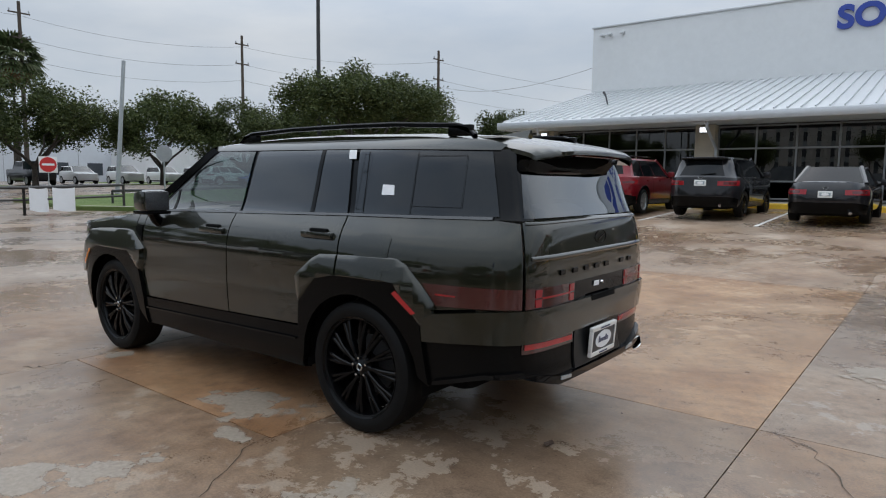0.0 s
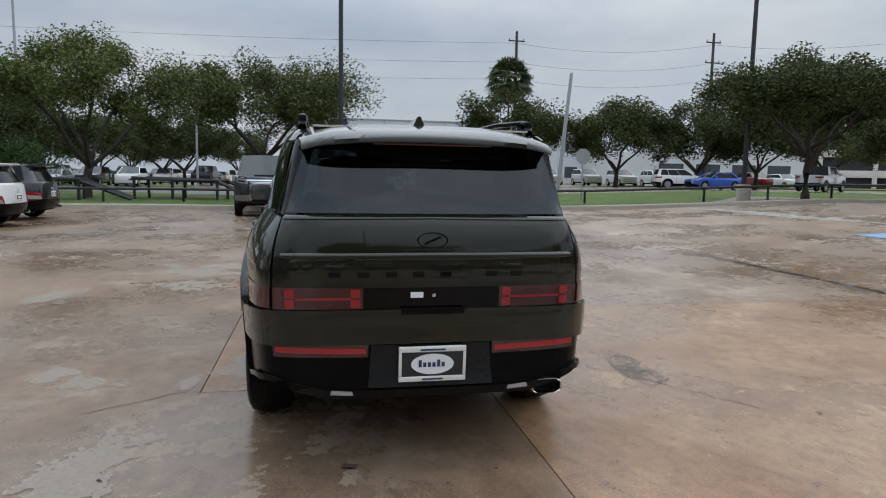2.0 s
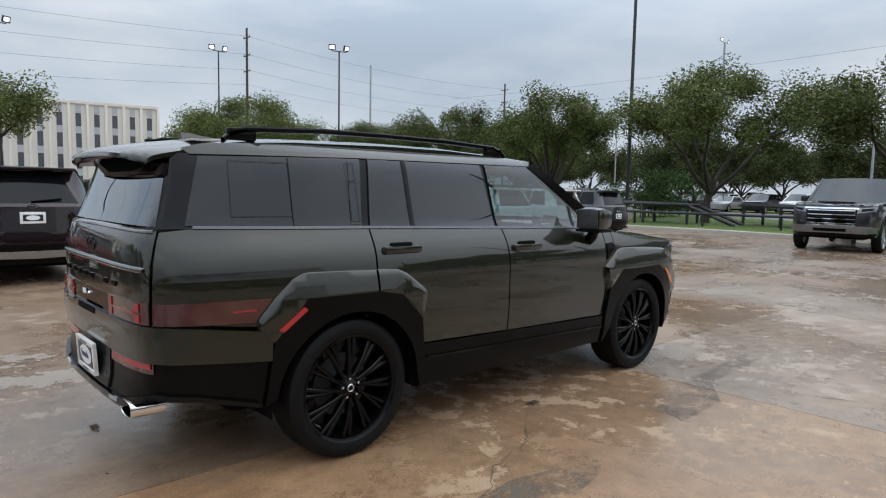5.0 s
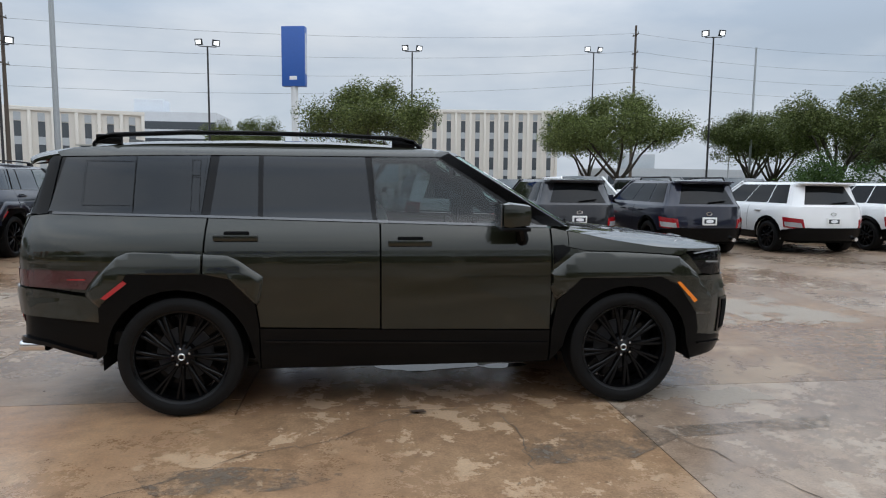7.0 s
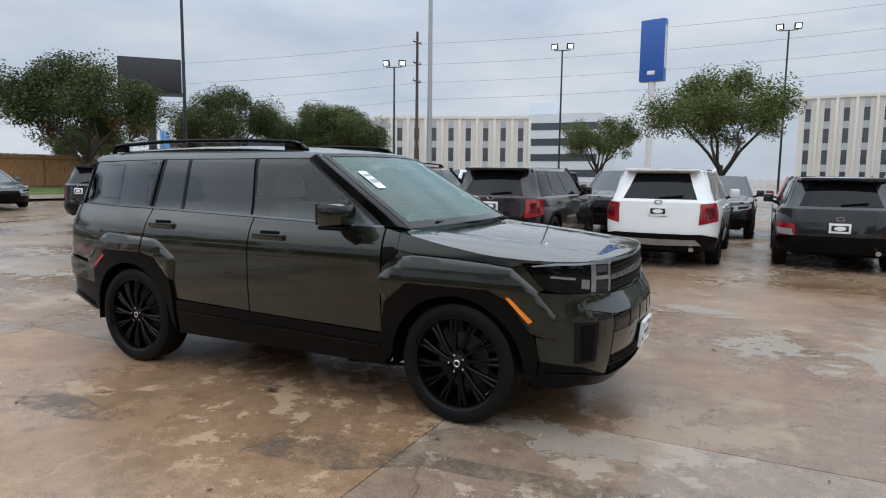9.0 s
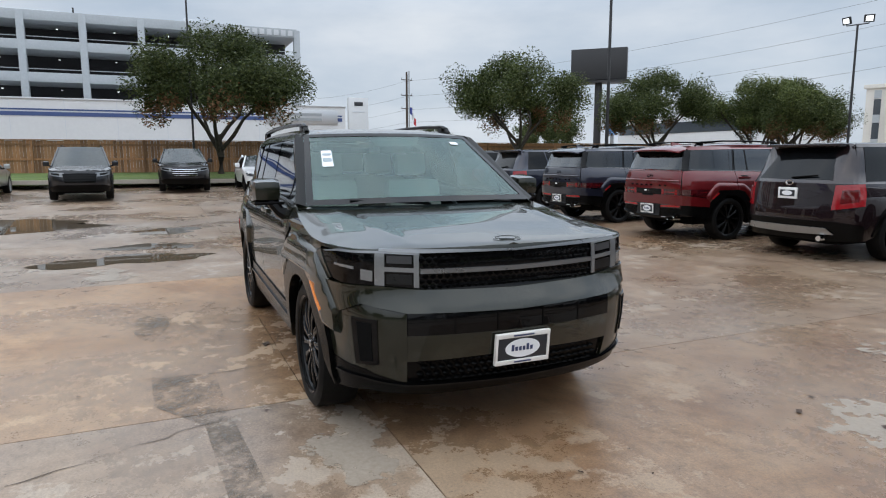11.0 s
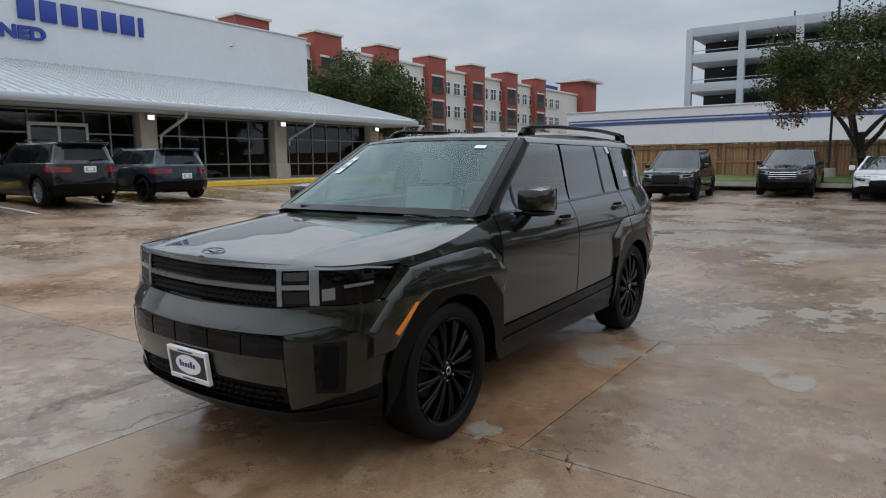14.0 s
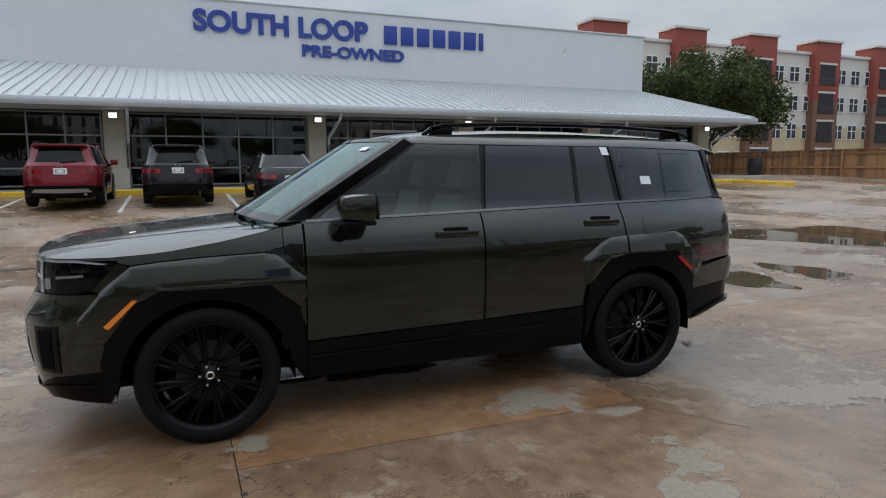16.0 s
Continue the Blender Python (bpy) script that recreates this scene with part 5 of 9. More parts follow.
    panel("sill_strip", [(-0.90, 0.462), (-0.90, 0.474), (0.875, 0.430), (0.875, 0.418)], M_GLOSS_BLACK, 0.022, 0.014, 0.0)
    for s, y in (("L", 1), ("R", -1)):
        panel("arch_reflector", [(-1.712, 0.852), (-1.690, 0.836), (-1.815, 0.738), (-1.842, 0.748)], M_REFLECTOR, 0.034, 0.012, 0.0, s)
        panel("side_marker", [(1.728, 0.820), (1.752, 0.822), (X(1.885), 0.694), (X(1.862), 0.680)], M_AMBER, 0.036, 0.016, 0.0, s)
    # tail
    tailgate = panel("tailgate", [(R(0), 0.805), (R(0), 1.236), (R(0.742), 1.226), (R(0.742), 0.805)], paint, 0.0, 0.016, 0.0, merged=True)
    panel("tailgate_crease", [(R(0.705), 1.046), (R(0.705), 1.056), (R(0), 1.060), (R(0), 1.050)], paint, 0.012, 0.014, 0.0, parent=tailgate, merged=True, flare=0.010)
    panel("tailgate_lip", [(R(0), 1.226), (R(0), 1.236), (R(0.725), 1.228), (R(0.725), 1.218)], paint, 0.008, 0.012, 0.0, parent=tailgate, merged=True, flare=0.008)
    panel("bumper_band", [(R(0), 0.640), (R(0), 0.806), (R(0.752), 0.802), (X(-2.2), 0.788), (X(-1.865), 0.744), (X(-1.865), 0.60), (X(-2.2), 0.625), (R(0.752), 0.635)], paint, 0.022, 0.05, 0.0, merged=True)
    panel("rear_bumper_lower", [(R(0), 0.375), (R(0), 0.642), (R(0.752), 0.637), (X(-2.2), 0.627), (X(-1.868), 0.602), (X(-1.905), 0.362), (X(-2.2), 0.45), (R(0.76), 0.47), (R(0.5), 0.385)], M_BLACK_PLASTIC, 0.0, 0.03, 0.0, merged=True)
    panel("skid_lip", [(R(0), 0.385), (R(0), 0.425), (R(0.46), 0.425), (R(0.752), 0.495), (X(-2.2), 0.47), (X(-1.92), 0.395), (X(-1.92), 0.372), (X(-2.2), 0.445), (R(0.752), 0.465), (R(0.48), 0.385)], M_GLOSS_BLACK, 0.022, 0.04, 0.0, merged=True)
    panel("plate_recess", [(R(0), 0.432), (R(0), 0.632), (R(0.285), 0.632), (R(0.300), 0.432)], M_PLATE_PANEL, 0.010, 0.02, 0.0, merged=True)
    for s in "LR":
        lamp = panel("tail_lamp", [(R(0.325), 0.806), (R(0.325), 0.905), (R(0.740), 0.908), (R(0.740), 0.806)], M_TAIL_DARK, 0.006, 0.01, 0.0, s)
        for yb in (0.360, 0.662):
            for zb in (0.812, 0.860):
                panel("lamp_block", [(R(yb - 0.022), zb), (R(yb - 0.022), zb + 0.040), (R(yb + 0.022), zb + 0.040), (R(yb + 0.022), zb)], M_TAIL_LIT, 0.010, 0.006, 0.0, s, lamp)
        panel("lamp_bar", [(R(0.38), 0.850), (R(0.38), 0.860), (R(0.635), 0.860), (R(0.635), 0.850)], M_TAIL_LIT, 0.009, 0.005, 0.0, s, lamp)
        side = panel("quarter_lamp", [(R(0.755), 0.806), (R(0.755), 0.905), (X(-1.86), 0.905), (X(-1.945), 0.795), (X(-2.16), 0.800)], M_TAIL_DARK, 0.005, 0.01, 0.0, s)
        panel("lamp_bar", [(X(-2.05), 0.848), (X(-2.05), 0.856), (X(-1.94), 0.858), (X(-1.94), 0.850)], M_TAIL_LIT, 0.008, 0.005, 0.0, s, side)
        panel("rear_reflector", [(R(0.30), 0.574), (R(0.30), 0.640), (R(0.75), 0.654), (R(0.75), 0.580)], M_TAIL_DARK, 0.006, 0.02, 0.0, s)
        panel("reflector_strip", [(R(0.312), 0.590), (R(0.312), 0.616), (R(0.738), 0.630), (R(0.738), 0.602)], M_REFLECTOR, 0.010, 0.012, 0.0, s)
        panel("reversing_lamp", [(R(0.37), 0.404), (R(0.375), 0.422), (R(0.47), 0.428), (R(0.475), 0.410)], M_LAMP_WHITE, 0.028, 0.012, 0.0, s)
    panel("handle_strip", [(R(0), 0.806), (R(0), 0.905), (R(0.325), 0.905), (R(0.325), 0.806)], M_GLOSS_BLACK, 0.003, 0.006, 0.0, parent=tailgate, merged=True)
    panel("handle_slot", [(R(0), 0.782), (R(0), 0.812), (R(0.15), 0.812), (R(0.15), 0.782)], M_UNDER, 0.026, 0.006, 0.0, parent=tailgate, merged=True)
    panel("test_label", [(R(0.045), 0.858), (R(0.045), 0.884), (R(0.105), 0.884), (R(0.105), 0.858)], M_PAPER, 0.012, 0.004, 0.0, "L", tailgate, "small white inspection label")
    part("rear_camera", add_lathe(bmesh.new(), [(0, -0.012), (0.009, -0.010), (0.012, 0)], 12, "Y", Matrix.Translation((-2.436, -0.005, 0.868)) @ Matrix.Rotation(radians(-90), 4, "Z")), M_CHROME, tailgate)
    # tailgate badge: letter-sized plain bars, an oval ring
    zb = 0.955
    for k, yb in enumerate((0.455, 0.325, 0.195, 0.068, -0.062, -0.285, -0.41)):
        p = H.pt(R(abs(yb)), zb + 0.012, 0.0)
        part("badge_bar", box((p.x - 0.008, yb - 0.026, zb), (p.x + 0.002, yb + 0.026, zb + 0.026), 0.002), M_GLOSS_BLACK, tailgate, smooth=False)
    ring = add_lathe(bmesh.new(), [(0.93, 0.0), (0.95, 0.012), (1.0, 0.012), (1.02, 0.0)], 36, "Z", Matrix.Translation((-2.419, 0, 1.125)) @ Matrix.Rotation(radians(-90), 4, "Y") @ Matrix.Diagonal((0.037, 0.072, 0.5, 1)))
    add_box(ring, (-0.002, -0.042, -0.006), (0.002, 0.042, 0.006), 0.001, Matrix.Translation((-2.427, 0, 1.125)) @ Matrix.Rotation(radians(-24), 4, "X"))
    part("badge", ring, M_GLOSS_BLACK, tailgate, "dark oval badge")

    def number_plate(x, z, face, tilt=0.0):
        """A dealer plate in its frame, facing along face * x."""
        mm = Matrix.Translation((x, 0, z)) @ Matrix.Rotation(radians(90 if face > 0 else -90), 4, "Z") @ Matrix.Rotation(radians(tilt), 4, "X")
        base = part("dealer_plate", box((-0.152, -0.012, -0.076), (0.152, 0.0, 0.076), 0.006, mm), M_PLATE_DARK, car, "dealer plate with a white oval on a dark field")
        frame_bm = bmesh.new()
        for lo, hi in (((-0.160, -0.018, 0.060), (0.160, 0.004, 0.084)), ((-0.160, -0.018, -0.084), (0.160, 0.004, -0.060)), ((-0.160, -0.018, -0.0595), (-0.146, 0.004, 0.0595)), ((0.146, -0.018, -0.0595), (0.160, 0.004, 0.0595))):
            add_box(frame_bm, lo, hi, 0.003, mm)
        part("plate_frame", frame_bm, M_PLATE_FRAME, base, "pale plate frame")
        ov = add_lathe(bmesh.new(), [(0.0, -0.0145), (1.0, -0.0145), (1.0, -0.010)], 32, "Y", mm @ Matrix.Diagonal((0.102, 1, 0.050, 1)))
        part("oval", ov, M_PAPER, base, smooth=False)
        for k in range(6):
            h = 0.034 if k == 0 or k == 4 else 0.022
            xx = -0.060 + k * 0.022
            part("print_bar", box((xx - 0.007, -0.0165, -0.013), (xx + 0.008, -0.0148, -0.013 + h), 0, mm), M_INK_BLUE, base, smooth=False)
        for zz, ww in ((0.072, 0.06), (-0.072, 0.05)):
            part("print_bar", box((-ww, -0.0205, zz - 0.004), (ww, -0.0185, zz + 0.004), 0, mm), M_INK_BLUE, base, smooth=False)

    number_plate(-2.450, 0.545, -1, 4)
    ex = Matrix.Translation((-2.346, -0.580, 0.402)) @ Matrix.Rotation(radians(-90), 4, "Y")
    rings = []
    pipe = bmesh.new()
    for k, along in ((0.84, -0.02), (0.84, 0.080), (0.86, 0.090), (0.93, 0.094), (1.0, 0.088), (1.03, 0.070), (1.05, -0.06)):
        ring = []
        for i in range(32):
            a = 2 * math.pi * i / 32
            c, d = math.cos(a), math.sin(a)
            ring.append(pipe.verts.new(ex @ Vector((0.038 * k * math.copysign(abs(c) ** 0.45, c), (0.082 - 0.018 * c * c) * k * math.copysign(abs(d) ** 0.6, d), along))))
        rings.append(ring)
    for r0, r1 in zip(rings, rings[1:]):
        for i in range(32):
            pipe.faces.new((r0[i], r0[(i + 1) % 32], r1[(i + 1) % 32], r1[i]))
    part("exhaust_tip", pipe, M_CHROME, car, "chrome flattened exhaust tip")
    part("exhaust_bore", add_lathe(bmesh.new(), [(0.0, 0.045), (0.80, 0.045)], 28, "Z", ex @ Matrix.Diagonal((0.036, 0.080, 1, 1))), M_UNDER, car)

    # nose
    panel("hood_nose", [(F(0), 1.004), (F(0), 1.029), (F(0.53), 1.029), (F(0.74), 1.030), (X(1.815), 1.035), (X(1.815), 1.018), (F(0.74), 1.021), (F(0.53), 1.010)], paint, 0.0, 0.02, 0.0, merged=True)
    panel("nose_band", [(F(0), 0.708), (F(0), 0.812), (F(0.53), 0.826), (F(0.75), 0.852), (X(2.02), 0.852), (X(1.885), 0.855), (X(2.01), 0.705), (F(0.80), 0.766), (F(0.60), 0.722)], paint, 0.012, 0.04, 0.0, merged=True)
    panel("grille_back", [(F(0), 0.812), (F(0), 1.006), (F(0.53), 1.016), (F(0.53), 0.826)], M_GLOSS_BLACK, -0.012, 0.0, 0.0, merged=True)
    bm = bmesh.new()

    def scales(y0, y1, z0, z1, rows, cols):
        """Staggered raised scales of a grille."""
        cw, rh = (y1 - y0) / cols, (z1 - z0) / rows
        for r in range(rows):
            for c in range(-1, cols + 1):
                yc = y0 + cw * (c + 0.5 + (0.5 if r % 2 else 0.0))
                if not y0 <= yc <= y1:
                    continue
                zc = z0 + rh * (r + 0.5)
                rim = []
                for a, b in ((-0.48, 0.1), (-0.25, 0.45), (0.25, 0.45), (0.48, 0.1), (0.0, -0.48)):
                    y, z = yc + a * cw, zc + b * rh
                    rim.append((y, z, -0.006))
                peak = (yc, zc + 0.22 * rh, 0.010)
                vs = []
                for y, z, o in rim + [peak]:
                    p = H.pt(F(abs(y)), z, o - 0.006, y < 0)
                    vs.append(bm.verts.new(p))
                for k in range(5):
                    bm.faces.new((vs[k], vs[(k + 1) % 5], vs[5]))

    scales(-0.52, 0.52, 0.930, 1.004, 3, 26 if detail > 1 else 12)
    bmesh.ops.recalc_face_normals(bm, faces=bm.faces)
    part("grille_mesh", bm, M_BLACK_PLASTIC, car, "black scale-pattern grille", angle=15)
    bm = bmesh.new()
    scales(-0.52, 0.52, 0.822, 0.896, 3, 26 if detail > 1 else 12)
    bmesh.ops.recalc_face_normals(bm, faces=bm.faces)
    part("grille_mesh", bm, M_BLACK_PLASTIC, car, "black scale-pattern grille", angle=15)
    panel("grille_bar", [(F(0), 0.899), (F(0), 0.922), (F(0.528), 0.928), (F(0.528), 0.905)], M_SATIN, 0.006, 0.02, 0.0, merged=True)
    panel("grille_top_strip", [(F(0), 1.000), (F(0), 1.010), (F(0.74), 1.034), (F(0.74), 1.024), (F(0.53), 1.008)], M_SATIN, 0.006, 0.014, 0.0, merged=True)
    for s in "LR":
        lamp = panel("headlamp", [(F(0.532), 0.830), (F(0.532), 1.012), (F(0.74), 1.028), (X(2.0), 1.026), (X(1.822), 1.002), (X(1.94), 0.870), (X(2.02), 0.856), (F(0.74), 0.855)], M_GLOSS_BLACK, -0.004, 0.02, 0.0, s)
        panel("lamp_post", [(F(0.535), 0.834), (F(0.535), 1.006), (F(0.562), 1.008), (F(0.562), 0.836)], M_LAMP_GREY, 0.002, 0.012, 0.0, s, lamp)
        panel("lamp_post", [(F(0.712), 0.850), (F(0.712), 1.012), (F(0.758), 1.014), (F(0.758), 0.854)], M_LAMP_GREY, 0.002, 0.012, 0.0, s, lamp)
        panel("lamp_bar", [(F(0.562), 0.912), (F(0.562), 0.934), (F(0.712), 0.944), (F(0.712), 0.922)], M_LAMP_GREY, 0.001, 0.01, 0.0, s, lamp)
        panel("lamp_frame", [(F(0.532), 0.998), (F(0.532), 1.011), (F(0.74), 1.025), (X(2.0), 1.024), (X(1.86), 1.004), (X(1.88), 0.999), (X(2.0), 1.012), (F(0.74), 1.013)], M_LAMP, 0.004, 0.012, 0.0, s, lamp)
        for y0, z0, y1, z1, m in ((0.572, 0.954, 0.702, 0.992, M_TRIM_DARK), (0.572, 0.850, 0.702, 0.900, M_PLATE_PANEL), (0.768, 0.872, 0.812, 0.925, M_LAMP_GREY)):
            panel("lamp_eye", [(F(y0), z0), (F(y0), z1), (F(y1), z1 + 0.008), (F(y1), z0 + 0.008)], m, -0.001, 0.008, 0.0, s, lamp)
        panel("lamp_bar", [(F(0.835), 0.930), (F(0.835), 0.944), (X(1.97), 0.952), (X(1.97), 0.940)], M_LAMP_GREY, 0.001, 0.006, 0.0, s, lamp)
        panel("bumper_corner", [(F(0.603), 0.352), (F(0.603), 0.720), (F(0.80), 0.762), (X(2.005), 0.700), (X(1.89), 0.64), (X(1.925), 0.45), (F(0.80), 0.42)], paint, 0.0, 0.02, 0.0, s)
        panel("air_curtain", [(F(0.735), 0.455), (F(0.735), 0.690), (F(0.835), 0.694), (F(0.83), 0.450)], M_GLOSS_BLACK, 0.006, 0.012, 0.0, s)
        panel("curtain_slot", [(F(0.76), 0.475), (F(0.76), 0.672), (F(0.815), 0.676), (F(0.81), 0.470)], M_UNDER, 0.010, 0.004, 0.0, s)
    panel("sensor_band", [(F(0), 0.600), (F(0), 0.710), (F(0.60), 0.722), (F(0.60), 0.606)], M_GLOSS_BLACK, 0.002, 0.02, 0.0, merged=True)
    for yb in (0.13, 0.36):
        for s in "LR":
            panel("band_joint", [(F(yb), 0.605), (F(yb), 0.705), (F(yb + 0.008), 0.705), (F(yb + 0.008), 0.605)], M_BLACK_PLASTIC, 0.005, 0.004, 0.0, s)
    panel("bumper_mid", [(F(0), 0.482), (F(0), 0.602), (F(0.602), 0.608), (F(0.602), 0.472)], paint, 0.004, 0.02, 0.0, merged=True)
    panel("lower_intake", [(F(0), 0.330), (F(0), 0.484), (F(0.602), 0.474), (F(0.602), 0.345)], M_BLACK_PLASTIC, -0.02, 0.0, 0.0, merged=True)
    bm = bmesh.new()
    scales(-0.535, 0.535, 0.335, 0.478, 4, 24 if detail > 1 else 10)
    bmesh.ops.recalc_face_normals(bm, faces=bm.faces)
    part("intake_mesh", bm, M_BLACK_PLASTIC, car, "black scale-pattern lower grille", angle=15)
    panel("front_lip", [(F(0), 0.272), (F(0), 0.336), (F(0.602), 0.350), (F(0.80), 0.425), (X(1.925), 0.455), (X(1.90), 0.275), (F(0.80), 0.31), (F(0.5), 0.272)], M_BLACK_PLASTIC, 0.004, 0.03, 0.0, merged=True)
    panel("lip_line", [(F(0), 0.318), (F(0), 0.330), (F(0.602), 0.344), (F(0.80), 0.385), (X(1.95), 0.39), (X(1.95), 0.38), (F(0.80), 0.374), (F(0.6), 0.332)], M_GLOSS_BLACK, 0.016, 0.012, 0.0, merged=True)
    number_plate(2.352, 0.505, 1, 6)

    # lids: clamshell hood and roof
    def edge(z_of_x, x0, x1, n, off):
        pts = []
        for k in range(n + 1):
            u = X(x0) + (X(x1) - X(x0)) * k / n
            p = H.pt(u, z_of_x(u), off)
            pts.append((p.x, p.y))
        return pts

    hz = [(1.003, 1.150), (1.3, 1.092), (1.6, 1.048), (X(1.815), 1.036)]
    flank = []
    for k in range(26):
        u = 1.003 + (F(0.0) - 1.003) * k / 25
        z = lerp_table(hz, u) if u < X(1.815) else 1.030
        p = H.pt(u, z, -0.001)
        flank.append((p.x, p.y, z))
    left = [(x, y) for x, y, _ in flank]
    cowl = [(1.165, 0.0), (1.155, 0.35), (1.11, 0.65), (1.02, 0.83)]
    hood_poly = cowl + [(x, y) for x, y in left if x > 1.02] + [(x, -y) for x, y in reversed(left[:-1]) if x > 1.02] + [(x, -y) for x, y in reversed(cowl[1:])]
    rim_x, rim_y, rim_z = np.array(flank).T

    def hood_fit(x, y):
        """A flat plateau between two creases that draw together forwards, falling from them to the rim of the wall."""
        ye, zr, zc = np.interp(x, rim_x, rim_y), np.interp(x, rim_x, rim_z), hood_crown(x)
        yr = max(0.02, min(0.66 - 0.115 * (x - 1.15), 0.8 * ye))
        f = min(1.0, max(0.0, (abs(y) - yr) / max(0.02, ye - yr)))
        bead = 0.007 * math.exp(-((abs(y) - yr) / 0.030) ** 2) * min(1.0, max(0.0, (2.3 - x) / 0.3))
        return zc - 0.010 * min(1.0, abs(y) / yr) ** 2 - (zc - 0.010 - zr) * (0.35 * f + 0.65 * f ** 2.6) + bead

    hood = part("hood", top_sheet(hood_poly, hood_fit, 0.012, 0.035 if detail > 1 else 0.11, 0.0), paint, car, "broad clamshell hood", angle=50)
    em = Matrix.Translation((2.185, 0, hood_fit(2.185, 0) + 0.001)) @ Matrix.Rotation(radians(14), 4, "Y") @ Matrix.Diagonal((0.040, 0.080, 0.25, 1))
    ring = add_lathe(bmesh.new(), [(0.91, 0.0), (0.94, 0.02), (1.0, 0.02), (1.03, 0.0)], 36, "Z", em)
    add_box(ring, (-0.18, -0.55, 0.0), (0.18, 0.55, 0.02), 0, em @ Matrix.Rotation(radians(-24), 4, "Z"))
    part("badge", ring, M_SATIN, hood, "dark oval badge")
    ry = 0.648
    tail_edge = [(tail_line(0.60 * k / 20), 0.60 * k / 20) for k in range(21)]
    roof_poly = tail_edge + [(-2.22, 0.614), (-1.95, 0.632), (-1.6, ry), (-0.8, ry + 0.002), (0.0, ry), (0.20, 0.640), (0.27, 0.612), (0.335, 0.32), (0.345, 0.0)]
    roof_poly = roof_poly + [(x, -y) for x, y in reversed(roof_poly[1:-1])]
    part("roof", top_sheet(roof_poly, roof_z, 0.022, 0.035 if detail > 1 else 0.07, 0.0), paint, car, "flat roof with a rear spoiler lip", angle=50)
    panel("roof_rail_side", [(X(-2.20), 1.585), (-1.25, 1.604), (0.18, 1.614), (0.30, 1.600), (0.245, 1.650), (0.0, 1.672), (-0.8, 1.680), (-1.6, 1.672), (X(-2.13), 1.640), (X(-2.24), 1.612)], paint, 0.0, 0.01, 0.0)
    part("brake_lamp", box((-2.395, -0.28, 1.562), (-2.37, 0.28, 1.576), 0.004), M_TAIL, car)
    part("spoiler_under", quad_sheet((-2.225, 0.575, 1.540), (-2.225, -0.575, 1.540), (-2.335, -0.57, 1.535), (-2.335, 0.57, 1.535), Vector((-0.062, 0, 0.034)), 20), M_GLOSS_BLACK, car)

    # glass house
    panel("pillar_band", [(X(-2.24), 1.232), (-1.25, belt(-1.25)), (-0.215, belt(-0.215)), (-0.245, 1.612), (-1.25, 1.606), (X(-2.20), 1.588)], M_GLOSS_BLACK, -0.010, 0.0, 0.0)
    panel("front_window_frame", [(0.790, belt(0.8)), (0.868, 1.178), (0.20, 1.614), (-0.25, 1.612), (-0.25, 1.600), (0.160, 1.604)], M_GLOSS_BLACK, -0.004, 0.01, 0.0)
    for s in "LR":
        panel("quarter_window", [(X(-2.235), 1.250), (X(-2.16), 1.578), (-1.246, 1.600), (-1.292, belt(-1.29) + 0.012)], M_GLASS_PRIV, 0.0, 0.012, 0.0, s)
        panel("rear_door_window", [(-1.236, belt(-1.23) + 0.012), (-1.190, 1.600), (-0.298, 1.604), (-0.252, belt(-0.25) + 0.012)], M_GLASS_PRIV, 0.0, 0.012, 0.0, s)
        panel("front_door_window", [(-0.225, belt(-0.22) + 0.012), (-0.255, 1.604), (0.165, 1.610), (0.800, belt(0.8) + 0.014)], M_GLASS_TINT, 0.0, 0.012, 0.0, s)
        panel("window_divider", [(-0.952, belt(-0.95) + 0.010), (-0.955, 1.602), (-0.925, 1.602), (-0.922, belt(-0.92) + 0.010)], M_GLOSS_BLACK, 0.004, 0.012, 0.0, s)
        panel("quarter_frame", [(0.560, belt(0.56) + 0.012), (0.560, 1.338), (0.585, 1.322), (0.585, belt(0.58) + 0.012)], M_GLOSS_BLACK, 0.004, 0.010, 0.0, s)
        panel("belt_strip", [(X(-2.2), 1.236), (-1.25, belt(-1.25)), (-0.2, belt(-0.2)), (0.87, belt(0.87)), (0.87, belt(0.87) + 0.014), (-0.2, belt(-0.2) + 0.014), (-1.25, belt(-1.25) + 0.014), (X(-2.2), 1.250)], M_DARK_CHROME, 0.006, 0.012, 0.0, s)
        for u0, u1, z0, z1 in ((-2.02, -1.70, 1.29, 1.56), (-1.352, -1.30, 1.475, 1.572), (-1.352, -1.30, 1.26, 1.468)):
            for frit in ([(X(u0), z0), (X(u0), z0 + 0.002), (X(u1), z0 + 0.002), (X(u1), z0)], [(X(u0), z1 - 0.002), (X(u0), z1), (X(u1), z1), (X(u1), z1 - 0.002)],
                         [(X(u0), z0 + 0.002), (X(u0), z1 - 0.002), (X(u0) + 0.002, z1 - 0.002), (X(u0) + 0.002, z0 + 0.002)], [(X(u1) - 0.002, z0 + 0.002), (X(u1) - 0.002, z1 - 0.002), (X(u1), z1 - 0.002), (X(u1), z0 + 0.002)]):
                if detail > 1:
                    panel("glass_seam", frit, M_GLOSS_BLACK, 0.0075, 0.0, 0.0, s)
        panel("glass_seam", [(-1.703, 1.245), (-1.70, 1.588), (-1.697, 1.588), (-1.700, 1.245)], M_GLOSS_BLACK, 0.0045, 0.0, 0.0, s)
        panel("garnish", [(-1.360, belt(-1.36) + 0.02), (-1.33, 1.585), (-1.262, 1.588), (-1.30, belt(-1.3) + 0.02)], M_GLASS_PRIV, 0.004, 0.006, 0.0, s)
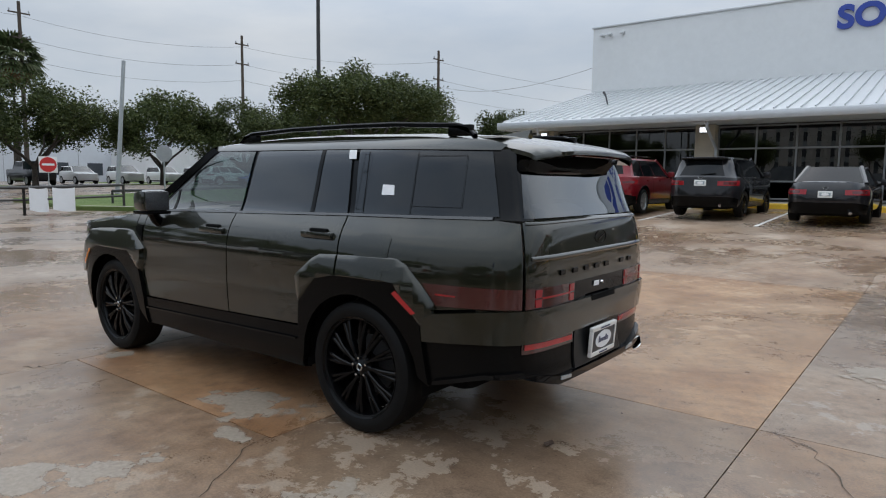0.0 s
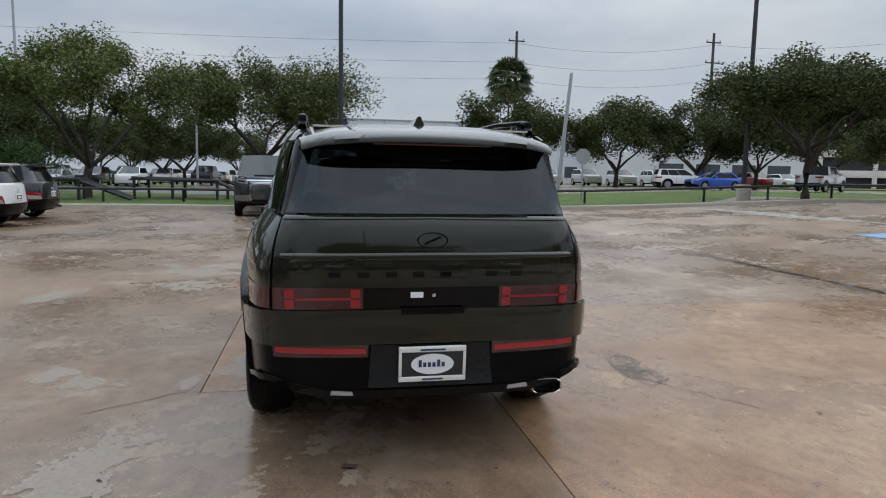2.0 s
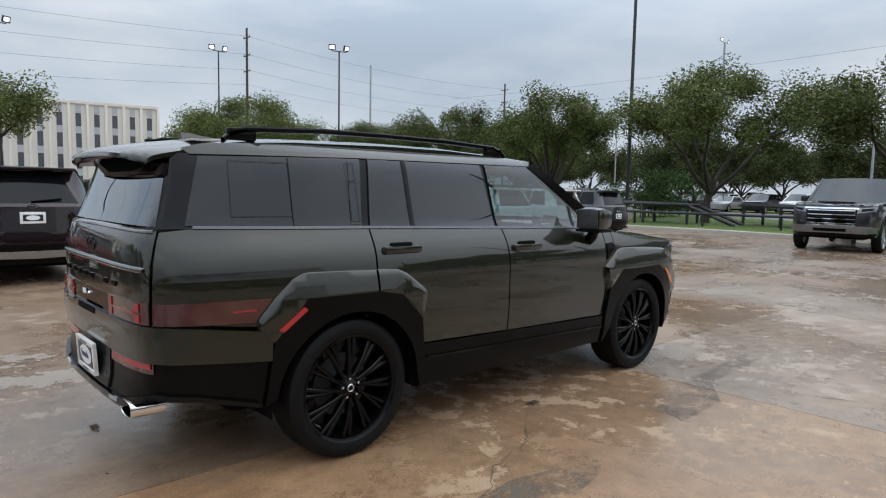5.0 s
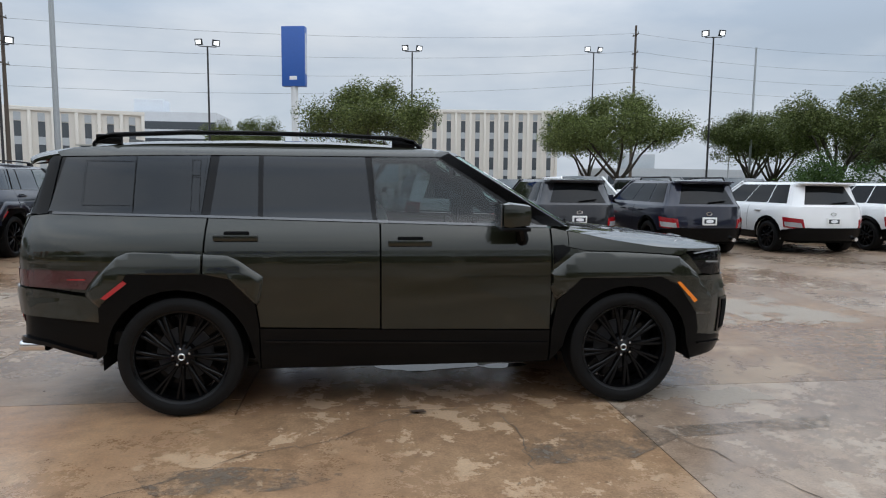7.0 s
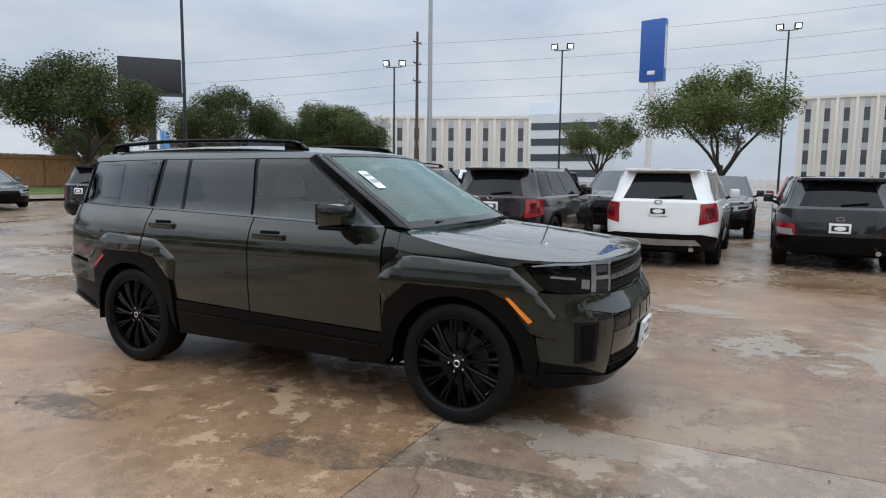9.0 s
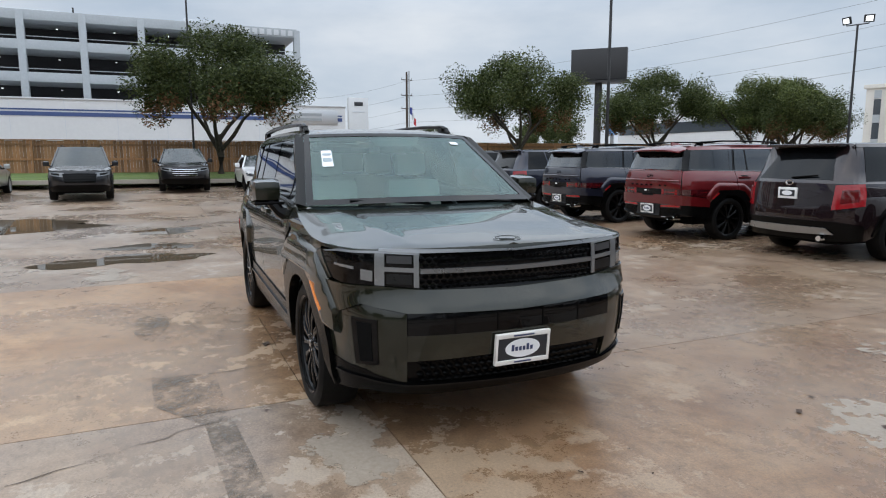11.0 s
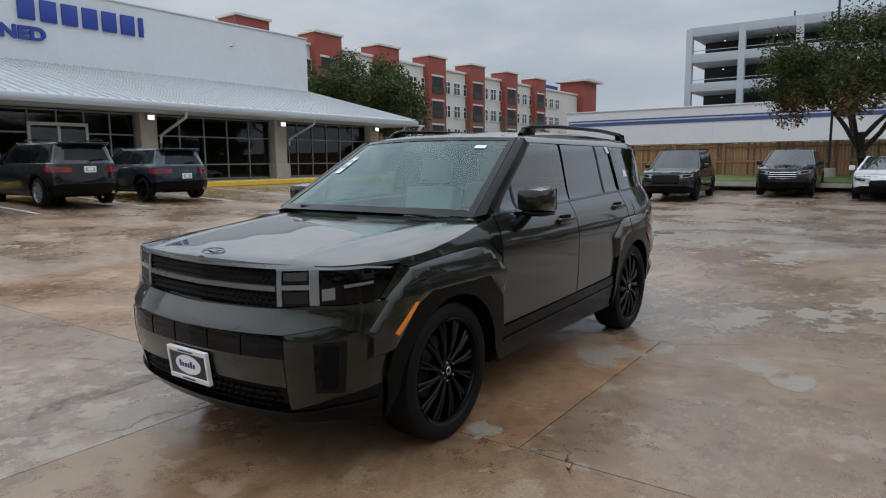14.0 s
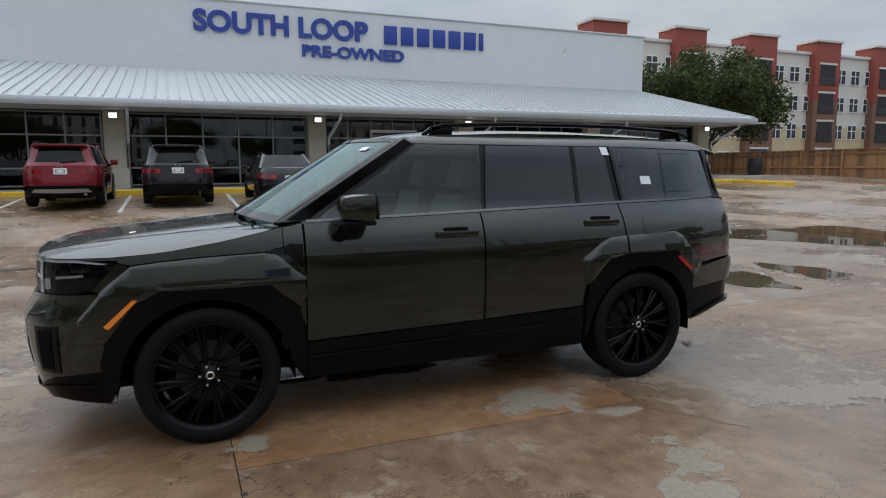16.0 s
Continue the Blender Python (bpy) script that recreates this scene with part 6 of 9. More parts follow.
    panel("rear_window", [(R(0), 1.246), (R(0), 1.588), (R(0.605), 1.582), (R(0.730), 1.246)], M_GLASS_PRIV, 0.0, 0.01, 0.0, merged=True)
    panel("rear_pillar", [(R(0.645), 1.232), (R(0.56), 1.588), (X(-2.20), 1.588), (X(-2.24), 1.236)], M_GLOSS_BLACK, -0.003, 0.0, 0.0)
    # black band along the glass top paints in the spoiler's shadow
    panel("rear_glass_band", [(R(0), 1.505), (R(0), 1.588), (R(0.60), 1.584), (R(0.56), 1.560), (R(0.30), 1.522), (R(0.22), 1.505)], M_UNDER, 0.004, 0.004, 0.0, merged=True)
    ws = quad_sheet((1.035, -0.825, 1.168), (1.035, 0.825, 1.168), (0.240, 0.662, 1.643), (0.240, -0.662, 1.643), Vector((0.135, 0, 0.014)), 16, 10)
    part("windscreen", ws, M_GLASS_WIND, car, "green-tinted windscreen")
    for sgn in (1, -1):
        ap = bmesh.new()
        n = 12
        rows = []
        for k in range(n + 1):
            t = k / n
            a = Vector((1.035, 0.825, 1.168)).lerp(Vector((0.240, 0.662, 1.643)), t)
            wall_x = 0.868 + (0.185 - 0.868) * t
            wall_z = 1.176 + (1.612 - 1.176) * t
            b = H.pt(X(wall_x), wall_z, 0.002)
            c = (a + b) / 2 + Vector((0.03, 0.035, 0.012))
            rows.append([ap.verts.new((p.x, p.y * sgn, p.z)) for p in (a, a.lerp(c, 0.6) + Vector((0, 0.004, 0.004)), c, c.lerp(b, 0.5), b)])
        for r0, r1 in zip(rows, rows[1:]):
            for i in range(4):
                ap.faces.new((r0[i], r0[i + 1], r1[i + 1], r1[i]))
        part("windscreen_pillar", ap, M_BLACK_PLASTIC, car)
        # cowl corner between lid, pillar and door
        cc = quad_sheet((1.003, 0.86 * sgn, 1.146), (0.890, 0.872 * sgn, 1.168), (0.900, 0.845 * sgn, 1.180), (1.10, 0.80 * sgn, 1.160), n=4, m=3)
        part("cowl_corner", cc, paint, car)
    bm = bmesh.new()
    rows = []
    for k in range(17):
        y = -0.86 + 1.72 * k / 16
        f = 1 - (y / 0.86) ** 2
        xb = 1.02 + 0.16 * f
        rows.append([bm.verts.new((xb, y, 1.133 - 0.006 * (1 - f))), bm.verts.new((xb - 0.07, y, 1.160 + 0.004 * (1 - f))), bm.verts.new((xb - 0.16, y * 0.97, 1.150))])
    for r0, r1 in zip(rows, rows[1:]):
        for i in range(2):
            bm.faces.new((r0[i], r1[i], r1[i + 1], r0[i + 1]))
    part("cowl", bm, M_BLACK_PLASTIC, car)
    for y0, y1 in ((0.62, 0.05), (0.0, -0.55)):
        part("wiper", tube([(1.13, y0, 1.168), (1.10, (y0 + y1) / 2, 1.185), (1.085, y1, 1.200)], 0.009, 6), M_BLACK_PLASTIC, car)
    part("screen_sensor", quad_sheet((0.46, 0.16, 1.560), (0.46, -0.16, 1.560), (0.345, -0.22, 1.640), (0.345, 0.22, 1.640), Vector((0.06, 0, 0)), 6, 3), M_GLOSS_BLACK, car)
    a, b, c, d = Vector((1.035, 0.825, 1.168)), Vector((1.035, -0.825, 1.168)), Vector((0.240, -0.662, 1.643)), Vector((0.240, 0.662, 1.643))

    def glass_point(s_, t_, lift):
        return (a.lerp(b, s_)).lerp(d.lerp(c, s_), t_) + Vector((0.135, 0, 0.014)) * (4 * s_ * (1 - s_)) + Vector((lift, 0, lift))

    for s0, s1, t0, t1 in ((0.0, 0.028, 0.0, 1.0), (0.972, 1.0, 0.0, 1.0), (0.0281, 0.9719, 0.0, 0.07), (0.0281, 0.9719, 0.955, 1.0)):
        bm = bmesh.new()
        k = 14 if s1 - s0 > 0.5 else 1
        cols = [[bm.verts.new(glass_point(s0 + (s1 - s0) * i / k, t0 + (t1 - t0) * j / 4, 0.0025)) for j in range(5)] for i in range(k + 1)]
        for p, q in zip(cols, cols[1:]):
            for j in range(4):
                bm.faces.new((p[j], q[j], q[j + 1], p[j + 1]))
        bmesh.ops.recalc_face_normals(bm, faces=bm.faces)
        part("screen_border", bm, M_GLOSS_BLACK, car)
    # stickers on the glass
    if words:
        def on_screen(s, t, w, h, name, mat, lab, lift=0.004):
            bm = bmesh.new()
            vs = [bm.verts.new(glass_point(s + p, t + q, lift)) for p, q in ((0, 0), (w, 0), (w, h), (0, h))]
            bm.faces.new(vs)
            return part(name, bm, mat, car, lab, smooth=False)
        st = on_screen(0.872, 0.50, 0.050, 0.235, "price_sticker", M_PAPER, "white window price sheet")
        on_screen(0.877, 0.57, 0.040, 0.05, "print_block", M_INK, "", 0.006)
        on_screen(0.877, 0.66, 0.040, 0.03, "print_block", M_INK, "", 0.006)
        on_screen(0.115, 0.835, 0.055, 0.045, "permit_sticker", M_PAPER, "small white windscreen permit")
        panel("window_label", [(-1.235, 1.545), (-1.222, 1.598), (-1.162, 1.600), (-1.175, 1.547)], M_PAPER, 0.006, 0.002, 0.0, "L", None, "white factory label on the glass")
        panel("window_label", [(-1.575, 1.345), (-1.565, 1.400), (-1.478, 1.402), (-1.480, 1.345)], M_PAPER, 0.004, 0.002, 0.0, "L", None, "white paper sheet on the glass")
        panel("fuel_door", [(-1.63, 1.00), (-1.64, 1.115), (-1.62, 1.135), (-1.43, 1.135), (-1.415, 1.115), (-1.42, 1.00)], paint, 0.003, 0.006, 0.0, "L")

    # handles, mirrors, roof rails, antenna
    for doors, x0, x1, z in ((rear_doors, -1.205, -0.940, 1.108), (front_doors, -0.158, 0.118, 1.078)):
        for door, sgn in zip(doors, (1, -1)):
            y = H.pt(x0 + 0.13, z, 0.0).y
            bm = box((x0, (y - 0.012), z - 0.024), (x1, y + 0.026, z + 0.016), 0.012)
            part("door_handle", bm if sgn > 0 else mirror_y(bm), paint, door)
            bm = box((x0 + 0.06, y - 0.03, z + 0.004), (x1 - 0.055, y + 0.006, z + 0.034), 0.012)
            part("handle_cup", bm if sgn > 0 else mirror_y(bm), M_UNDER, door)
    for sgn in (1, -1):
        bm = bmesh.new()
        add_box(bm, (0.520, 0.905, 1.172), (0.715, 1.115, 1.335), 0.05)
        for v in bm.verts:
            if v.co.x > 0.63:
                v.co.y = 1.01 + (v.co.y - 1.01) * 0.86
                v.co.z = 1.255 + (v.co.z - 1.255) * 0.86
        mir = part("door_mirror", bm if sgn > 0 else mirror_y(bm), paint, car, "body-coloured mirror cap")
        g = box((0.512, 0.925, 1.188), (0.522, 1.10, 1.32), 0.004)
        part("mirror_glass", g if sgn > 0 else mirror_y(g), M_DARK_CHROME, mir)
        arm = tube([(0.70, 0.87, 1.075), (0.69, 0.93, 1.110), (0.66, 0.99, 1.185)], [0.050, 0.040, 0.034], 8)
        part("mirror_arm", arm if sgn > 0 else mirror_y(arm), M_BLACK_PLASTIC, mir)
        lower = box((0.530, 0.90, 1.158), (0.705, 1.10, 1.183), 0.01)
        part("mirror_base", lower if sgn > 0 else mirror_y(lower), M_BLACK_PLASTIC, mir)
        rail_pts = [(-1.97, 1.682), (-1.93, 1.720), (-1.86, 1.742), (-1.4, 1.766), (-1.0, 1.770), (-0.5, 1.768), (-0.06, 1.752), (0.02, 1.730), (0.075, 1.690)]
        bm = bmesh.new()
        prev = None
        for x, z in rail_pts:
            ring = [bm.verts.new((x, sgn * 0.602 + dy, z + dzz)) for dy, dzz in ((-0.02, -0.034), (-0.02, -0.014), (-0.012, -0.006), (0.012, -0.006), (0.02, -0.014), (0.02, -0.034))]
            if prev:
                for i in range(6):
                    bm.faces.new((prev[i], prev[(i + 1) % 6], ring[(i + 1) % 6], ring[i]))
            prev = ring
        rail = part("roof_rail", bm, M_BLACK_PLASTIC, car, "black roof rail")
        for a, b, zt in ((-1.95, -1.80, 1.725), (-0.12, 0.03, 1.725)):
            z0 = 1.665
            part("rail_foot", box((a, sgn * 0.602 - 0.02, z0), (b, sgn * 0.602 + 0.02, zt), 0.008), M_BLACK_PLASTIC, rail)
    fin = bmesh.new()
    a = [fin.verts.new(p) for p in ((-1.72, 0.035, 1.70), (-1.72, -0.035, 1.70), (-1.95, -0.03, 1.685), (-1.95, 0.03, 1.685))]
    b = [fin.verts.new(p) for p in ((-1.90, 0.008, 1.730), (-1.90, -0.008, 1.730), (-1.955, -0.008, 1.733), (-1.955, 0.008, 1.733))]
    fin.faces.new(b)
    for i in range(4):
        fin.faces.new((a[i], a[(i + 1) % 4], b[(i + 1) % 4], b[i]))
    part("antenna_fin", fin, paint, car)

    # dark lining, underbody, wheel tubs
    for s in "LR":
        panel("body_lining", [(X(-2.1), 0.42), (X(-2.2), 1.22), (0.86, 1.165), (X(1.9), 1.0), (X(1.98), 0.30)] + arc(1.4075, 0.365, 0.45, 0, 180)  + [(0.9, 0.28), (-0.95, 0.28)] + arc(-1.4075, 0.365, 0.45, 0, 180), M_UNDER, -0.03, 0.0, 0.0, s, step=0.14)
    part("underbody", box((-1.95, -0.60, 0.26), (2.05, 0.60, 0.44), 0.06), M_UNDER, car)
    part("floor_pan", box((-0.92, -0.82, 0.32), (0.88, 0.82, 0.42), 0.03), M_UNDER, car)
    for x in (-1.4075, 1.4075):
        for sgn in (1, -1):
            bm = bmesh.new()
            inner = [bm.verts.new((px, sgn * 0.60, pz)) for px, pz in arc(x, 0.36, 0.455, -8, 188, 16)]
            outer = [bm.verts.new((px, sgn * 0.89, pz)) for px, pz in arc(x, 0.36, 0.455, -8, 188, 16)]
            for i in range(16):
                bm.faces.new((inner[i], inner[i + 1], outer[i + 1], outer[i]))
            bm.faces.new(inner)
            part("wheel_tub", bm, M_UNDER, car)

    # cabin
    part("cabin_floor", box((-2.2, -0.72, 0.42), (1.0, 0.72, 0.50)), M_TRIM_DARK, car, smooth=False)
    bm = bmesh.new()
    for k in range(2):
        add_box(bm, (0.66 - 0.0, -0.74, 0.75), (1.06, 0.74, 1.115), 0.06) if k == 0 else add_box(bm, (0.52, -0.70, 0.82), (0.72, 0.70, 1.085), 0.05)
    part("dashboard", bm, M_TRIM_DARK, car)

    def seat(x, y, w, name):
        s = part(name, box((x - 0.05, y - w, 0.55), (x + 0.52, y + w, 0.75), 0.06), M_SEAT, car, "pale beige leather seat")
        tilt = Matrix.Translation((x, y, 0.70)) @ Matrix.Rotation(radians(-14), 4, "Y")
        part("backrest", box((-0.16, -w, 0), (0.0, w, 0.62), 0.06, tilt), M_SEAT, s)
        part("headrest", box((-0.13, -min(w, 0.14), 0.66), (-0.03, min(w, 0.14), 0.86), 0.04, tilt), M_SEAT, s)

    seat(-0.02, 0.38, 0.25, "front_seat")
    seat(-0.02, -0.38, 0.25, "front_seat")
    seat(-0.95, 0.38, 0.27, "middle_seat")
    seat(-0.95, -0.38, 0.27, "middle_seat")
    seat(-1.75, 0.32, 0.28, "back_seat")
    seat(-1.75, -0.32, 0.28, "back_seat")
    wheel_m = Matrix.Translation((0.46, 0.38, 1.02)) @ Matrix.Rotation(radians(65), 4, "Y")
    part("steering_wheel", add_lathe(bmesh.new(), [(0.165, -0.012), (0.178, 0.0), (0.165, 0.012), (0.152, 0.0), (0.165, -0.012)], 28, "Z", wheel_m), M_TRIM_DARK, car)
    part("inner_mirror", box((0.36, -0.11, 1.50), (0.385, 0.11, 1.56), 0.01), M_TRIM_DARK, car)
    part("headliner", box((-2.1, -0.55, 1.655), (0.22, 0.55, 1.665)), M_SEAT, car, smooth=False)

    for x in (-1.4075, 1.4075):
        for sgn in (1, -1):
            mm = Matrix.Translation((x, sgn * 0.80, 0.375)) @ (Matrix.Identity(4) if sgn > 0 else Matrix.Rotation(radians(180), 4, "Z"))
            wheel_at(car, mm @ Matrix.Rotation(radians(7 + 11 * (x > 0)), 4, "Y"), 0.375, 0.245, M_RIM_BLACK, 24 if detail > 1 else 20, "twin", 0.286, detail)
    return car


def mirror_y(bm):
    for v in bm.verts:
        v.co.y = -v.co.y
    bmesh.ops.reverse_faces(bm, faces=bm.faces)
    return bm


boxy_suv(Matrix.Identity(4), M_PAINT, "dark olive green boxy three-row SUV parked on wet concrete")

# ---- other vehicles ----
M_CAR_GLASS = plain("dark_car_glass", (0.005, 0.006, 0.007), 0.05, coat=0.0, vary=0.2, spec=0.22)
M_CAR_GLASS_LIGHT = plain("light_car_glass", (0.028, 0.036, 0.037), 0.05, coat=0.3, vary=0.3, scale=1.5)
PAINTS = {
    "white": car_paint("white_paint", (0.72, 0.72, 0.71), 0.0),
    "black": car_paint("black_paint", (0.010, 0.010, 0.012), 0.2),
    "navy": car_paint("dark_navy_paint", (0.012, 0.014, 0.026), 0.4),
    "plum": car_paint("dark_plum_paint", (0.010, 0.0045, 0.006), 0.3),
    "graphite": car_paint("graphite_paint", (0.018, 0.0185, 0.022), 0.5),
    "grey": car_paint("mid_grey_paint", (0.11, 0.115, 0.12), 0.6),
    "silver": car_paint("silver_paint", (0.42, 0.43, 0.43), 0.7),
    "red": car_paint("crimson_paint", (0.17, 0.006, 0.011), 0.4),
    "blue": car_paint("slate_blue_paint", (0.018, 0.026, 0.040), 0.5),
    "bright_blue": car_paint("bright_blue_paint", (0.03, 0.10, 0.45), 0.3),
    "champagne": car_paint("champagne_paint", (0.34, 0.31, 0.26), 0.6),
    "burnt_red": car_paint("deep_red_paint", (0.105, 0.0045, 0.0065), 0.3),
}
SUV = dict(L=4.7, W=0.95, ax=(-1.38, 1.42), wr=0.37, belt=1.10, roof=1.70, nose=0.98, cowl=0.98, wtop=0.18, rend=-2.05, rgb=-2.28, deck=None, tumble=0.24, low=0.30, clad=True)
CROSS = dict(SUV, L=4.36, ax=(-1.30, 1.34), wr=0.345, belt=1.02, roof=1.58, nose=0.90, cowl=0.92, wtop=0.12, rend=-1.80, rgb=-2.06, tumble=0.25)
SEDAN = dict(L=4.75, W=0.91, ax=(-1.40, 1.42), wr=0.335, belt=0.93, roof=1.44, nose=0.76, cowl=0.86, wtop=0.02, rend=-1.10, rgb=-1.72, deck=1.02, tumble=0.27, low=0.24, clad=False)
PICKUP = dict(L=5.9, W=1.06, ax=(-1.90, 1.85), wr=0.42, belt=1.30, roof=2.02, nose=1.24, cowl=1.25, wtop=0.55, rend=-0.95, rgb=-1.10, deck=1.32, tumble=0.22, low=0.42, clad=True)


def vehicle(kind, m, paint, label, group="", detail=1, rim=None, tail="block", plate=True, lights=True, rails=False, bar=None, grille="dark", glass=None):
    c = kind
    pickup = c["roof"] > 1.9
    car = thing("pickup_truck" if pickup else ("sedan" if c["deck"] else "suv"), m, label, "truck" if pickup else "car", group)
    L, W, belt_z, roof, nose, wr, low = c["L"], c["W"], c["belt"], c["roof"], c["nose"], c["wr"], c["low"]
    h = L / 2
    cr = 0.42 if detail else 0.5
    plan = [(-h, 0), (-h + 0.01, 0.30), (-h + 0.035, W - cr), (-h + 0.12, W - 0.22), (-h + 0.30, W - 0.075), (-h + 0.62, W - 0.015), (-0.7, W), (0.7, W), (h - 0.75, W - 0.015), (h - 0.40, W - 0.075), (h - 0.17, W - 0.22), (h - 0.06, W - cr - 0.05), (h - 0.015, 0.28), (h, 0)]
    tail_top = (c["rgb"] + h)
    deck = c["deck"]
    H = Hull(plan,
             [(low - 0.1, 0.10), (low, 0.06), (0.55, 0.012), (0.75, 0.0), (belt_z - 0.12, 0.012), (belt_z, 0.055), (belt_z + 0.03, 0.085), (roof - 0.10, c["tumble"]), (roof - 0.04, c["tumble"] + 0.05), (roof, c["tumble"] + 0.16)],
             [(low, 0.10), (low + 0.15, 0.02), (0.60, 0.0), (0.78, 0.03), (belt_z, 0.06), (belt_z + 0.05, 0.10 if not deck else 0.1), (roof - 0.08, (c["rend"] + h) if not deck else 0.3), (roof, (c["rend"] + h + 0.05) if not deck else 0.4)],
             [(low, 0.12), (low + 0.15, 0.02), (0.60, 0.0), (nose - 0.15, 0.03), (nose, 0.09), (nose + 0.1, 0.2)])
    X, R, F = H.X, H.R, H.F
    du, dz = (0.22, 0.16) if detail else (0.45, 0.4)

    def wall(name, poly, mat, off=0.0, rim=0.015, sides="LR", parent=None, lab="", merged=True):
        if merged:
            return part(name, wall_sheet(H, poly, off, rim, du, dz, 0.0, sides), mat, parent or car, lab)
        return [part(name, wall_sheet(H, poly, off, rim, du, dz, 0.0, s), mat, parent or car, lab) for s in sides]

    ar, af = c["ax"]
    rr = wr + 0.055
    n_arc = 10 if detail else 6
    a_r = arc(ar, wr - 0.005, rr, 0, 180, n_arc)
    a_f = arc(af, wr - 0.005, rr, 0, 180, n_arc)
    zt = (deck if deck else belt_z)
    cowl_z = belt_z + 0.03
    poly = [(R(0), low + 0.08), (R(0), zt)]
    if deck:
        poly += [(R(W - 0.25), zt - 0.01), (X(-h + 0.5), zt - 0.05), (X(c["rgb"]), belt_z + 0.02)]
    poly += [(X(-0.2), belt_z), (X(c["cowl"]), belt_z - 0.005), (X(h - 0.75), nose + 0.04), (X(h - 0.3), nose), (F(0), nose), (F(0), low + 0.05), (X(h - 0.45), low)]
    body = wall("body", poly + a_f + a_r + [(X(-h + 0.5), low)], paint)
    # lids
    def lid(name, x0, x1, z0, z1, crown, mat, front):
        pts = []
        n = 12
        for k in range(n + 1):
            if front:
                u = X(x0) + (F(0) - X(x0)) * k / n
            else:
                u = R(0) + (X(x1) - R(0)) * k / n
            z = float(np.interp(u, [p[0] for p in sorted(poly_top)], [p[1] for p in sorted(poly_top)]))
            p = H.pt(u, z, -0.001)
            pts.append((p.x, p.y, z))
        rim_xy = np.array([(x, s * y) for x, y, _ in pts for s in (1, -1)])
        rim_z = np.array([z for *_, z in pts for s in (1, -1)])
        if front:
            pl = [(x, y) for x, y, _ in pts] + [(x, -y) for x, y, _ in reversed(pts[:-1])]
        else:
            pl = [(x, y) for x, y, _ in pts] + [(x, -y) for x, y, _ in reversed(pts)][:-1]

        def zz(x, y):
            d = np.hypot(rim_xy[:, 0] - x, rim_xy[:, 1] - y)
            k = int(d.argmin())
            t = min(1.0, float(d[k]) / 0.28)
            t = math.sqrt(max(0.0, 1 - (1 - t) ** 2))
            return rim_z[k] + crown * t

        return part(name, top_sheet(pl, zz, 0.0, 0.22 if detail else 0.5, 0.0), mat, car, angle=55)

    poly_top = [(X(c["cowl"]), belt_z - 0.005), (X(h - 0.75), nose + 0.04), (X(h - 0.3), nose), (F(0), nose)]
    lid("hood", c["cowl"] - 0.02, h, belt_z, nose, 0.055, paint, True)
    if deck:
        poly_top = [(R(0), zt), (R(W - 0.25), zt - 0.01), (X(-h + 0.5), zt - 0.05), (X(c["rgb"]), belt_z + 0.02)]
        lid("trunk_lid" if not pickup else "bed_cover", -h, c["rgb"], zt, zt, 0.03, paint if not pickup else M_BLACK_PLASTIC, False)
    # glass house
    ry = W - c["tumble"] - 0.05
    sp = [(X(c["rgb"]) if deck else X(max(-h + 0.25, c["rgb"] + 0.02)), belt_z), (X(c["cowl"]), belt_z), (X(c["wtop"]), roof - 0.055), (X(c["rend"]), roof - 0.055)]
    wall("pillar_panel", sp, paint if c["clad"] else M_BLACK_PLASTIC, -0.006, 0.0, merged=False)
    g0, g1 = c["rgb"] + (0.42 if deck else 0.26), c["cowl"] - 0.16
    gt0, gt1 = c["rend"] + (0.16 if deck else 0.12), c["wtop"] - 0.05
    cuts = [0.0, 0.44, 1.0] if deck else [0.0, 0.26, 0.60, 1.0]
    gm = glass or M_CAR_GLASS
    for a, b in zip(cuts, cuts[1:]):
        lo_a, lo_b = g0 + (g1 - g0) * a + 0.02, g0 + (g1 - g0) * b - 0.02
        hi_a, hi_b = gt0 + (gt1 - gt0) * a + 0.02, gt0 + (gt1 - gt0) * b - 0.02
        wall("side_window", [(X(lo_a), belt_z + 0.03), (X(hi_a), roof - 0.095), (X(hi_b), roof - 0.095), (X(lo_b), belt_z + 0.03)], gm, 0.0, 0.01, merged=False)
    top_y = H.pt(X(c["wtop"]), roof - 0.055).y
    base_y = H.pt(X(c["cowl"]), belt_z).y
    ws = quad_sheet((c["cowl"], -base_y + 0.05, belt_z + 0.01), (c["cowl"], base_y - 0.05, belt_z + 0.01), (c["wtop"], top_y - 0.03, roof - 0.03), (c["wtop"], -top_y + 0.03, roof - 0.03), Vector((0.10, 0, 0.02)), 8, 4)
    part("windscreen", ws, M_CAR_GLASS_LIGHT if not glass else gm, car)
    for s in (1, -1):
        bm = bmesh.new()
        add_tube(bm, [(c["cowl"], s * (base_y - 0.02), belt_z + 0.01), (c["wtop"], s * (top_y - 0.015), roof - 0.035)], 0.035, 6)
        part("windscreen_pillar", bm, paint, car)
    if deck:
        rb_y = H.pt(X(c["rgb"]), belt_z + 0.02).y
        rt_y = H.pt(X(c["rend"]), roof - 0.055).y
        rg = quad_sheet((c["rgb"], rb_y - 0.10, deck - 0.01 if not pickup else belt_z), (c["rgb"], -rb_y + 0.10, deck - 0.01 if not pickup else belt_z), (c["rend"], -rt_y + 0.03, roof - 0.035), (c["rend"], rt_y - 0.03, roof - 0.035), Vector((-0.06, 0, 0.01)), 8, 4)
        part("rear_window", rg, gm, car)
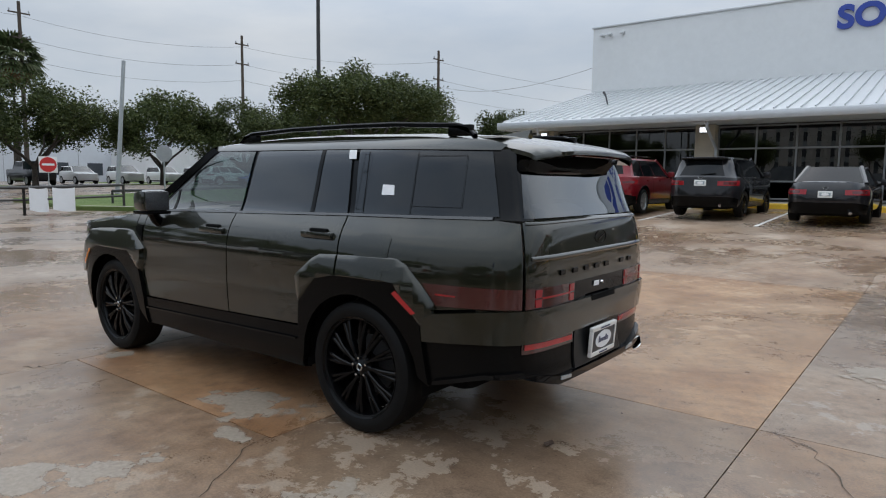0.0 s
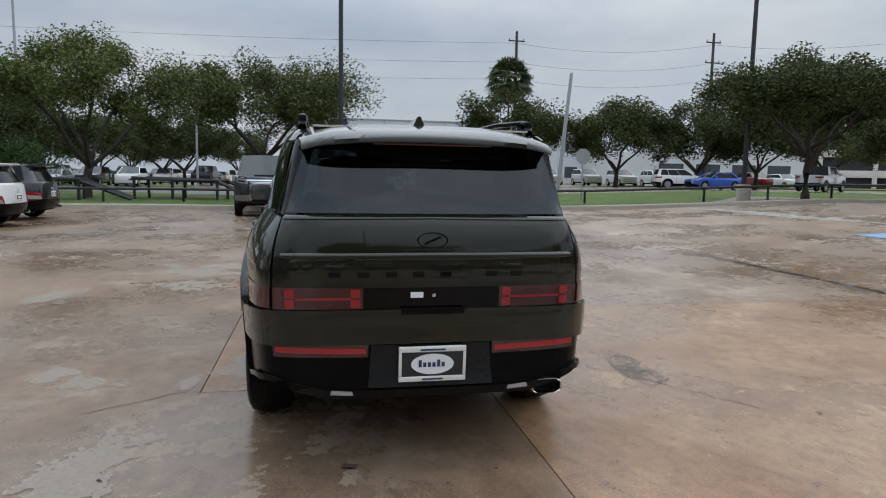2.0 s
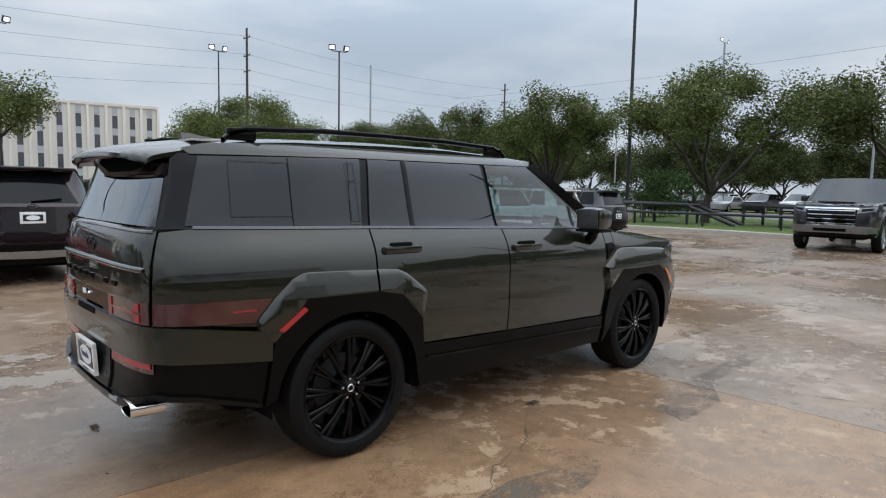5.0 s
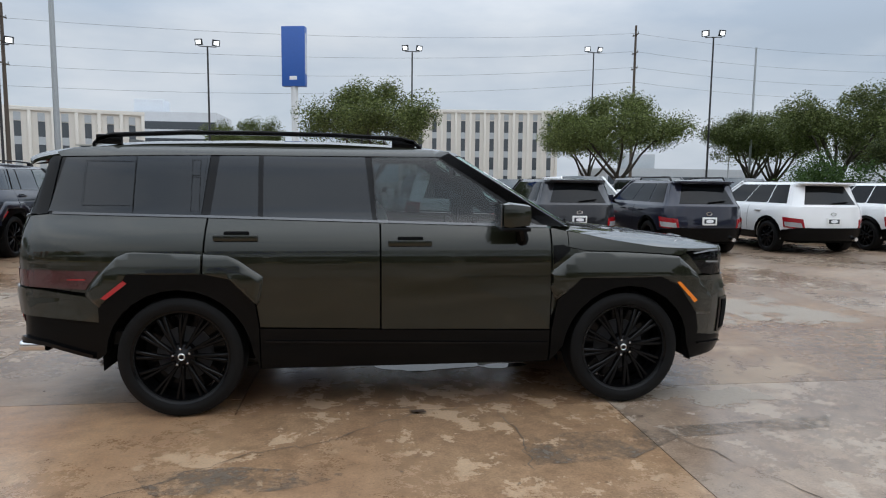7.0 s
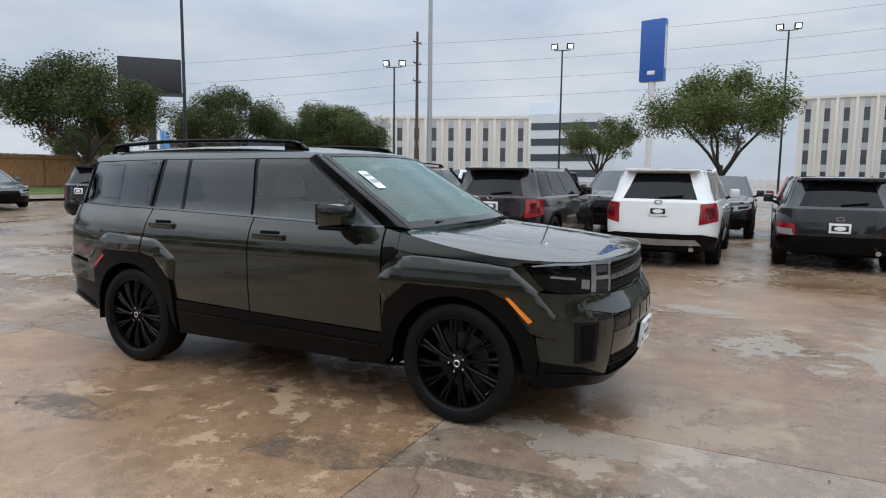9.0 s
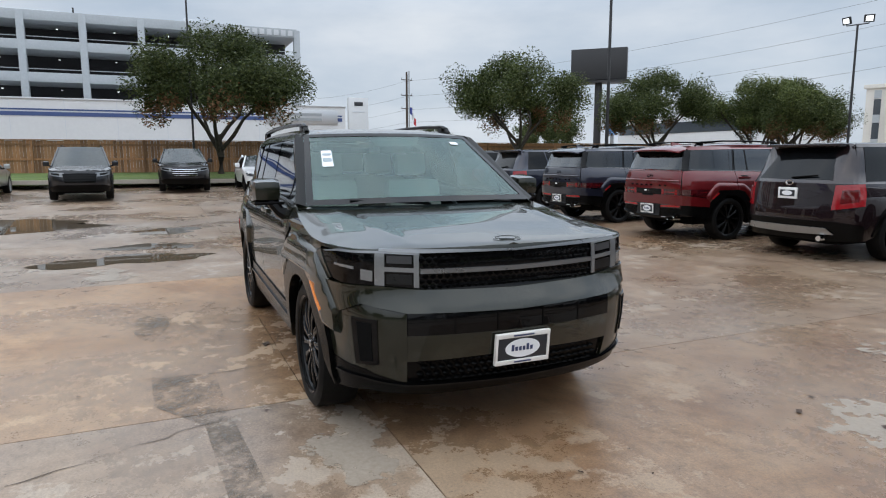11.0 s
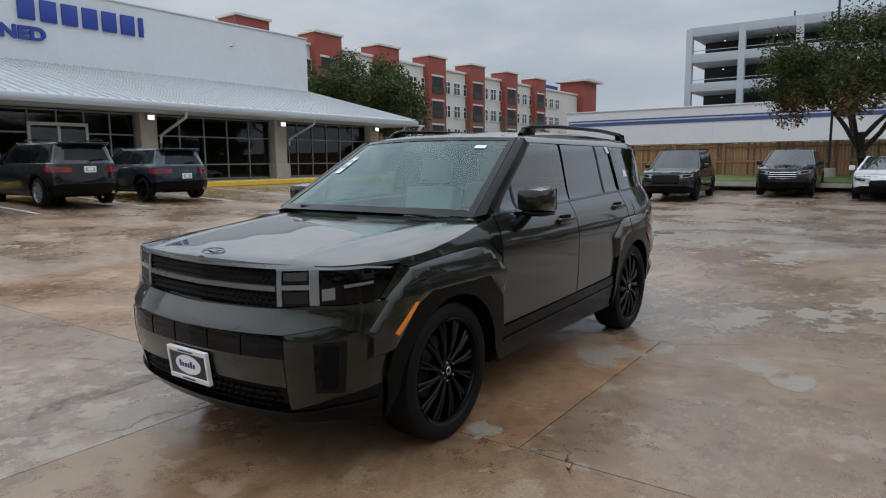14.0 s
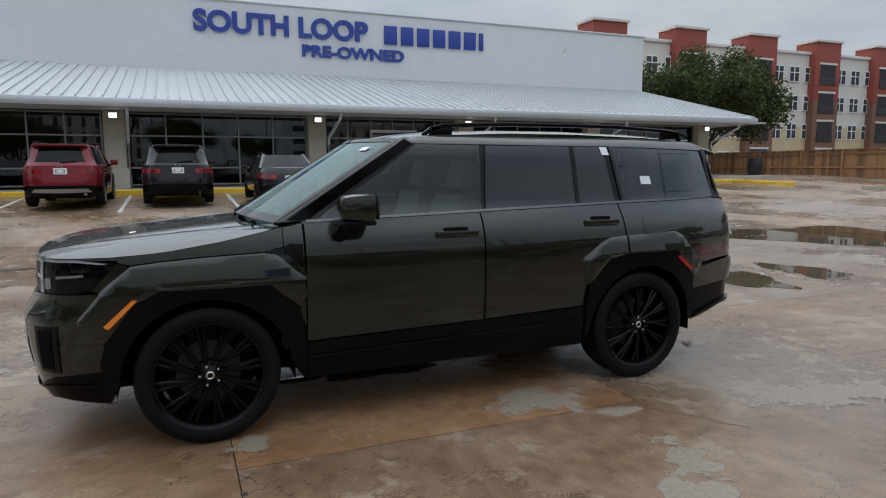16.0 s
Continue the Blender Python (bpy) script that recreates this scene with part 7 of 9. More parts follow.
        for s in (1, -1):
            bm = bmesh.new()
            add_tube(bm, [(c["rgb"], s * (rb_y - 0.05), belt_z + 0.05), (c["rend"], s * (rt_y - 0.015), roof - 0.04)], 0.06, 6)
            part("rear_pillar", bm, paint, car)
    else:
        wall("tail_panel", [(R(0), belt_z - 0.01), (R(0), roof - 0.06), (R(W - 0.30), roof - 0.06), (X(c["rend"] + 0.1), roof - 0.055), (X(-h + 0.32), belt_z)], paint, -0.004, 0.0)
        wall("rear_window", [(R(0), belt_z + 0.05), (R(0), roof - 0.12), (R(W - 0.42), roof - 0.12), (R(W - 0.32), belt_z + 0.05)], gm, 0.004, 0.01)
        part("roof_spoiler", box((c["rend"] - 0.20, -ry + 0.06, roof - 0.085), (c["rend"] + 0.06, ry - 0.06, roof - 0.045), 0.015), paint, car)
    rx0, rx1 = (c["rend"] if deck else c["rend"] - 0.08), c["wtop"]
    rp = [(rx0, 0), (rx0 + 0.01, ry * 0.7), (rx0 + 0.08, ry), (0.5 * (rx0 + rx1), ry + 0.01), (rx1 - 0.10, ry - 0.01), (rx1, ry * 0.8), (rx1 + 0.05, 0)]
    rp = rp + [(x, -y) for x, y in reversed(rp[1:-1])]
    part("roof", top_sheet(rp, lambda x, y: roof - 0.02 - 0.03 * (abs(y) / ry) ** 4 - 0.05 * max(0, (x - rx1 + 0.6) / 0.6) ** 2 - 0.05 * max(0, (rx0 + 0.7 - x) / 0.7) ** 2, 0.03, 0.25 if detail else 0.6, 0.0), paint, car, angle=55)
    wall("roof_side", [(X(c["rend"] - 0.02), roof - 0.10), (X(c["wtop"]), roof - 0.10), (X(c["wtop"] - 0.1), roof - 0.03), (X(c["rend"]), roof - 0.05)], paint, 0.0, 0.0, merged=False)
    for x in c["ax"]:
        for s in (1, -1):
            mm = Matrix.Translation((x, s * (W - 0.125), wr)) @ (Matrix.Identity(4) if s > 0 else Matrix.Rotation(radians(180), 4, "Z"))
            wheel_at(car, mm, wr, 0.23, rim or M_RIM_BLACK, 10 if detail else 6, "plain", None, 1 if detail else 0)
    bm = box((-h + 0.25, -W + 0.28, low - 0.06), (h - 0.3, W - 0.28, low + 0.2), 0.04)
    part("underbody", bm, M_UNDER, car)
    for s in "LR" if detail else "":
        for ax in c["ax"]:
            wall("wheel_well", [(ax - rr - 0.02, low), (ax - rr - 0.02, wr + rr), (ax + rr + 0.02, wr + rr), (ax + rr + 0.02, low)], M_UNDER, -0.20, 0.0, s)
    if not detail:
        return car
    # cladding, lamps, plate, mirrors, handles
    if c["clad"]:
        for ax, a in ((ar, a_r), (af, a_f)):
            outer = arc(ax, wr - 0.005, rr + 0.07, 0, 180, n_arc)
            wall("arch_trim", outer + a[::-1], M_BLACK_PLASTIC, 0.014, 0.02, merged=False)
        wall("sill", [(ar + rr + 0.05, low - 0.01), (ar + rr + 0.05, low + 0.14), (af - rr - 0.05, low + 0.14), (af - rr - 0.05, low - 0.01)], M_BLACK_PLASTIC, 0.014, 0.02, merged=False)
    lowb = [(R(0), low + 0.0), (R(0), low + 0.28), (R(W - 0.25), low + 0.28), (X(-h + 0.42), low + 0.22), (X(-h + 0.45), low)]
    wall("rear_bumper_trim", lowb, M_BLACK_PLASTIC, 0.016, 0.03)
    if bar:
        wall("rear_skid_plate", [(R(0), low + 0.08), (R(0), low + 0.19), (R(W - 0.35), low + 0.19), (R(W - 0.25), low + 0.10)], bar, 0.034, 0.02)
    fl = [(F(0), low), (F(0), low + 0.22), (F(W - 0.3), low + 0.22), (X(h - 0.42), low + 0.16), (X(h - 0.45), low)]
    wall("front_bumper_trim", fl, M_BLACK_PLASTIC, 0.012, 0.03)
    tz = belt_z - 0.20
    for s in "LR":
        if tail == "tall":
            tl = [(R(W - 0.30), tz - 0.16), (R(W - 0.27), tz + 0.18), (X(-h + 0.42), tz + 0.20), (X(-h + 0.40), tz - 0.10)]
        elif tail == "low":
            tl = [(R(W - 0.34), tz - 0.28), (R(W - 0.30), tz - 0.06), (X(-h + 0.40), tz - 0.02), (X(-h + 0.36), tz - 0.24)]
        else:
            tl = [(R(W - 0.50), tz - 0.02), (R(W - 0.50), tz + 0.10), (X(-h + 0.50), tz + 0.12), (X(-h + 0.42), tz - 0.02)]
        lamp = wall("tail_lamp", tl, M_TAIL_RED if tail != "bar" else M_TAIL, 0.008, 0.02, s)
        ct = [sum(p[0] for p in tl) / 4, sum(p[1] for p in tl) / 4]
        inner = [(ct[0] + (p[0] - ct[0]) * 0.55, ct[1] + (p[1] - ct[1]) * 0.55) for p in tl]
        if tail == "low":
            inner = [(ct[0] + (p[0] - ct[0]) * 0.8, ct[1] - 0.03 + (p[1] - ct[1]) * 0.45) for p in tl]
        wall("lamp_insert", inner, M_LAMP_WHITE if tail == "low" else M_TAIL, 0.012, 0.006, s, lamp)
        hd = [(F(W - 0.52), nose - 0.20), (F(W - 0.50), nose - 0.06), (X(h - 0.45), nose - 0.01), (X(h - 0.36), nose - 0.13)]
        hl = wall("headlamp", hd, M_LAMP, 0.006, 0.02, s)
        ct = [sum(p[0] for p in hd) / 4, sum(p[1] for p in hd) / 4]
        wall("lamp_insert", [(ct[0] + (p[0] - ct[0]) * 0.5, ct[1] + (p[1] - ct[1]) * 0.5) for p in hd], M_GLOSS_BLACK, 0.010, 0.006, s, hl)
        sg = 1 if s == "L" else -1
        bm = box((c["cowl"] - 0.40, W - 0.0, belt_z + 0.02), (c["cowl"] - 0.26, W + 0.19, belt_z + 0.19), 0.04)
        part("door_mirror", bm if sg > 0 else mirror_y(bm), paint, car)
        arm = tube([(c["cowl"] - 0.30, W - 0.08, belt_z + 0.0), (c["cowl"] - 0.32, W + 0.06, belt_z + 0.06)], 0.03, 6)
        part("mirror_arm", arm if sg > 0 else mirror_y(arm), M_BLACK_PLASTIC, car)
        for fr in (0.30, 0.66):
            x = g0 + (g1 - g0) * fr
            y = H.pt(X(x), belt_z - 0.10).y
            bm = box((x, y - 0.005, belt_z - 0.12), (x + 0.2, y + 0.03, belt_z - 0.085), 0.01)
            part("door_handle", bm if sg > 0 else mirror_y(bm), paint, car)
        for xx in (g0 + (g1 - g0) * 0.48, c["cowl"] - 0.02):
            wall("door_seam", [(X(xx), low + 0.16), (X(xx), belt_z - 0.01), (X(xx) + 0.012, belt_z - 0.01), (X(xx) + 0.012, low + 0.16)], M_UNDER, 0.003, 0.0, s)
    if tail == "bar":
        wall("lamp_strip", [(R(0), tz + 0.05), (R(0), tz + 0.075), (R(W - 0.3), tz + 0.085), (R(W - 0.3), tz + 0.06)], M_TAIL, 0.010, 0.01)
    gz0, gz1 = (low + 0.30, nose - 0.07) if kind is not SEDAN else (low + 0.20, nose - 0.10)
    gr = wall("grille", [(F(0), gz0), (F(0), gz1), (F(W - 0.45), gz1 - 0.02), (F(W - 0.52), gz0)], M_GLOSS_BLACK, 0.010, 0.02)
    nb = 4
    for k in range(nb):
        z = gz0 + (gz1 - gz0) * (k + 0.5) / nb
        wall("grille_bar", [(F(0), z - 0.012), (F(0), z + 0.012), (F(W - 0.50), z + 0.010), (F(W - 0.50), z - 0.010)], M_CHROME if grille == "chrome" else M_BLACK_PLASTIC, 0.020, 0.012, parent=gr)
    if pickup and grille == "chrome":
        wall("front_bumper", [(F(0), low + 0.10), (F(0), low + 0.30), (F(W - 0.25), low + 0.29), (X(h - 0.42), low + 0.26), (X(h - 0.44), low + 0.12), (F(W - 0.25), low + 0.09)], M_SATIN, 0.03, 0.04, lab="bright steel front bumper")
        wall("bumper_slot", [(F(0), low + 0.14), (F(0), low + 0.22), (F(0.38), low + 0.22), (F(0.38), low + 0.14)], M_UNDER, 0.036, 0.01)
        for z0, z1, y1 in ((gz1 - 0.02, gz1 + 0.025, W - 0.42), (gz0 - 0.02, gz0 + 0.025, W - 0.50)):
            wall("grille_surround", [(F(0), z0), (F(0), z1), (F(y1), z1), (F(y1), z0)], M_CHROME, 0.026, 0.02, parent=gr)
        part("hood_bulge", box((0.95, -0.42, belt_z + 0.01), (h - 0.45, 0.42, belt_z + 0.055), 0.02), paint, car)
    pz = (0.95 if L > 4.5 else 0.72) if not deck else 0.72
    px = H.pt(R(0), pz).x - 0.012
    pl = part("number_plate", box((px - 0.01, -0.155, pz - 0.08), (px + 0.012, 0.155, pz + 0.08), 0.004), M_PLATE_WHITE, car, "pale plate")
    part("plate_field", box((px - 0.013, -0.12, pz - 0.045), (px - 0.0105, 0.12, pz + 0.045)), M_PLATE_DARK if plate else M_INK, pl, smooth=False)
    part("plate_oval", add_lathe(bmesh.new(), [(0, 0), (1, 0)], 18, "Z", Matrix.Translation((px - 0.0145, 0, pz)) @ Matrix.Rotation(radians(-90), 4, "Y") @ Matrix.Diagonal((0.035, 0.085, 1, 1))), M_PAPER, pl, smooth=False)
    ez = pz + 0.15
    part("badge", add_lathe(bmesh.new(), [(0.7, 0), (0.8, 0.01), (1, 0.01), (1.05, 0)], 20, "Z", Matrix.Translation((H.pt(R(0), ez).x - 0.006, 0, ez)) @ Matrix.Rotation(radians(-90), 4, "Y") @ Matrix.Diagonal((0.036, 0.065, 1, 1))), M_CHROME, car)
    if not deck:
        part("rear_wiper", tube([(H.pt(R(0), belt_z + 0.07).x - 0.02, 0, belt_z + 0.07), (H.pt(R(0.3), belt_z + 0.10).x - 0.02, -0.38, belt_z + 0.11)], 0.012, 5), M_BLACK_PLASTIC, car)
    for s in (1, -1):
        part("exhaust_tip", tube([(-h + 0.10, s * 0.55, low + 0.04), (-h + 0.005, s * 0.55, low + 0.04)], 0.04, 10), M_CHROME, car) if s < 0 else None
        if rails:
            part("roof_rail", tube([(c["rend"] + 0.15, s * (ry - 0.05), roof - 0.05), (c["rend"] + 0.25, s * (ry - 0.05), roof + 0.03), (c["wtop"] - 0.35, s * (ry - 0.05), roof + 0.03), (c["wtop"] - 0.25, s * (ry - 0.05), roof - 0.05)], 0.02, 6), M_BLACK_PLASTIC, car)
    return car


def stand(x, y, yaw, rear_at=None, length=0.0):
    """A pose on the ground. rear_at: the given point is the middle of the tail."""
    if length:
        k = 1 if rear_at else -1
        x += k * math.cos(radians(yaw)) * length / 2
        y += k * math.sin(radians(yaw)) * length / 2
    return Matrix.Translation((x, y, ground_z(x, y))) @ Matrix.Rotation(radians(yaw), 4, "Z")


# stock row facing north, tails to the lot
ROW = "stock cars parked in a row"
boxy_suv(stand(-7.45, 9.12, 91), PAINTS["navy"], "dark navy boxy SUV parked in the stock row", ROW, 1, False)
boxy_suv(stand(-4.2, 8.95, 90), PAINTS["burnt_red"], "deep red boxy SUV parked in the stock row", ROW, 1, False)
vehicle(dict(SUV, L=4.98), stand(-10.95, 7.0, 92, True, 4.98), PAINTS["navy"], "dark navy three-row SUV in the stock row", ROW, tail="tall", bar=M_ORANGE_BAR)
vehicle(dict(SUV, L=4.98), stand(-1.5, 6.7, 90, True, 4.98), PAINTS["plum"], "dark plum three-row SUV in the stock row", ROW, tail="tall", bar=M_ORANGE_BAR)
vehicle(dict(SUV, L=4.98), stand(1.45, 6.85, 90, True, 4.98), PAINTS["white"], "white three-row SUV in the stock row", ROW, tail="tall", bar=M_ORANGE_BAR)
vehicle(CROSS, stand(4.15, 7.8, 90, True, 4.36), PAINTS["graphite"], "graphite small crossover in the stock row", ROW, tail="low", plate=True)
vehicle(CROSS, stand(6.75, 7.4, 90, True, 4.36), PAINTS["navy"], "dark navy small crossover in the stock row", ROW, tail="low", rails=True)
vehicle(CROSS, stand(9.6, 7.5, 90, True, 4.36), PAINTS["white"], "white small crossover in the stock row", ROW, tail="low")
vehicle(CROSS, stand(12.2, 7.7, 90, True, 4.36), PAINTS["white"], "white small crossover near the row's end", ROW, tail="low")
vehicle(CROSS, stand(14.9, 7.9, 90, True, 4.36), PAINTS["graphite"], "dark small crossover at the row's end", ROW, tail="low")
vehicle(dict(SUV, L=4.98), stand(-13.9, 7.2, 93, True, 4.98), PAINTS["black"], "black SUV further along the stock row", ROW, tail="tall")
BACK = "stock cars in the second row"
for x, kind, col, what in ((-9.5, SUV, "graphite", "graphite SUV"), (-6.4, SUV, "white", "white SUV"), (-3.2, SUV, "blue", "slate blue SUV"), (-0.6, SUV, "black", "black SUV"), (1.9, CROSS, "graphite", "dark crossover"), (4.2, CROSS, "red", "red crossover"), (6.6, SUV, "white", "white SUV"), (9.2, SUV, "graphite", "graphite SUV"), (12.0, SUV, "grey", "grey SUV"), (14.8, CROSS, "white", "white crossover"), (-12.5, SUV, "navy", "navy SUV")):
    vehicle(kind, stand(x, 17.2, -90, True, kind["L"]), PAINTS[col], what + " facing the lot from the second row", BACK)

# customer row against the shop, tails to the lot
CUST = "cars parked at the shop"
vehicle(SEDAN, stand(7.55, -14.7, -84, True, 4.75), PAINTS["graphite"], "dark grey sedan parked askew at the shop", CUST, tail="bar", plate=False)
vehicle(SUV, stand(4.25, -14.9, -90, True, 4.7), PAINTS["red"], "bright red SUV parked at the shop", CUST, tail="block", plate=False, rim=M_RIM_SILVER, bar=M_ORANGE_BAR, rails=True)
vehicle(dict(SUV, L=4.9), stand(1.42, -14.9, -90, True, 4.9), PAINTS["black"], "black SUV parked at the shop", CUST, tail="block", plate=False)
vehicle(SEDAN, stand(-1.6, -14.7, -90, True, 4.75), PAINTS["black"], "black sedan with red lamps parked at the shop", CUST, tail="block", plate=False)
vehicle(SUV, stand(-4.4, -14.5, -90, True, 4.7), PAINTS["black"], "black SUV with silver wheels parked at the shop", CUST, tail="block", plate=False, rim=M_RIM_SILVER, rails=True)
vehicle(CROSS, stand(-7.25, -14.6, -90, True, 4.36), PAINTS["blue"], "slate blue crossover parked at the shop", CUST, tail="block", plate=False)

# cars along the back fence
FROW = "cars along the back fence"
vehicle(SEDAN, stand(-20.1, -7.75, 180, True, 4.75), PAINTS["silver"], "silver sedan nosed up to the back fence", FROW, tail="block", plate=False, rim=M_RIM_SILVER)
vehicle(dict(SUV, W=0.96, roof=1.80), stand(-19.0, -4.05, 3, False, 4.7), PAINTS["black"], "black off-road SUV backed to the fence", FROW, rails=True)
vehicle(SUV, stand(-21.8, -0.75, 0, False, 4.7), PAINTS["black"], "black SUV with bright grille backed to the fence", FROW, grille="chrome")
vehicle(SEDAN, stand(-21.0, 2.3, 0, False, 4.75), PAINTS["white"], "white sedan with dark grille backed to the fence", FROW)
vehicle(SEDAN, stand(-20.8, 6.05, -4, False, 4.75), PAINTS["silver"], "silver older sedan backed to the fence", FROW, rim=M_RIM_SILVER)
vehicle(SEDAN, stand(-20.9, 9.4, -10, False, 4.75), PAINTS["grey"], "grey sedan backed to the fence", FROW)

# pickup at the verge, white pickup in the driveway
vehicle(PICKUP, stand(15.7, 2.05, 184, False, 5.9), PAINTS["graphite"], "graphite pickup truck with a chrome grille by the island", grille="chrome", rim=M_RIM_SILVER)
vehicle(dict(PICKUP, L=4.4, ax=(-1.35, 1.30), cowl=0.60, wtop=-0.05, rend=-1.25, rgb=-1.40), stand(30.5, -1.9, -95), PAINTS["white"], "white pickup truck beyond the island", rim=M_RIM_SILVER)
vehicle(SUV, stand(45.5, -30.0, -100), PAINTS["white"], "white SUV parked across the side street", rim=M_RIM_SILVER)
vehicle(PICKUP, stand(40.5, -39.5, -60), PAINTS["silver"], "silver pickup truck across the street", rim=M_RIM_SILVER)
vehicle(SUV, stand(38.0, -48.0, 115), PAINTS["white"], "white SUV across the street", rim=M_RIM_SILVER)
vehicle(SEDAN, stand(41.5, -30.5, 95), PAINTS["bright_blue"], "bright blue sedan across the street", rim=M_RIM_SILVER)
vehicle(SUV, stand(66.0, -6.0, 95), PAINTS["champagne"], "champagne SUV before the warehouse", rim=M_RIM_SILVER)
vehicle(SUV, stand(66.0, -12.5, -85), PAINTS["grey"], "grey SUV before the warehouse")

# distant parked cars, light builds
FAR = "cars in the far lots"
protos = []
for k, (kind, col, what) in enumerate(((SUV, "white", "white SUV"), (SUV, "graphite", "dark SUV"), (SEDAN, "silver", "silver sedan"), (CROSS, "black", "black crossover"), (SEDAN, "grey", "grey sedan"), (CROSS, "white", "white crossover"), (SUV, "red", "red SUV"), (PICKUP, "black", "black pickup truck"), (SEDAN, "blue", "blue sedan"))):
    protos.append(vehicle(kind, stand(54.0 + 0.02 * k, 16.0 + 3.0 * k, 180), PAINTS[col], what + " in a far parking lot", FAR, 0, rim=M_RIM_SILVER))
rnd = random.Random(44)
spots = []
for k in range(11):
    spots.append((56.5 + rnd.uniform(-0.4, 0.4) + k * 0.1, -14.5 - 3.9 * k, 180))
for k in range(11):
    spots.append((66 + rnd.uniform(-0.5, 0.5), 8 + 3.9 * k, 180))
    spots.append((79 + rnd.uniform(-0.5, 0.5), 6 + 3.9 * k, 0))
for k in range(6):
    spots.append((57 + rnd.uniform(-0.5, 0.5), 45 + 2.8 * k, 0))
    spots.append((92 + rnd.uniform(-0.5, 0.5), 14 + 4.2 * k, 180))
for x, y, yaw in spots:
    copy_thing(rnd.choice(protos), stand(x, y, yaw + rnd.uniform(-3, 3)))

# ---- trees ----
def leaf_cloud(name, centres, rnd, per, radius, size, mat, parent, flat=0.75):
    """Many small folded leaf sprays round the twig ends, as one crown mesh."""
    verts, faces = [], []
    for c, r in centres:
        for _ in range(per):
            d = Vector((rnd.gauss(0, 1), rnd.gauss(0, 1), rnd.gauss(0, flat)))
            d = d.normalized() * r * radius * (rnd.random() ** 0.45)
            p = c + d
            a = Vector((rnd.gauss(0, 1), rnd.gauss(0, 1), rnd.gauss(0, 0.55))).normalized()
            b = a.cross(Vector((rnd.gauss(0, 1), rnd.gauss(0, 1), rnd.gauss(0, 1)))).normalized()
            s = size * rnd.uniform(0.6, 1.35)
            i = len(verts)
            verts += [tuple(p - a * s), tuple(p + a * s * 0.7 + b * s * 0.55), tuple(p + a * s * 0.7 - b * s * 0.55)]
            faces.append((i, i + 1, i + 2))
    me = bpy.data.meshes.new(name)
    me.from_pydata(verts, [], faces)
    me.materials.append(mat)
    ob = new(name, me)
    ob.parent = parent
    return ob


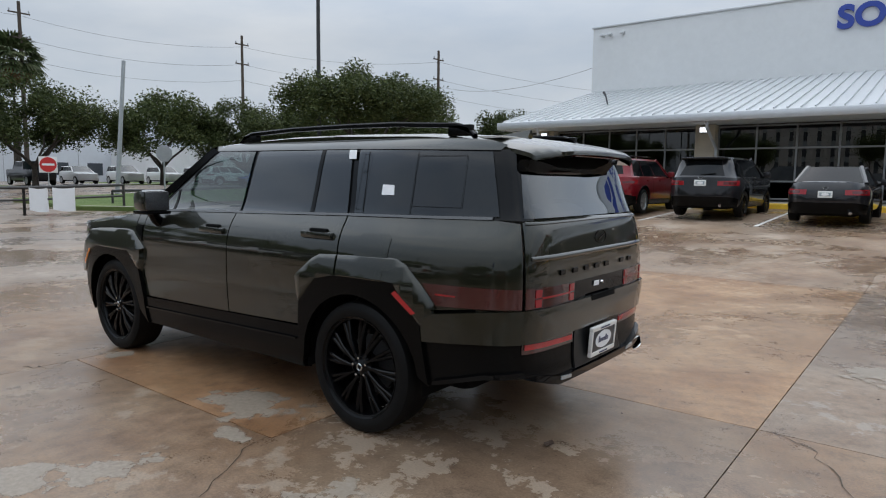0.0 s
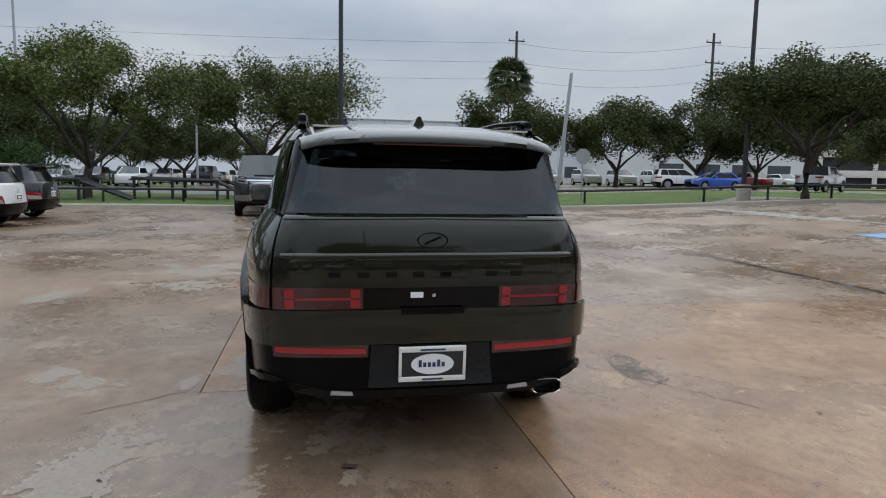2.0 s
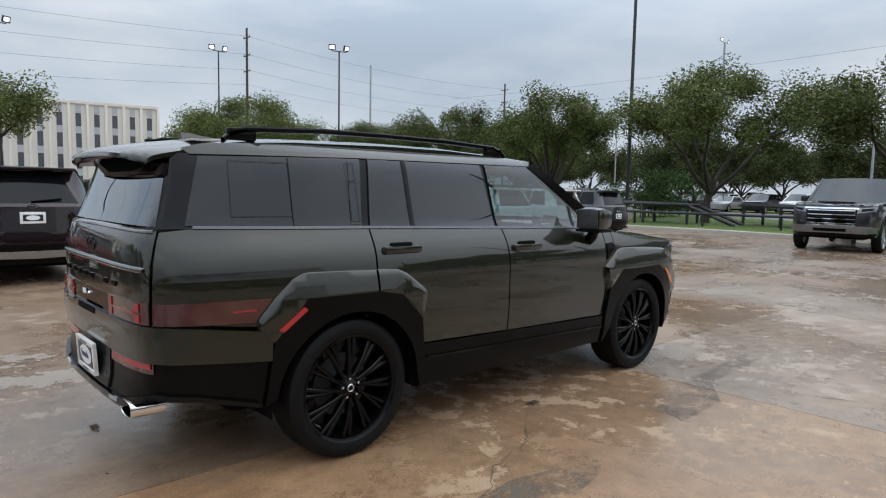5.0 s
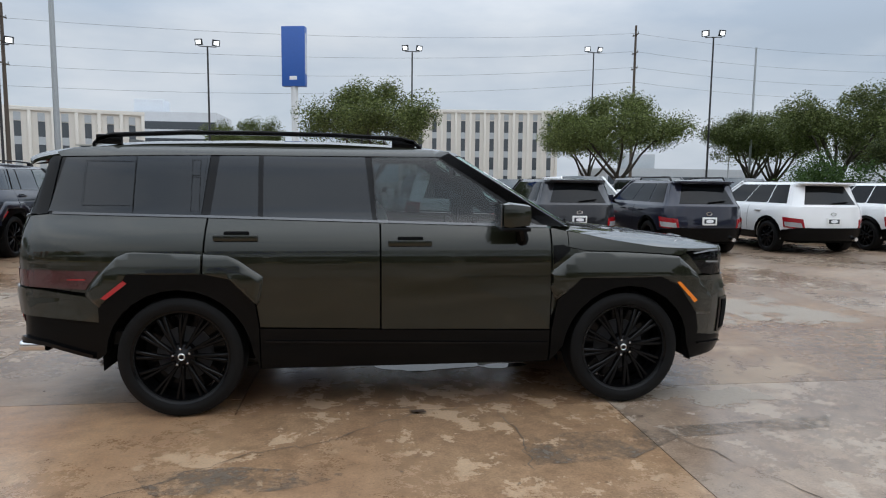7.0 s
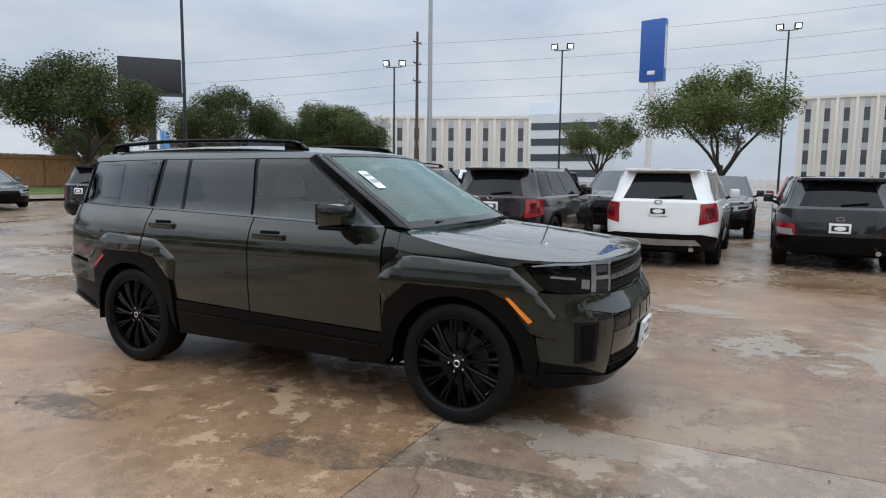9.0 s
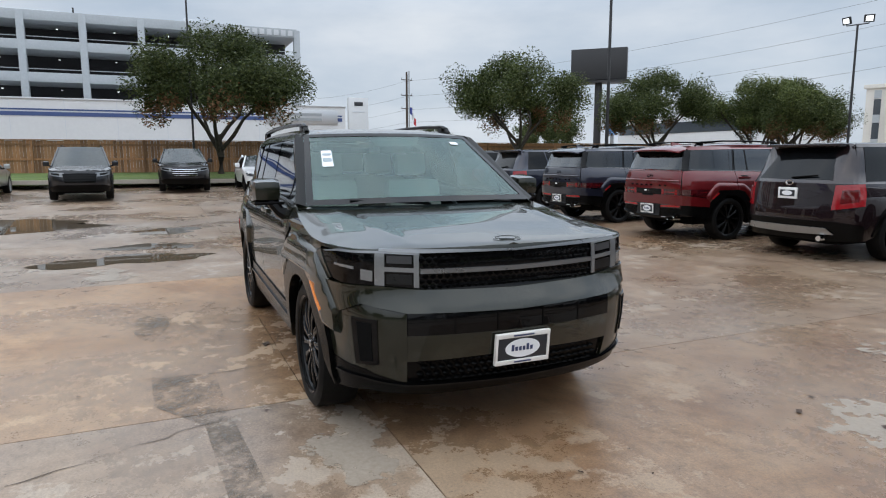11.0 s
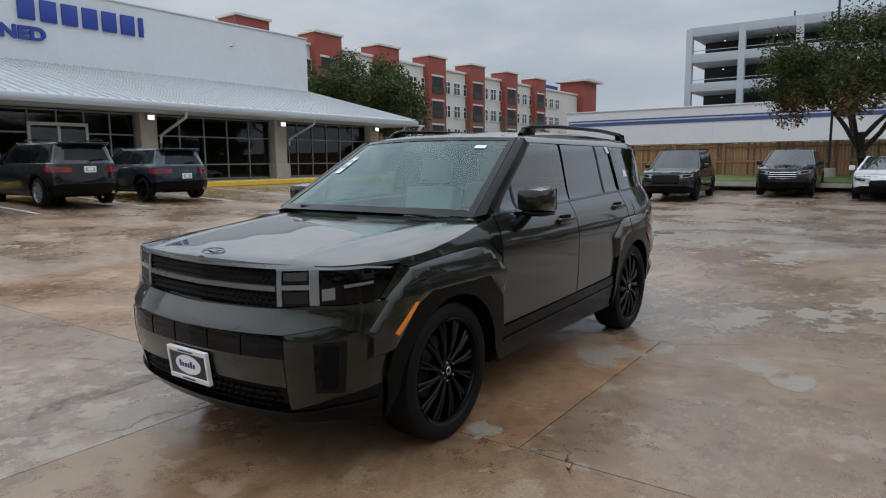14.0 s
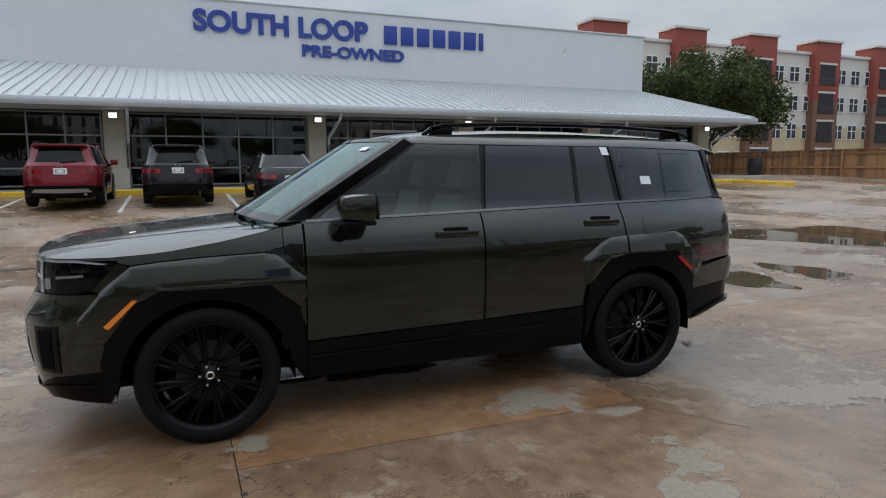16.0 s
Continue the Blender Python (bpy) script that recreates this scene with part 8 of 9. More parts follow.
def oak(seed, height, spread, fork, label, leaf, m, per=85, dense=1.0, dry=0, group="trees round the lot", lean=0.0, fine=1.0):
    """A tapered trunk that forks into rising limbs and twigs, with leaf sprays at the ends."""
    rnd = random.Random(seed)
    t = thing("oak_tree", Matrix.Identity(4), label, "tree", group)
    bm = bmesh.new()
    ends = []
    r0 = 0.021 * height + 0.03
    top = Vector((lean * fork, rnd.uniform(-0.15, 0.15), fork))
    add_tube(bm, [(0, 0, -0.3), (0.02, 0, 0.15), (lean * fork * 0.5, 0.04, fork * 0.5), tuple(top)], [r0 * 1.6, r0 * 1.15, r0 * 0.95, r0 * 0.85], 9)
    limbs = rnd.randint(5, 7)
    for k in range(limbs):
        a = 2 * math.pi * (k + rnd.uniform(-0.3, 0.3)) / limbs
        out = spread * rnd.uniform(0.28, 0.40)
        rise = (height - fork) * rnd.uniform(0.42, 0.62)
        kink = rnd.uniform(-0.35, 0.35)
        p1 = top + Vector((math.cos(a + kink) * out * 0.5, math.sin(a + kink) * out * 0.5, rise * rnd.uniform(0.25, 0.5)))
        p2 = top + Vector((math.cos(a) * out + rnd.uniform(-0.3, 0.3), math.sin(a) * out + rnd.uniform(-0.3, 0.3), rise))
        root = top * rnd.uniform(0.55, 0.98)
        m1 = root.lerp(p1, 0.5) + Vector((rnd.uniform(-0.12, 0.12), rnd.uniform(-0.12, 0.12), rnd.uniform(-0.1, 0.15)))
        m2 = p1.lerp(p2, 0.5) + Vector((rnd.uniform(-0.25, 0.25), rnd.uniform(-0.25, 0.25), rnd.uniform(-0.1, 0.25)))
        add_tube(bm, [tuple(root), tuple(m1), tuple(p1), tuple(m2), tuple(p2)], [r0 * 0.62, r0 * 0.52, r0 * 0.42, r0 * 0.32, r0 * 0.2], 6)
        for j in range(4):
            b = a + rnd.uniform(-1.0, 1.0)
            f = rnd.uniform(0.35, 1.0)
            q0 = p1.lerp(p2, f)
            ln = spread * rnd.uniform(0.12, 0.24)
            q1 = q0 + Vector((math.cos(b) * ln, math.sin(b) * ln, (height - fork) * rnd.uniform(-0.02, 0.28)))
            add_tube(bm, [tuple(q0), tuple(q0.lerp(q1, 0.5) + Vector((0, 0, 0.15))), tuple(q1)], [r0 * 0.22, r0 * 0.13, r0 * 0.06], 5)
            ends.append((q1, rnd.uniform(0.8, 1.25)))
            ends.append((q0.lerp(q1, 0.55) + Vector((0, 0, 0.25)), rnd.uniform(0.7, 1.0)))
        ends.append((p2 + Vector((0, 0, 0.4)), rnd.uniform(0.9, 1.3)))
    for k in range(int(34 * dense)):
        # clumps over a lumpy dome, with a ragged skirt
        a, e = rnd.uniform(0, 6.28), rnd.random() ** 0.8
        rr = spread * 0.40 * math.sqrt(max(0.0, 1 - (e * 0.95) ** 2)) * rnd.uniform(0.72, 1.06)
        zz = (height - fork) * (0.22 + 0.66 * e) + rnd.uniform(-0.3, 0.3)
        ends.append((top + Vector((math.cos(a) * rr, math.sin(a) * rr, zz)), rnd.uniform(0.6, 1.05)))
    part("trunk", bm, M_BARK, t, angle=60)
    cr = spread * 0.125
    leaf_cloud("crown", ends, rnd, int(per * dense), cr, 0.076 * fine, leaf, t)
    if dry:
        low = sorted(ends, key=lambda e: e[0].z)[:dry]
        leaf_cloud("dry_foliage", [(c - Vector((0, 0, 0.35)), r * 0.7) for c, r in low], rnd, int(per * 0.55), cr, 0.085, M_LEAF_DRY, t)
    t.matrix_world = m
    return t


def at(x, y, turn=0.0, s=1.0, lift=0.1):
    return Matrix.Translation((x, y, ground_z(x, y) + lift)) @ Matrix.Rotation(radians(turn), 4, "Z") @ Matrix.Diagonal((s, s, s, 1))


def scatter(proto, places):
    for x, y, turn, s in places:
        c = copy_thing(proto, at(x, y, turn))
        c.matrix_world = at(x, y, turn, s)


oak_a = oak(1, 7.5, 8.6, 2.1, "live oak with an open airy crown on the verge", M_LEAF, at(27.0, 10.9), 500, 0.95, 0, lean=0.25)
oak(2, 7.1, 9.8, 2.4, "broad spreading live oak on the verge", M_LEAF, at(30.5, 3.2), 600, 1.15)
oak(3, 6.2, 7.4, 2.2, "live oak with a dense dark crown", M_LEAF_DEEP, at(19.2, -20.2), 540, 1.1)
oak_d = oak(4, 7.2, 8.6, 2.2, "live oak with patches of browning leaves", M_LEAF_DEEP, at(-29.4, 1.2), 520, 1.15, 9)
oak_e = oak(5, 7.8, 7.0, 2.2, "slender live oak with a thin crown", M_LEAF, at(28.0, 21.0), 430, 0.9)
scatter(oak_e, [(30.5, 33.5, 80, 1.05), (36.0, 28.0, 20, 0.9), (33, 44, 200, 1.0), (-10.2, 53.5, 140, 0.9), (29.5, 41.5, 250, 0.95), (-33.0, 46.0, 30, 0.9)])
scatter(oak_a, [(0.8, 36.8, 120, 1.02), (18.8, 40.5, 200, 1.05), (19.0, 48.5, 60, 1.0), (-27.6, 36.0, 40, 0.86), (42.0, 36.0, 10, 1.1)])
scatter(oak_d, [(-29.8, 18.6, 130, 0.98), (-30.8, 30.2, 250, 0.93), (-30.5, 44.0, 20, 0.8), (-26.3, 37.2, 300, 0.84)])
oak_f = oak(6, 7.6, 9.2, 1.6, "distant live oak with a full rounded crown", M_LEAF_DEEP, at(52.5, -17.2, 40, 1.1), 240, 1.3, fine=1.6)
scatter(oak_f, [(50.5, -26.5, 100, 1.02), (47.8, -33.0, 10, 1.0), (46.5, -6.6, 75, 0.62), (61, 30, 0, 1.0), (44.0, 20.0, 130, 0.85), (70, 48, 220, 1.1), (84, 20, 60, 1.0), (90, 36, 10, 1.1)])
scatter(oak_f, [(46.5, -38.0, 80, 1.0), (44.0, -43.0, 190, 0.95), (30.0, -37.0, 90, 0.8), (26.0, -45.0, 10, 0.85), (-33.5, -31.5, 220, 1.12), (-37.5, -36.0, 120, 1.05), (-92.0, -46.0, 60, 0.7), (-86.0, -44.5, 0, 0.6), (-60.0, 40.0, 0, 0.8), (-90.0, 38.0, 45, 0.75), (66, 14, 60, 1.0), (74, 58, 0, 1.2), (60, 62, 0, 1.1), (72, 24, 140, 0.95), (78, 38, 20, 0.9), (96, 12, 250, 1.0), (88, 52, 60, 1.05), (100, 28, 330, 1.1), (82, 66, 190, 1.1), (104, 44, 100, 1.2)])


def palm(m):
    """A fan palm: rough trunk, live fronds, hanging dead skirt."""
    rnd = random.Random(9)
    t = thing("palm_tree", Matrix.Identity(4), "tall fan palm with a shaggy skirt", "tree", "trees round the lot")
    part("trunk", tube([(0, 0, 0), (0.1, 0, 5), (0.05, 0, 11.5)], [0.36, 0.30, 0.26], 10), M_BARK, t)
    for name, n, lo, hi, mat, ln in (("crown", 64, -0.6, 1.35, M_PALM, 2.9), ("dead_skirt", 26, -1.35, -0.6, M_LEAF_DRY, 2.2)):
        verts, faces = [], []
        for k in range(n):
            a, e = rnd.uniform(0, 6.28), rnd.uniform(lo, hi)
            d = Vector((math.cos(a) * math.cos(e), math.sin(a) * math.cos(e), math.sin(e)))
            side = d.cross(Vector((0, 0, 1))).normalized()
            up = side.cross(d)
            o = Vector((0.05, 0, 11.4))
            stem = o + d * ln * 0.45
            for j in range(13):
                f = (j - 6) / 6
                v = (d * math.cos(f * 1.25) + side * math.sin(f * 1.25)).normalized()
                tip = stem + v * ln * 0.62 + Vector((0, 0, -0.45 * abs(f) - 0.35))
                w = (side if abs(f) < 0.6 else d) * 0.13
                i = len(verts)
                verts += [tuple(stem), tuple(stem + v * ln * 0.35 + w + up * 0.03), tuple(tip), tuple(stem + v * ln * 0.35 - w + up * 0.03)]
                faces.append((i, i + 1, i + 2, i + 3))
            i = len(verts)
            verts += [tuple(o - side * 0.03), tuple(o + side * 0.03), tuple(stem + side * 0.02), tuple(stem - side * 0.02)]
            faces.append((i, i + 1, i + 2, i + 3))
        me = bpy.data.meshes.new(name)
        me.from_pydata(verts, [], faces)
        me.materials.append(mat)
        new(name, me).parent = t
    t.matrix_world = m
    return t


palm_tree = palm(at(64.5, -20.2, 0, 0.98))


def shrubs():
    rnd = random.Random(31)
    t = thing("hedge", Matrix.Identity(4), "loose green shrubs behind the stock row", "shrub", kind="")
    cs = []
    for x0, x1, y in ((20, 34, 24.0), (22, 30, 30.0), (27, 36, 16.0)):
        for k in range(26):
            cs.append((Vector((x0 + (x1 - x0) * rnd.random(), y + rnd.uniform(-1, 1), rnd.uniform(0.5, 2.6))), rnd.uniform(0.7, 1.2)))
    leaf_cloud("foliage", cs, rnd, 420, 0.8, 0.075, M_HEDGE, t)
    bm = bmesh.new()
    for c, r in cs[::3]:
        add_tube(bm, [(c.x, c.y, 0.05), tuple(c)], [0.04, 0.015], 5)
    part("stem_tangle", bm, M_BARK, t)


shrubs()

# ---- lamp posts, poles, signs, far buildings, rails ----
def flood_pole(x, y, h, heads, label, mat=M_POLE_BLACK, base=True, r=0.07, spread=0.55, yaw=0.0):
    t = thing("lamp_post", at(x, y, yaw, 1, 0.0), label, "lamp post", "lot lamp posts")
    part("pole", tube([(0, 0, 0), (0, 0, h)], [r * 1.15, r * 0.8], 10), mat, t)
    if base:
        part("concrete_base", add_lathe(bmesh.new(), [(0.0, 0.75), (0.28, 0.75), (0.30, 0.70), (0.30, -0.1)], 20, "Z"), M_KERB, t)
    if heads:
        part("cross_arm", box((-spread, -0.03, h - 0.05), (spread, 0.03, h + 0.01), 0.01), mat, t)
        for s in heads:
            tilt = Matrix.Translation((s * spread, 0, h + 0.25)) @ Matrix.Rotation(radians(24 * s), 4, "Z") @ Matrix.Rotation(radians(106), 4, "X")
            hd = part("flood_head", box((-0.26, -0.21, -0.05), (0.26, 0.21, 0.05), 0.02, tilt), mat, t)
            part("led_panel", box((-0.17, -0.13, 0.052), (0.17, 0.13, 0.06), 0, tilt), M_LED, hd, smooth=False)
            part("yoke", tube([(s * spread, 0, h - 0.02), (s * spread, 0, h + 0.25)], 0.025, 6), mat, t)
    return t


flood_pole(22.1, -0.45, 13.5, (), "tall black lamp post in a round concrete base", r=0.10)
flood_pole(26.4, 14.8, 13.5, (), "tall black lamp post on the verge", r=0.09)
flood_pole(20.6, -18.2, 13.5, (), "tall black lamp post behind the rail", r=0.10)
flood_pole(-28.2, 24.0, 11.6, (-1, 1), "tall black lamp post with twin floodlights by the back fence", r=0.10, yaw=49)
flood_pole(-29.8, 0.0, 13.0, (), "thin dark pole behind the fence tree", r=0.05)
for x, y, h, yaw in ((-20.2, 34.9, 8.8, 20), (-10.4, 41.7, 10.4, 10), (3.9, 46.9, 11.6, 0), (19.8, 50.0, 12.7, 0), (24.2, 38.5, 11.7, -15)):
    flood_pole(x, y, h, (-1, 1), "black lamp post with twin LED floodlights", yaw=yaw, base=False)
flood_pole(78.0, 34.1, 20.5, (-1, 1), "very tall grey highway floodlight mast", M_POLE_GREY, False, 0.16, 0.9)
for x, y, h in ((-16.6, 33.3, 16.0), (30.0, 42.5, 12.0), (50.0, 10.0, 8.0), (58.0, 26.0, 9.0), (56.0, -1.0, 9.0), (64.0, 40.0, 9.0), (40.0, 62.0, 9.0), (72.0, 4.0, 9.0)):
    t = thing("steel_pole", at(x, y, 0, 1, 0), "plain pale galvanised steel pole", "pole", "steel poles")
    part("pole", tube([(0, 0, 0), (0, 0, h)], [0.17 if x < 0 else 0.10, 0.12 if x < 0 else 0.07], 10), M_POLE_GREY, t)
t = thing("steel_pole", at(32.6, -14.0, 0, 1, 0), "leaning pale steel pole at the verge", "pole", "steel poles")
part("pole", tube([(0, 0, 0), (-0.1, -0.6, 7.4)], [0.13, 0.10], 10), M_POLE_GREY, t)


def utility_pole(x, y, h, arms, label):
    t = thing("utility_pole", at(x, y, 0, 1, 0), label, "utility pole", "utility poles")
    part("pole", tube([(0, 0, -0.2), (0, 0, h)], [0.22, 0.14], 9), M_POLE_WOOD, t)
    for z in arms:
        part("cross_arm", box((-0.06, -0.9, z - 0.06), (0.06, 0.9, z + 0.06), 0.01), M_POLE_WOOD, t)
        for s in (-0.8, 0.8):
            part("insulator", add_lathe(bmesh.new(), [(0.0, 0.28), (0.05, 0.24), (0.07, 0.1), (0.05, 0.0)], 8, "Z", Matrix.Translation((0, s, z + 0.05))), M_POLE_GREY, t)
    return t


POLES = [(63.5, -20.6, 16.3), (61.8, -42.9, 17.0), (42.9, -55.7, 15.3)]
for x, y, h in POLES:
    utility_pole(x, y, h, (h - 1.0, h - 3.2), "dark timber utility pole")
NORTH = [(-90.0, 33.8, 13.9), (-33.2, 62.0, 17.2), (35.6, 77.8, 22.0), (90, 82, 22.0)]
for x, y, h in NORTH:
    utility_pole(x, y, h, (h - 1.2, h - 3.5, h - 5.5), "tall timber utility pole with cross arms")


def wire(a, b, sag, label="sagging overhead power cable"):
    a, b = Vector(a), Vector(b)
    pts = []
    for k in range(15):
        s = k / 14
        pts.append(tuple(a.lerp(b, s) - Vector((0, 0, sag * 4 * s * (1 - s)))))
    tagged(part("power_cable", tube(pts, 0.013, 4), M_WIRE), label, "cable", "overhead cables")


chain = [(70.0, 75.0, 17.0)] + POLES + [(30.0, -95.0, 15.0)]
for p, q in zip(chain, chain[1:]):
    for dz in (0.6, 2.6, 4.4):
        wire((p[0], p[1], p[2] - dz), (q[0], q[1], q[2] - dz), 0.9)
chain = [(-130.0, 20.0, 14.0)] + NORTH
for p, q in zip(chain, chain[1:]):
    for dz in (1.0, 3.3, 5.3, 7.2):
        wire((p[0], p[1], p[2] - dz), (q[0], q[1], q[2] - dz), 1.1)
wire((42.9, -55.7, 12.0), (11.6, -34.0, 8.8), 1.2, "service cable dropping to the shop")

# signs
t = thing("stop_sign", at(23.2, -11.6, 0, 1, 0), "plain grey back of an octagonal road sign on a post", "sign", "road signs")
part("post", tube([(0, 0, 0), (0, 0, 2.5)], 0.035, 6), M_POLE_GREY, t)
part("plate", add_lathe(bmesh.new(), [(0.0, 0.0), (0.38, 0.0), (0.38, 0.02), (0, 0.02)], 8, "Z", Matrix.Translation((-0.05, 0, 2.2)) @ Matrix.Rotation(radians(90), 4, "Y") @ Matrix.Rotation(radians(22.5), 4, "Z")), M_POLE_GREY, t, smooth=False)
t = thing("stop_sign", at(21.5, -0.45, 0, 1, 0), "plain grey back of an octagonal sign at the lamp post", "sign", "road signs")
part("post", tube([(0, 0, 0), (0, 0, 2.9)], 0.035, 6), M_POLE_GREY, t)
part("plate", add_lathe(bmesh.new(), [(0.0, 0.0), (0.40, 0.0), (0.40, 0.02), (0, 0.02)], 8, "Z", Matrix.Translation((-0.05, 0, 2.65)) @ Matrix.Rotation(radians(90), 4, "Y") @ Matrix.Rotation(radians(22.5), 4, "Z")), M_POLE_GREY, t, smooth=False)
M_SIGN_RED = plain("sign_red", (0.55, 0.03, 0.03), 0.4)
t = thing("road_sign", at(40.6, -13.6, -18, 1, 0), "round red no-entry sign with a white bar", "sign", "road signs")
part("post", tube([(0, 0, 0), (0, 0, 2.3)], 0.035, 6), M_POLE_GREY, t)
face_m = Matrix.Translation((-0.06, 0, 1.75)) @ Matrix.Rotation(radians(-90), 4, "Y")
part("backing", box((-0.055, -0.5, 1.25), (-0.04, 0.5, 2.25), 0.004), M_PLATE_WHITE, t)
part("disc", add_lathe(bmesh.new(), [(0.0, 0.012), (0.46, 0.012), (0.46, 0.0)], 28, "Z", face_m), M_SIGN_RED, t, smooth=False)
part("bar", box((-0.082, -0.34, 1.69), (-0.075, 0.34, 1.82)), M_PLATE_WHITE, t, smooth=False)
blue = thing("pylon_sign", at(-5.4, 49.7, -12, 1, 0), "tall blue sign box on a white pole", "sign")
part("pole", tube([(0, 0, 0), (0, 0, 9.2)], 0.28, 14), M_WALL_WHITE, blue)
part("sign_box", box((-0.95, -0.35, 9.0), (0.95, 0.35, 13.7), 0.04), plain("pylon_blue", (0.025, 0.10, 0.38), 0.35), blue)
part("emblem", box((-0.30, -0.362, 9.5), (0.30, -0.352, 9.8), 0.002), M_PLATE_WHITE, blue)
part("side_print", box((0.952, -0.2, 10.0), (0.957, 0.2, 13.2)), M_WALL_GREY, blue, smooth=False)
bill = thing("billboard", at(-47.0, 37.3, -44, 1, 0), "dark billboard on a steel post seen from behind", "billboard")
part("post", tube([(0, 0, 0), (0, 0, 9.0)], 0.35, 12), M_POLE_BLACK, bill)
part("panel", box((-0.4, -2.6, 8.3), (0.4, 2.6, 11.2), 0.05), M_POLE_BLACK, bill)
part("catwalk", box((-0.9, -2.8, 8.0), (0.9, 2.8, 8.2)), M_POLE_BLACK, bill, smooth=False)
low = thing("billboard", at(-52.0, 43.0, 40, 1, 0), "small bright blue advertising board", "billboard")
part("post", tube([(0, 0, 0), (0, 0, 4)], 0.2, 8), M_POLE_GREY, low)
part("panel", box((-0.2, -1.6, 3.4), (0.2, 1.6, 5.2), 0.03), plain("board_blue", (0.12, 0.32, 0.62), 0.4), low)
flag = thing("flag", at(-89.0, 33.8, 0, 1, 0), "limp red, white and blue flag on a tall pole", "flag")
part("pole", tube([(0, 0, 0), (0, 0, 13.9)], 0.10, 8), M_POLE_GREY, flag)
for k, (col, z0) in enumerate((((0.04, 0.06, 0.25), 8.0), ((0.7, 0.7, 0.7), 7.2), ((0.5, 0.04, 0.05), 6.4))):
    part("cloth", quad_sheet((0, 0.1 + 0.3 * k, z0 - 0.4), (0.1, 0.5 + 0.3 * k, z0 - 0.9), (0.0, 0.5 + 0.3 * k, z0 + 0.3), (0, 0.1 + 0.3 * k, z0 + 0.6), Vector((0.2, 0, 0)), 6, 4), plain("flag_cloth_%d" % k, col, 0.8), flag)


# far buildings
def strip_office(x0, x1, y, h, n, label, turn=0.0):
    t = thing("office_building", Matrix.Identity(4), label, "building", "far office blocks")
    part("wall", box((x0, y, 0), (x1, y + 18, h)), M_CREAM, t, smooth=False)
    part("cap", box((x0 - 0.3, y - 0.3, h), (x1 + 0.3, y + 18.3, h + 0.6), 0.05), M_CREAM, t)
    w = (x1 - x0) / n
    for k in range(n):
        x = x0 + w * (k + 0.5)
        part("window_strip", box((x - w * 0.15, y - 0.06, 1.0), (x + w * 0.15, y - 0.01, h - 1.6)), M_GLASS_DARK, t, smooth=False)
        for z in range(int(h / 3.6)):
            part("spandrel", box((x - w * 0.15, y - 0.1, 2.8 + 3.6 * z), (x + w * 0.15, y - 0.065, 4.0 + 3.6 * z)), M_GARAGE, t, smooth=False)
        part("fin", box((x + w * 0.42, y - 0.5, 0.3), (x + w * 0.58, y, h), 0.03), M_CREAM, t)
    t.matrix_world = Matrix.Translation(((x0 + x1) / 2, y, 0)) @ Matrix.Rotation(radians(turn), 4, "Z") @ Matrix.Translation((-(x0 + x1) / 2, -y, 0))


strip_office(7.5, 38.5, 122.0, 15.0, 11, "cream office block with dark upright window strips", -8)
strip_office(-62.0, -34.0, 102.0, 11.5, 9, "cream low office block with window strips", 20)


def band_office(x0, x1, y, h, label, mat):
    t = thing("office_building", Matrix.Identity(4), label, "building", "far office blocks")
    part("wall", box((x0, y, 0), (x1, y + 16, h)), mat, t, smooth=False)
    for k in range(int(h / 3.5)):
        part("window_band", box((x0 + 0.5, y - 0.06, 1.4 + 3.5 * k), (x1 - 0.5, y - 0.01, 3.0 + 3.5 * k)), M_GLASS_DARK, t, smooth=False)
    part("roof_house", box((x0 + 6, y + 4, h), (x0 + 12, y + 9, h + 3), 0.1), mat, t)


band_office(-54.0, -30.0, 140.0, 15.5, "pale green banded office block", M_WALL_GREY)
band_office(-85.0, -58.0, 70.0, 7.5, "white banded office building", M_WALL_WHITE)
band_office(95.0, 125.0, 95.0, 12.0, "far pale office building", M_WALL_GREY)
band_office(48.0, 80.0, 118.0, 4.6, "far low grey building", M_GARAGE)


def warehouse():
    t = thing("warehouse", Matrix.Identity(4), "long pale grey tilt-wall warehouse with small windows", "building")
    x, ya, yb, h = 80.0, -70.0, -2.0, 8.4
    part("wall", box((x, ya, 0), (x + 30, yb, h)), M_WALL_GREY, t, smooth=False)
    part("coping", box((x - 0.1, ya, h), (x + 30, yb + 0.1, h + 0.2), 0.03), M_ALU, t)
    for k in range(17):
        y = yb - 4 - 4.0 * k
        part("window", box((x - 0.05, y - 0.9, 1.4), (x + 0.02, y + 0.9, 2.9), 0.01), M_GLASS_DARK, t, smooth=False)
        part("panel_joint", box((x - 0.012, y + 1.9, 0), (x, y + 1.96, h)), M_POLE_GREY, t, smooth=False)
    part("blue_pier", box((x - 0.4, yb - 1.3, 0), (x - 0.05, yb - 0.5, h), 0.03), M_SIGN_BLUE, t, "blue entrance pier")
    part("corner_block", box((x - 1, yb - 0.5, 0), (x + 20, yb + 7, h), 0.05), M_WALL_WHITE, t)
    for z in (2.0, 4.6):
        part("entrance_glass", box((x - 1.05, yb + 0.5, z - 1.2), (x - 0.99, yb + 2.2, z + 0.9)), M_GLASS_DARK, t, smooth=False)


warehouse()


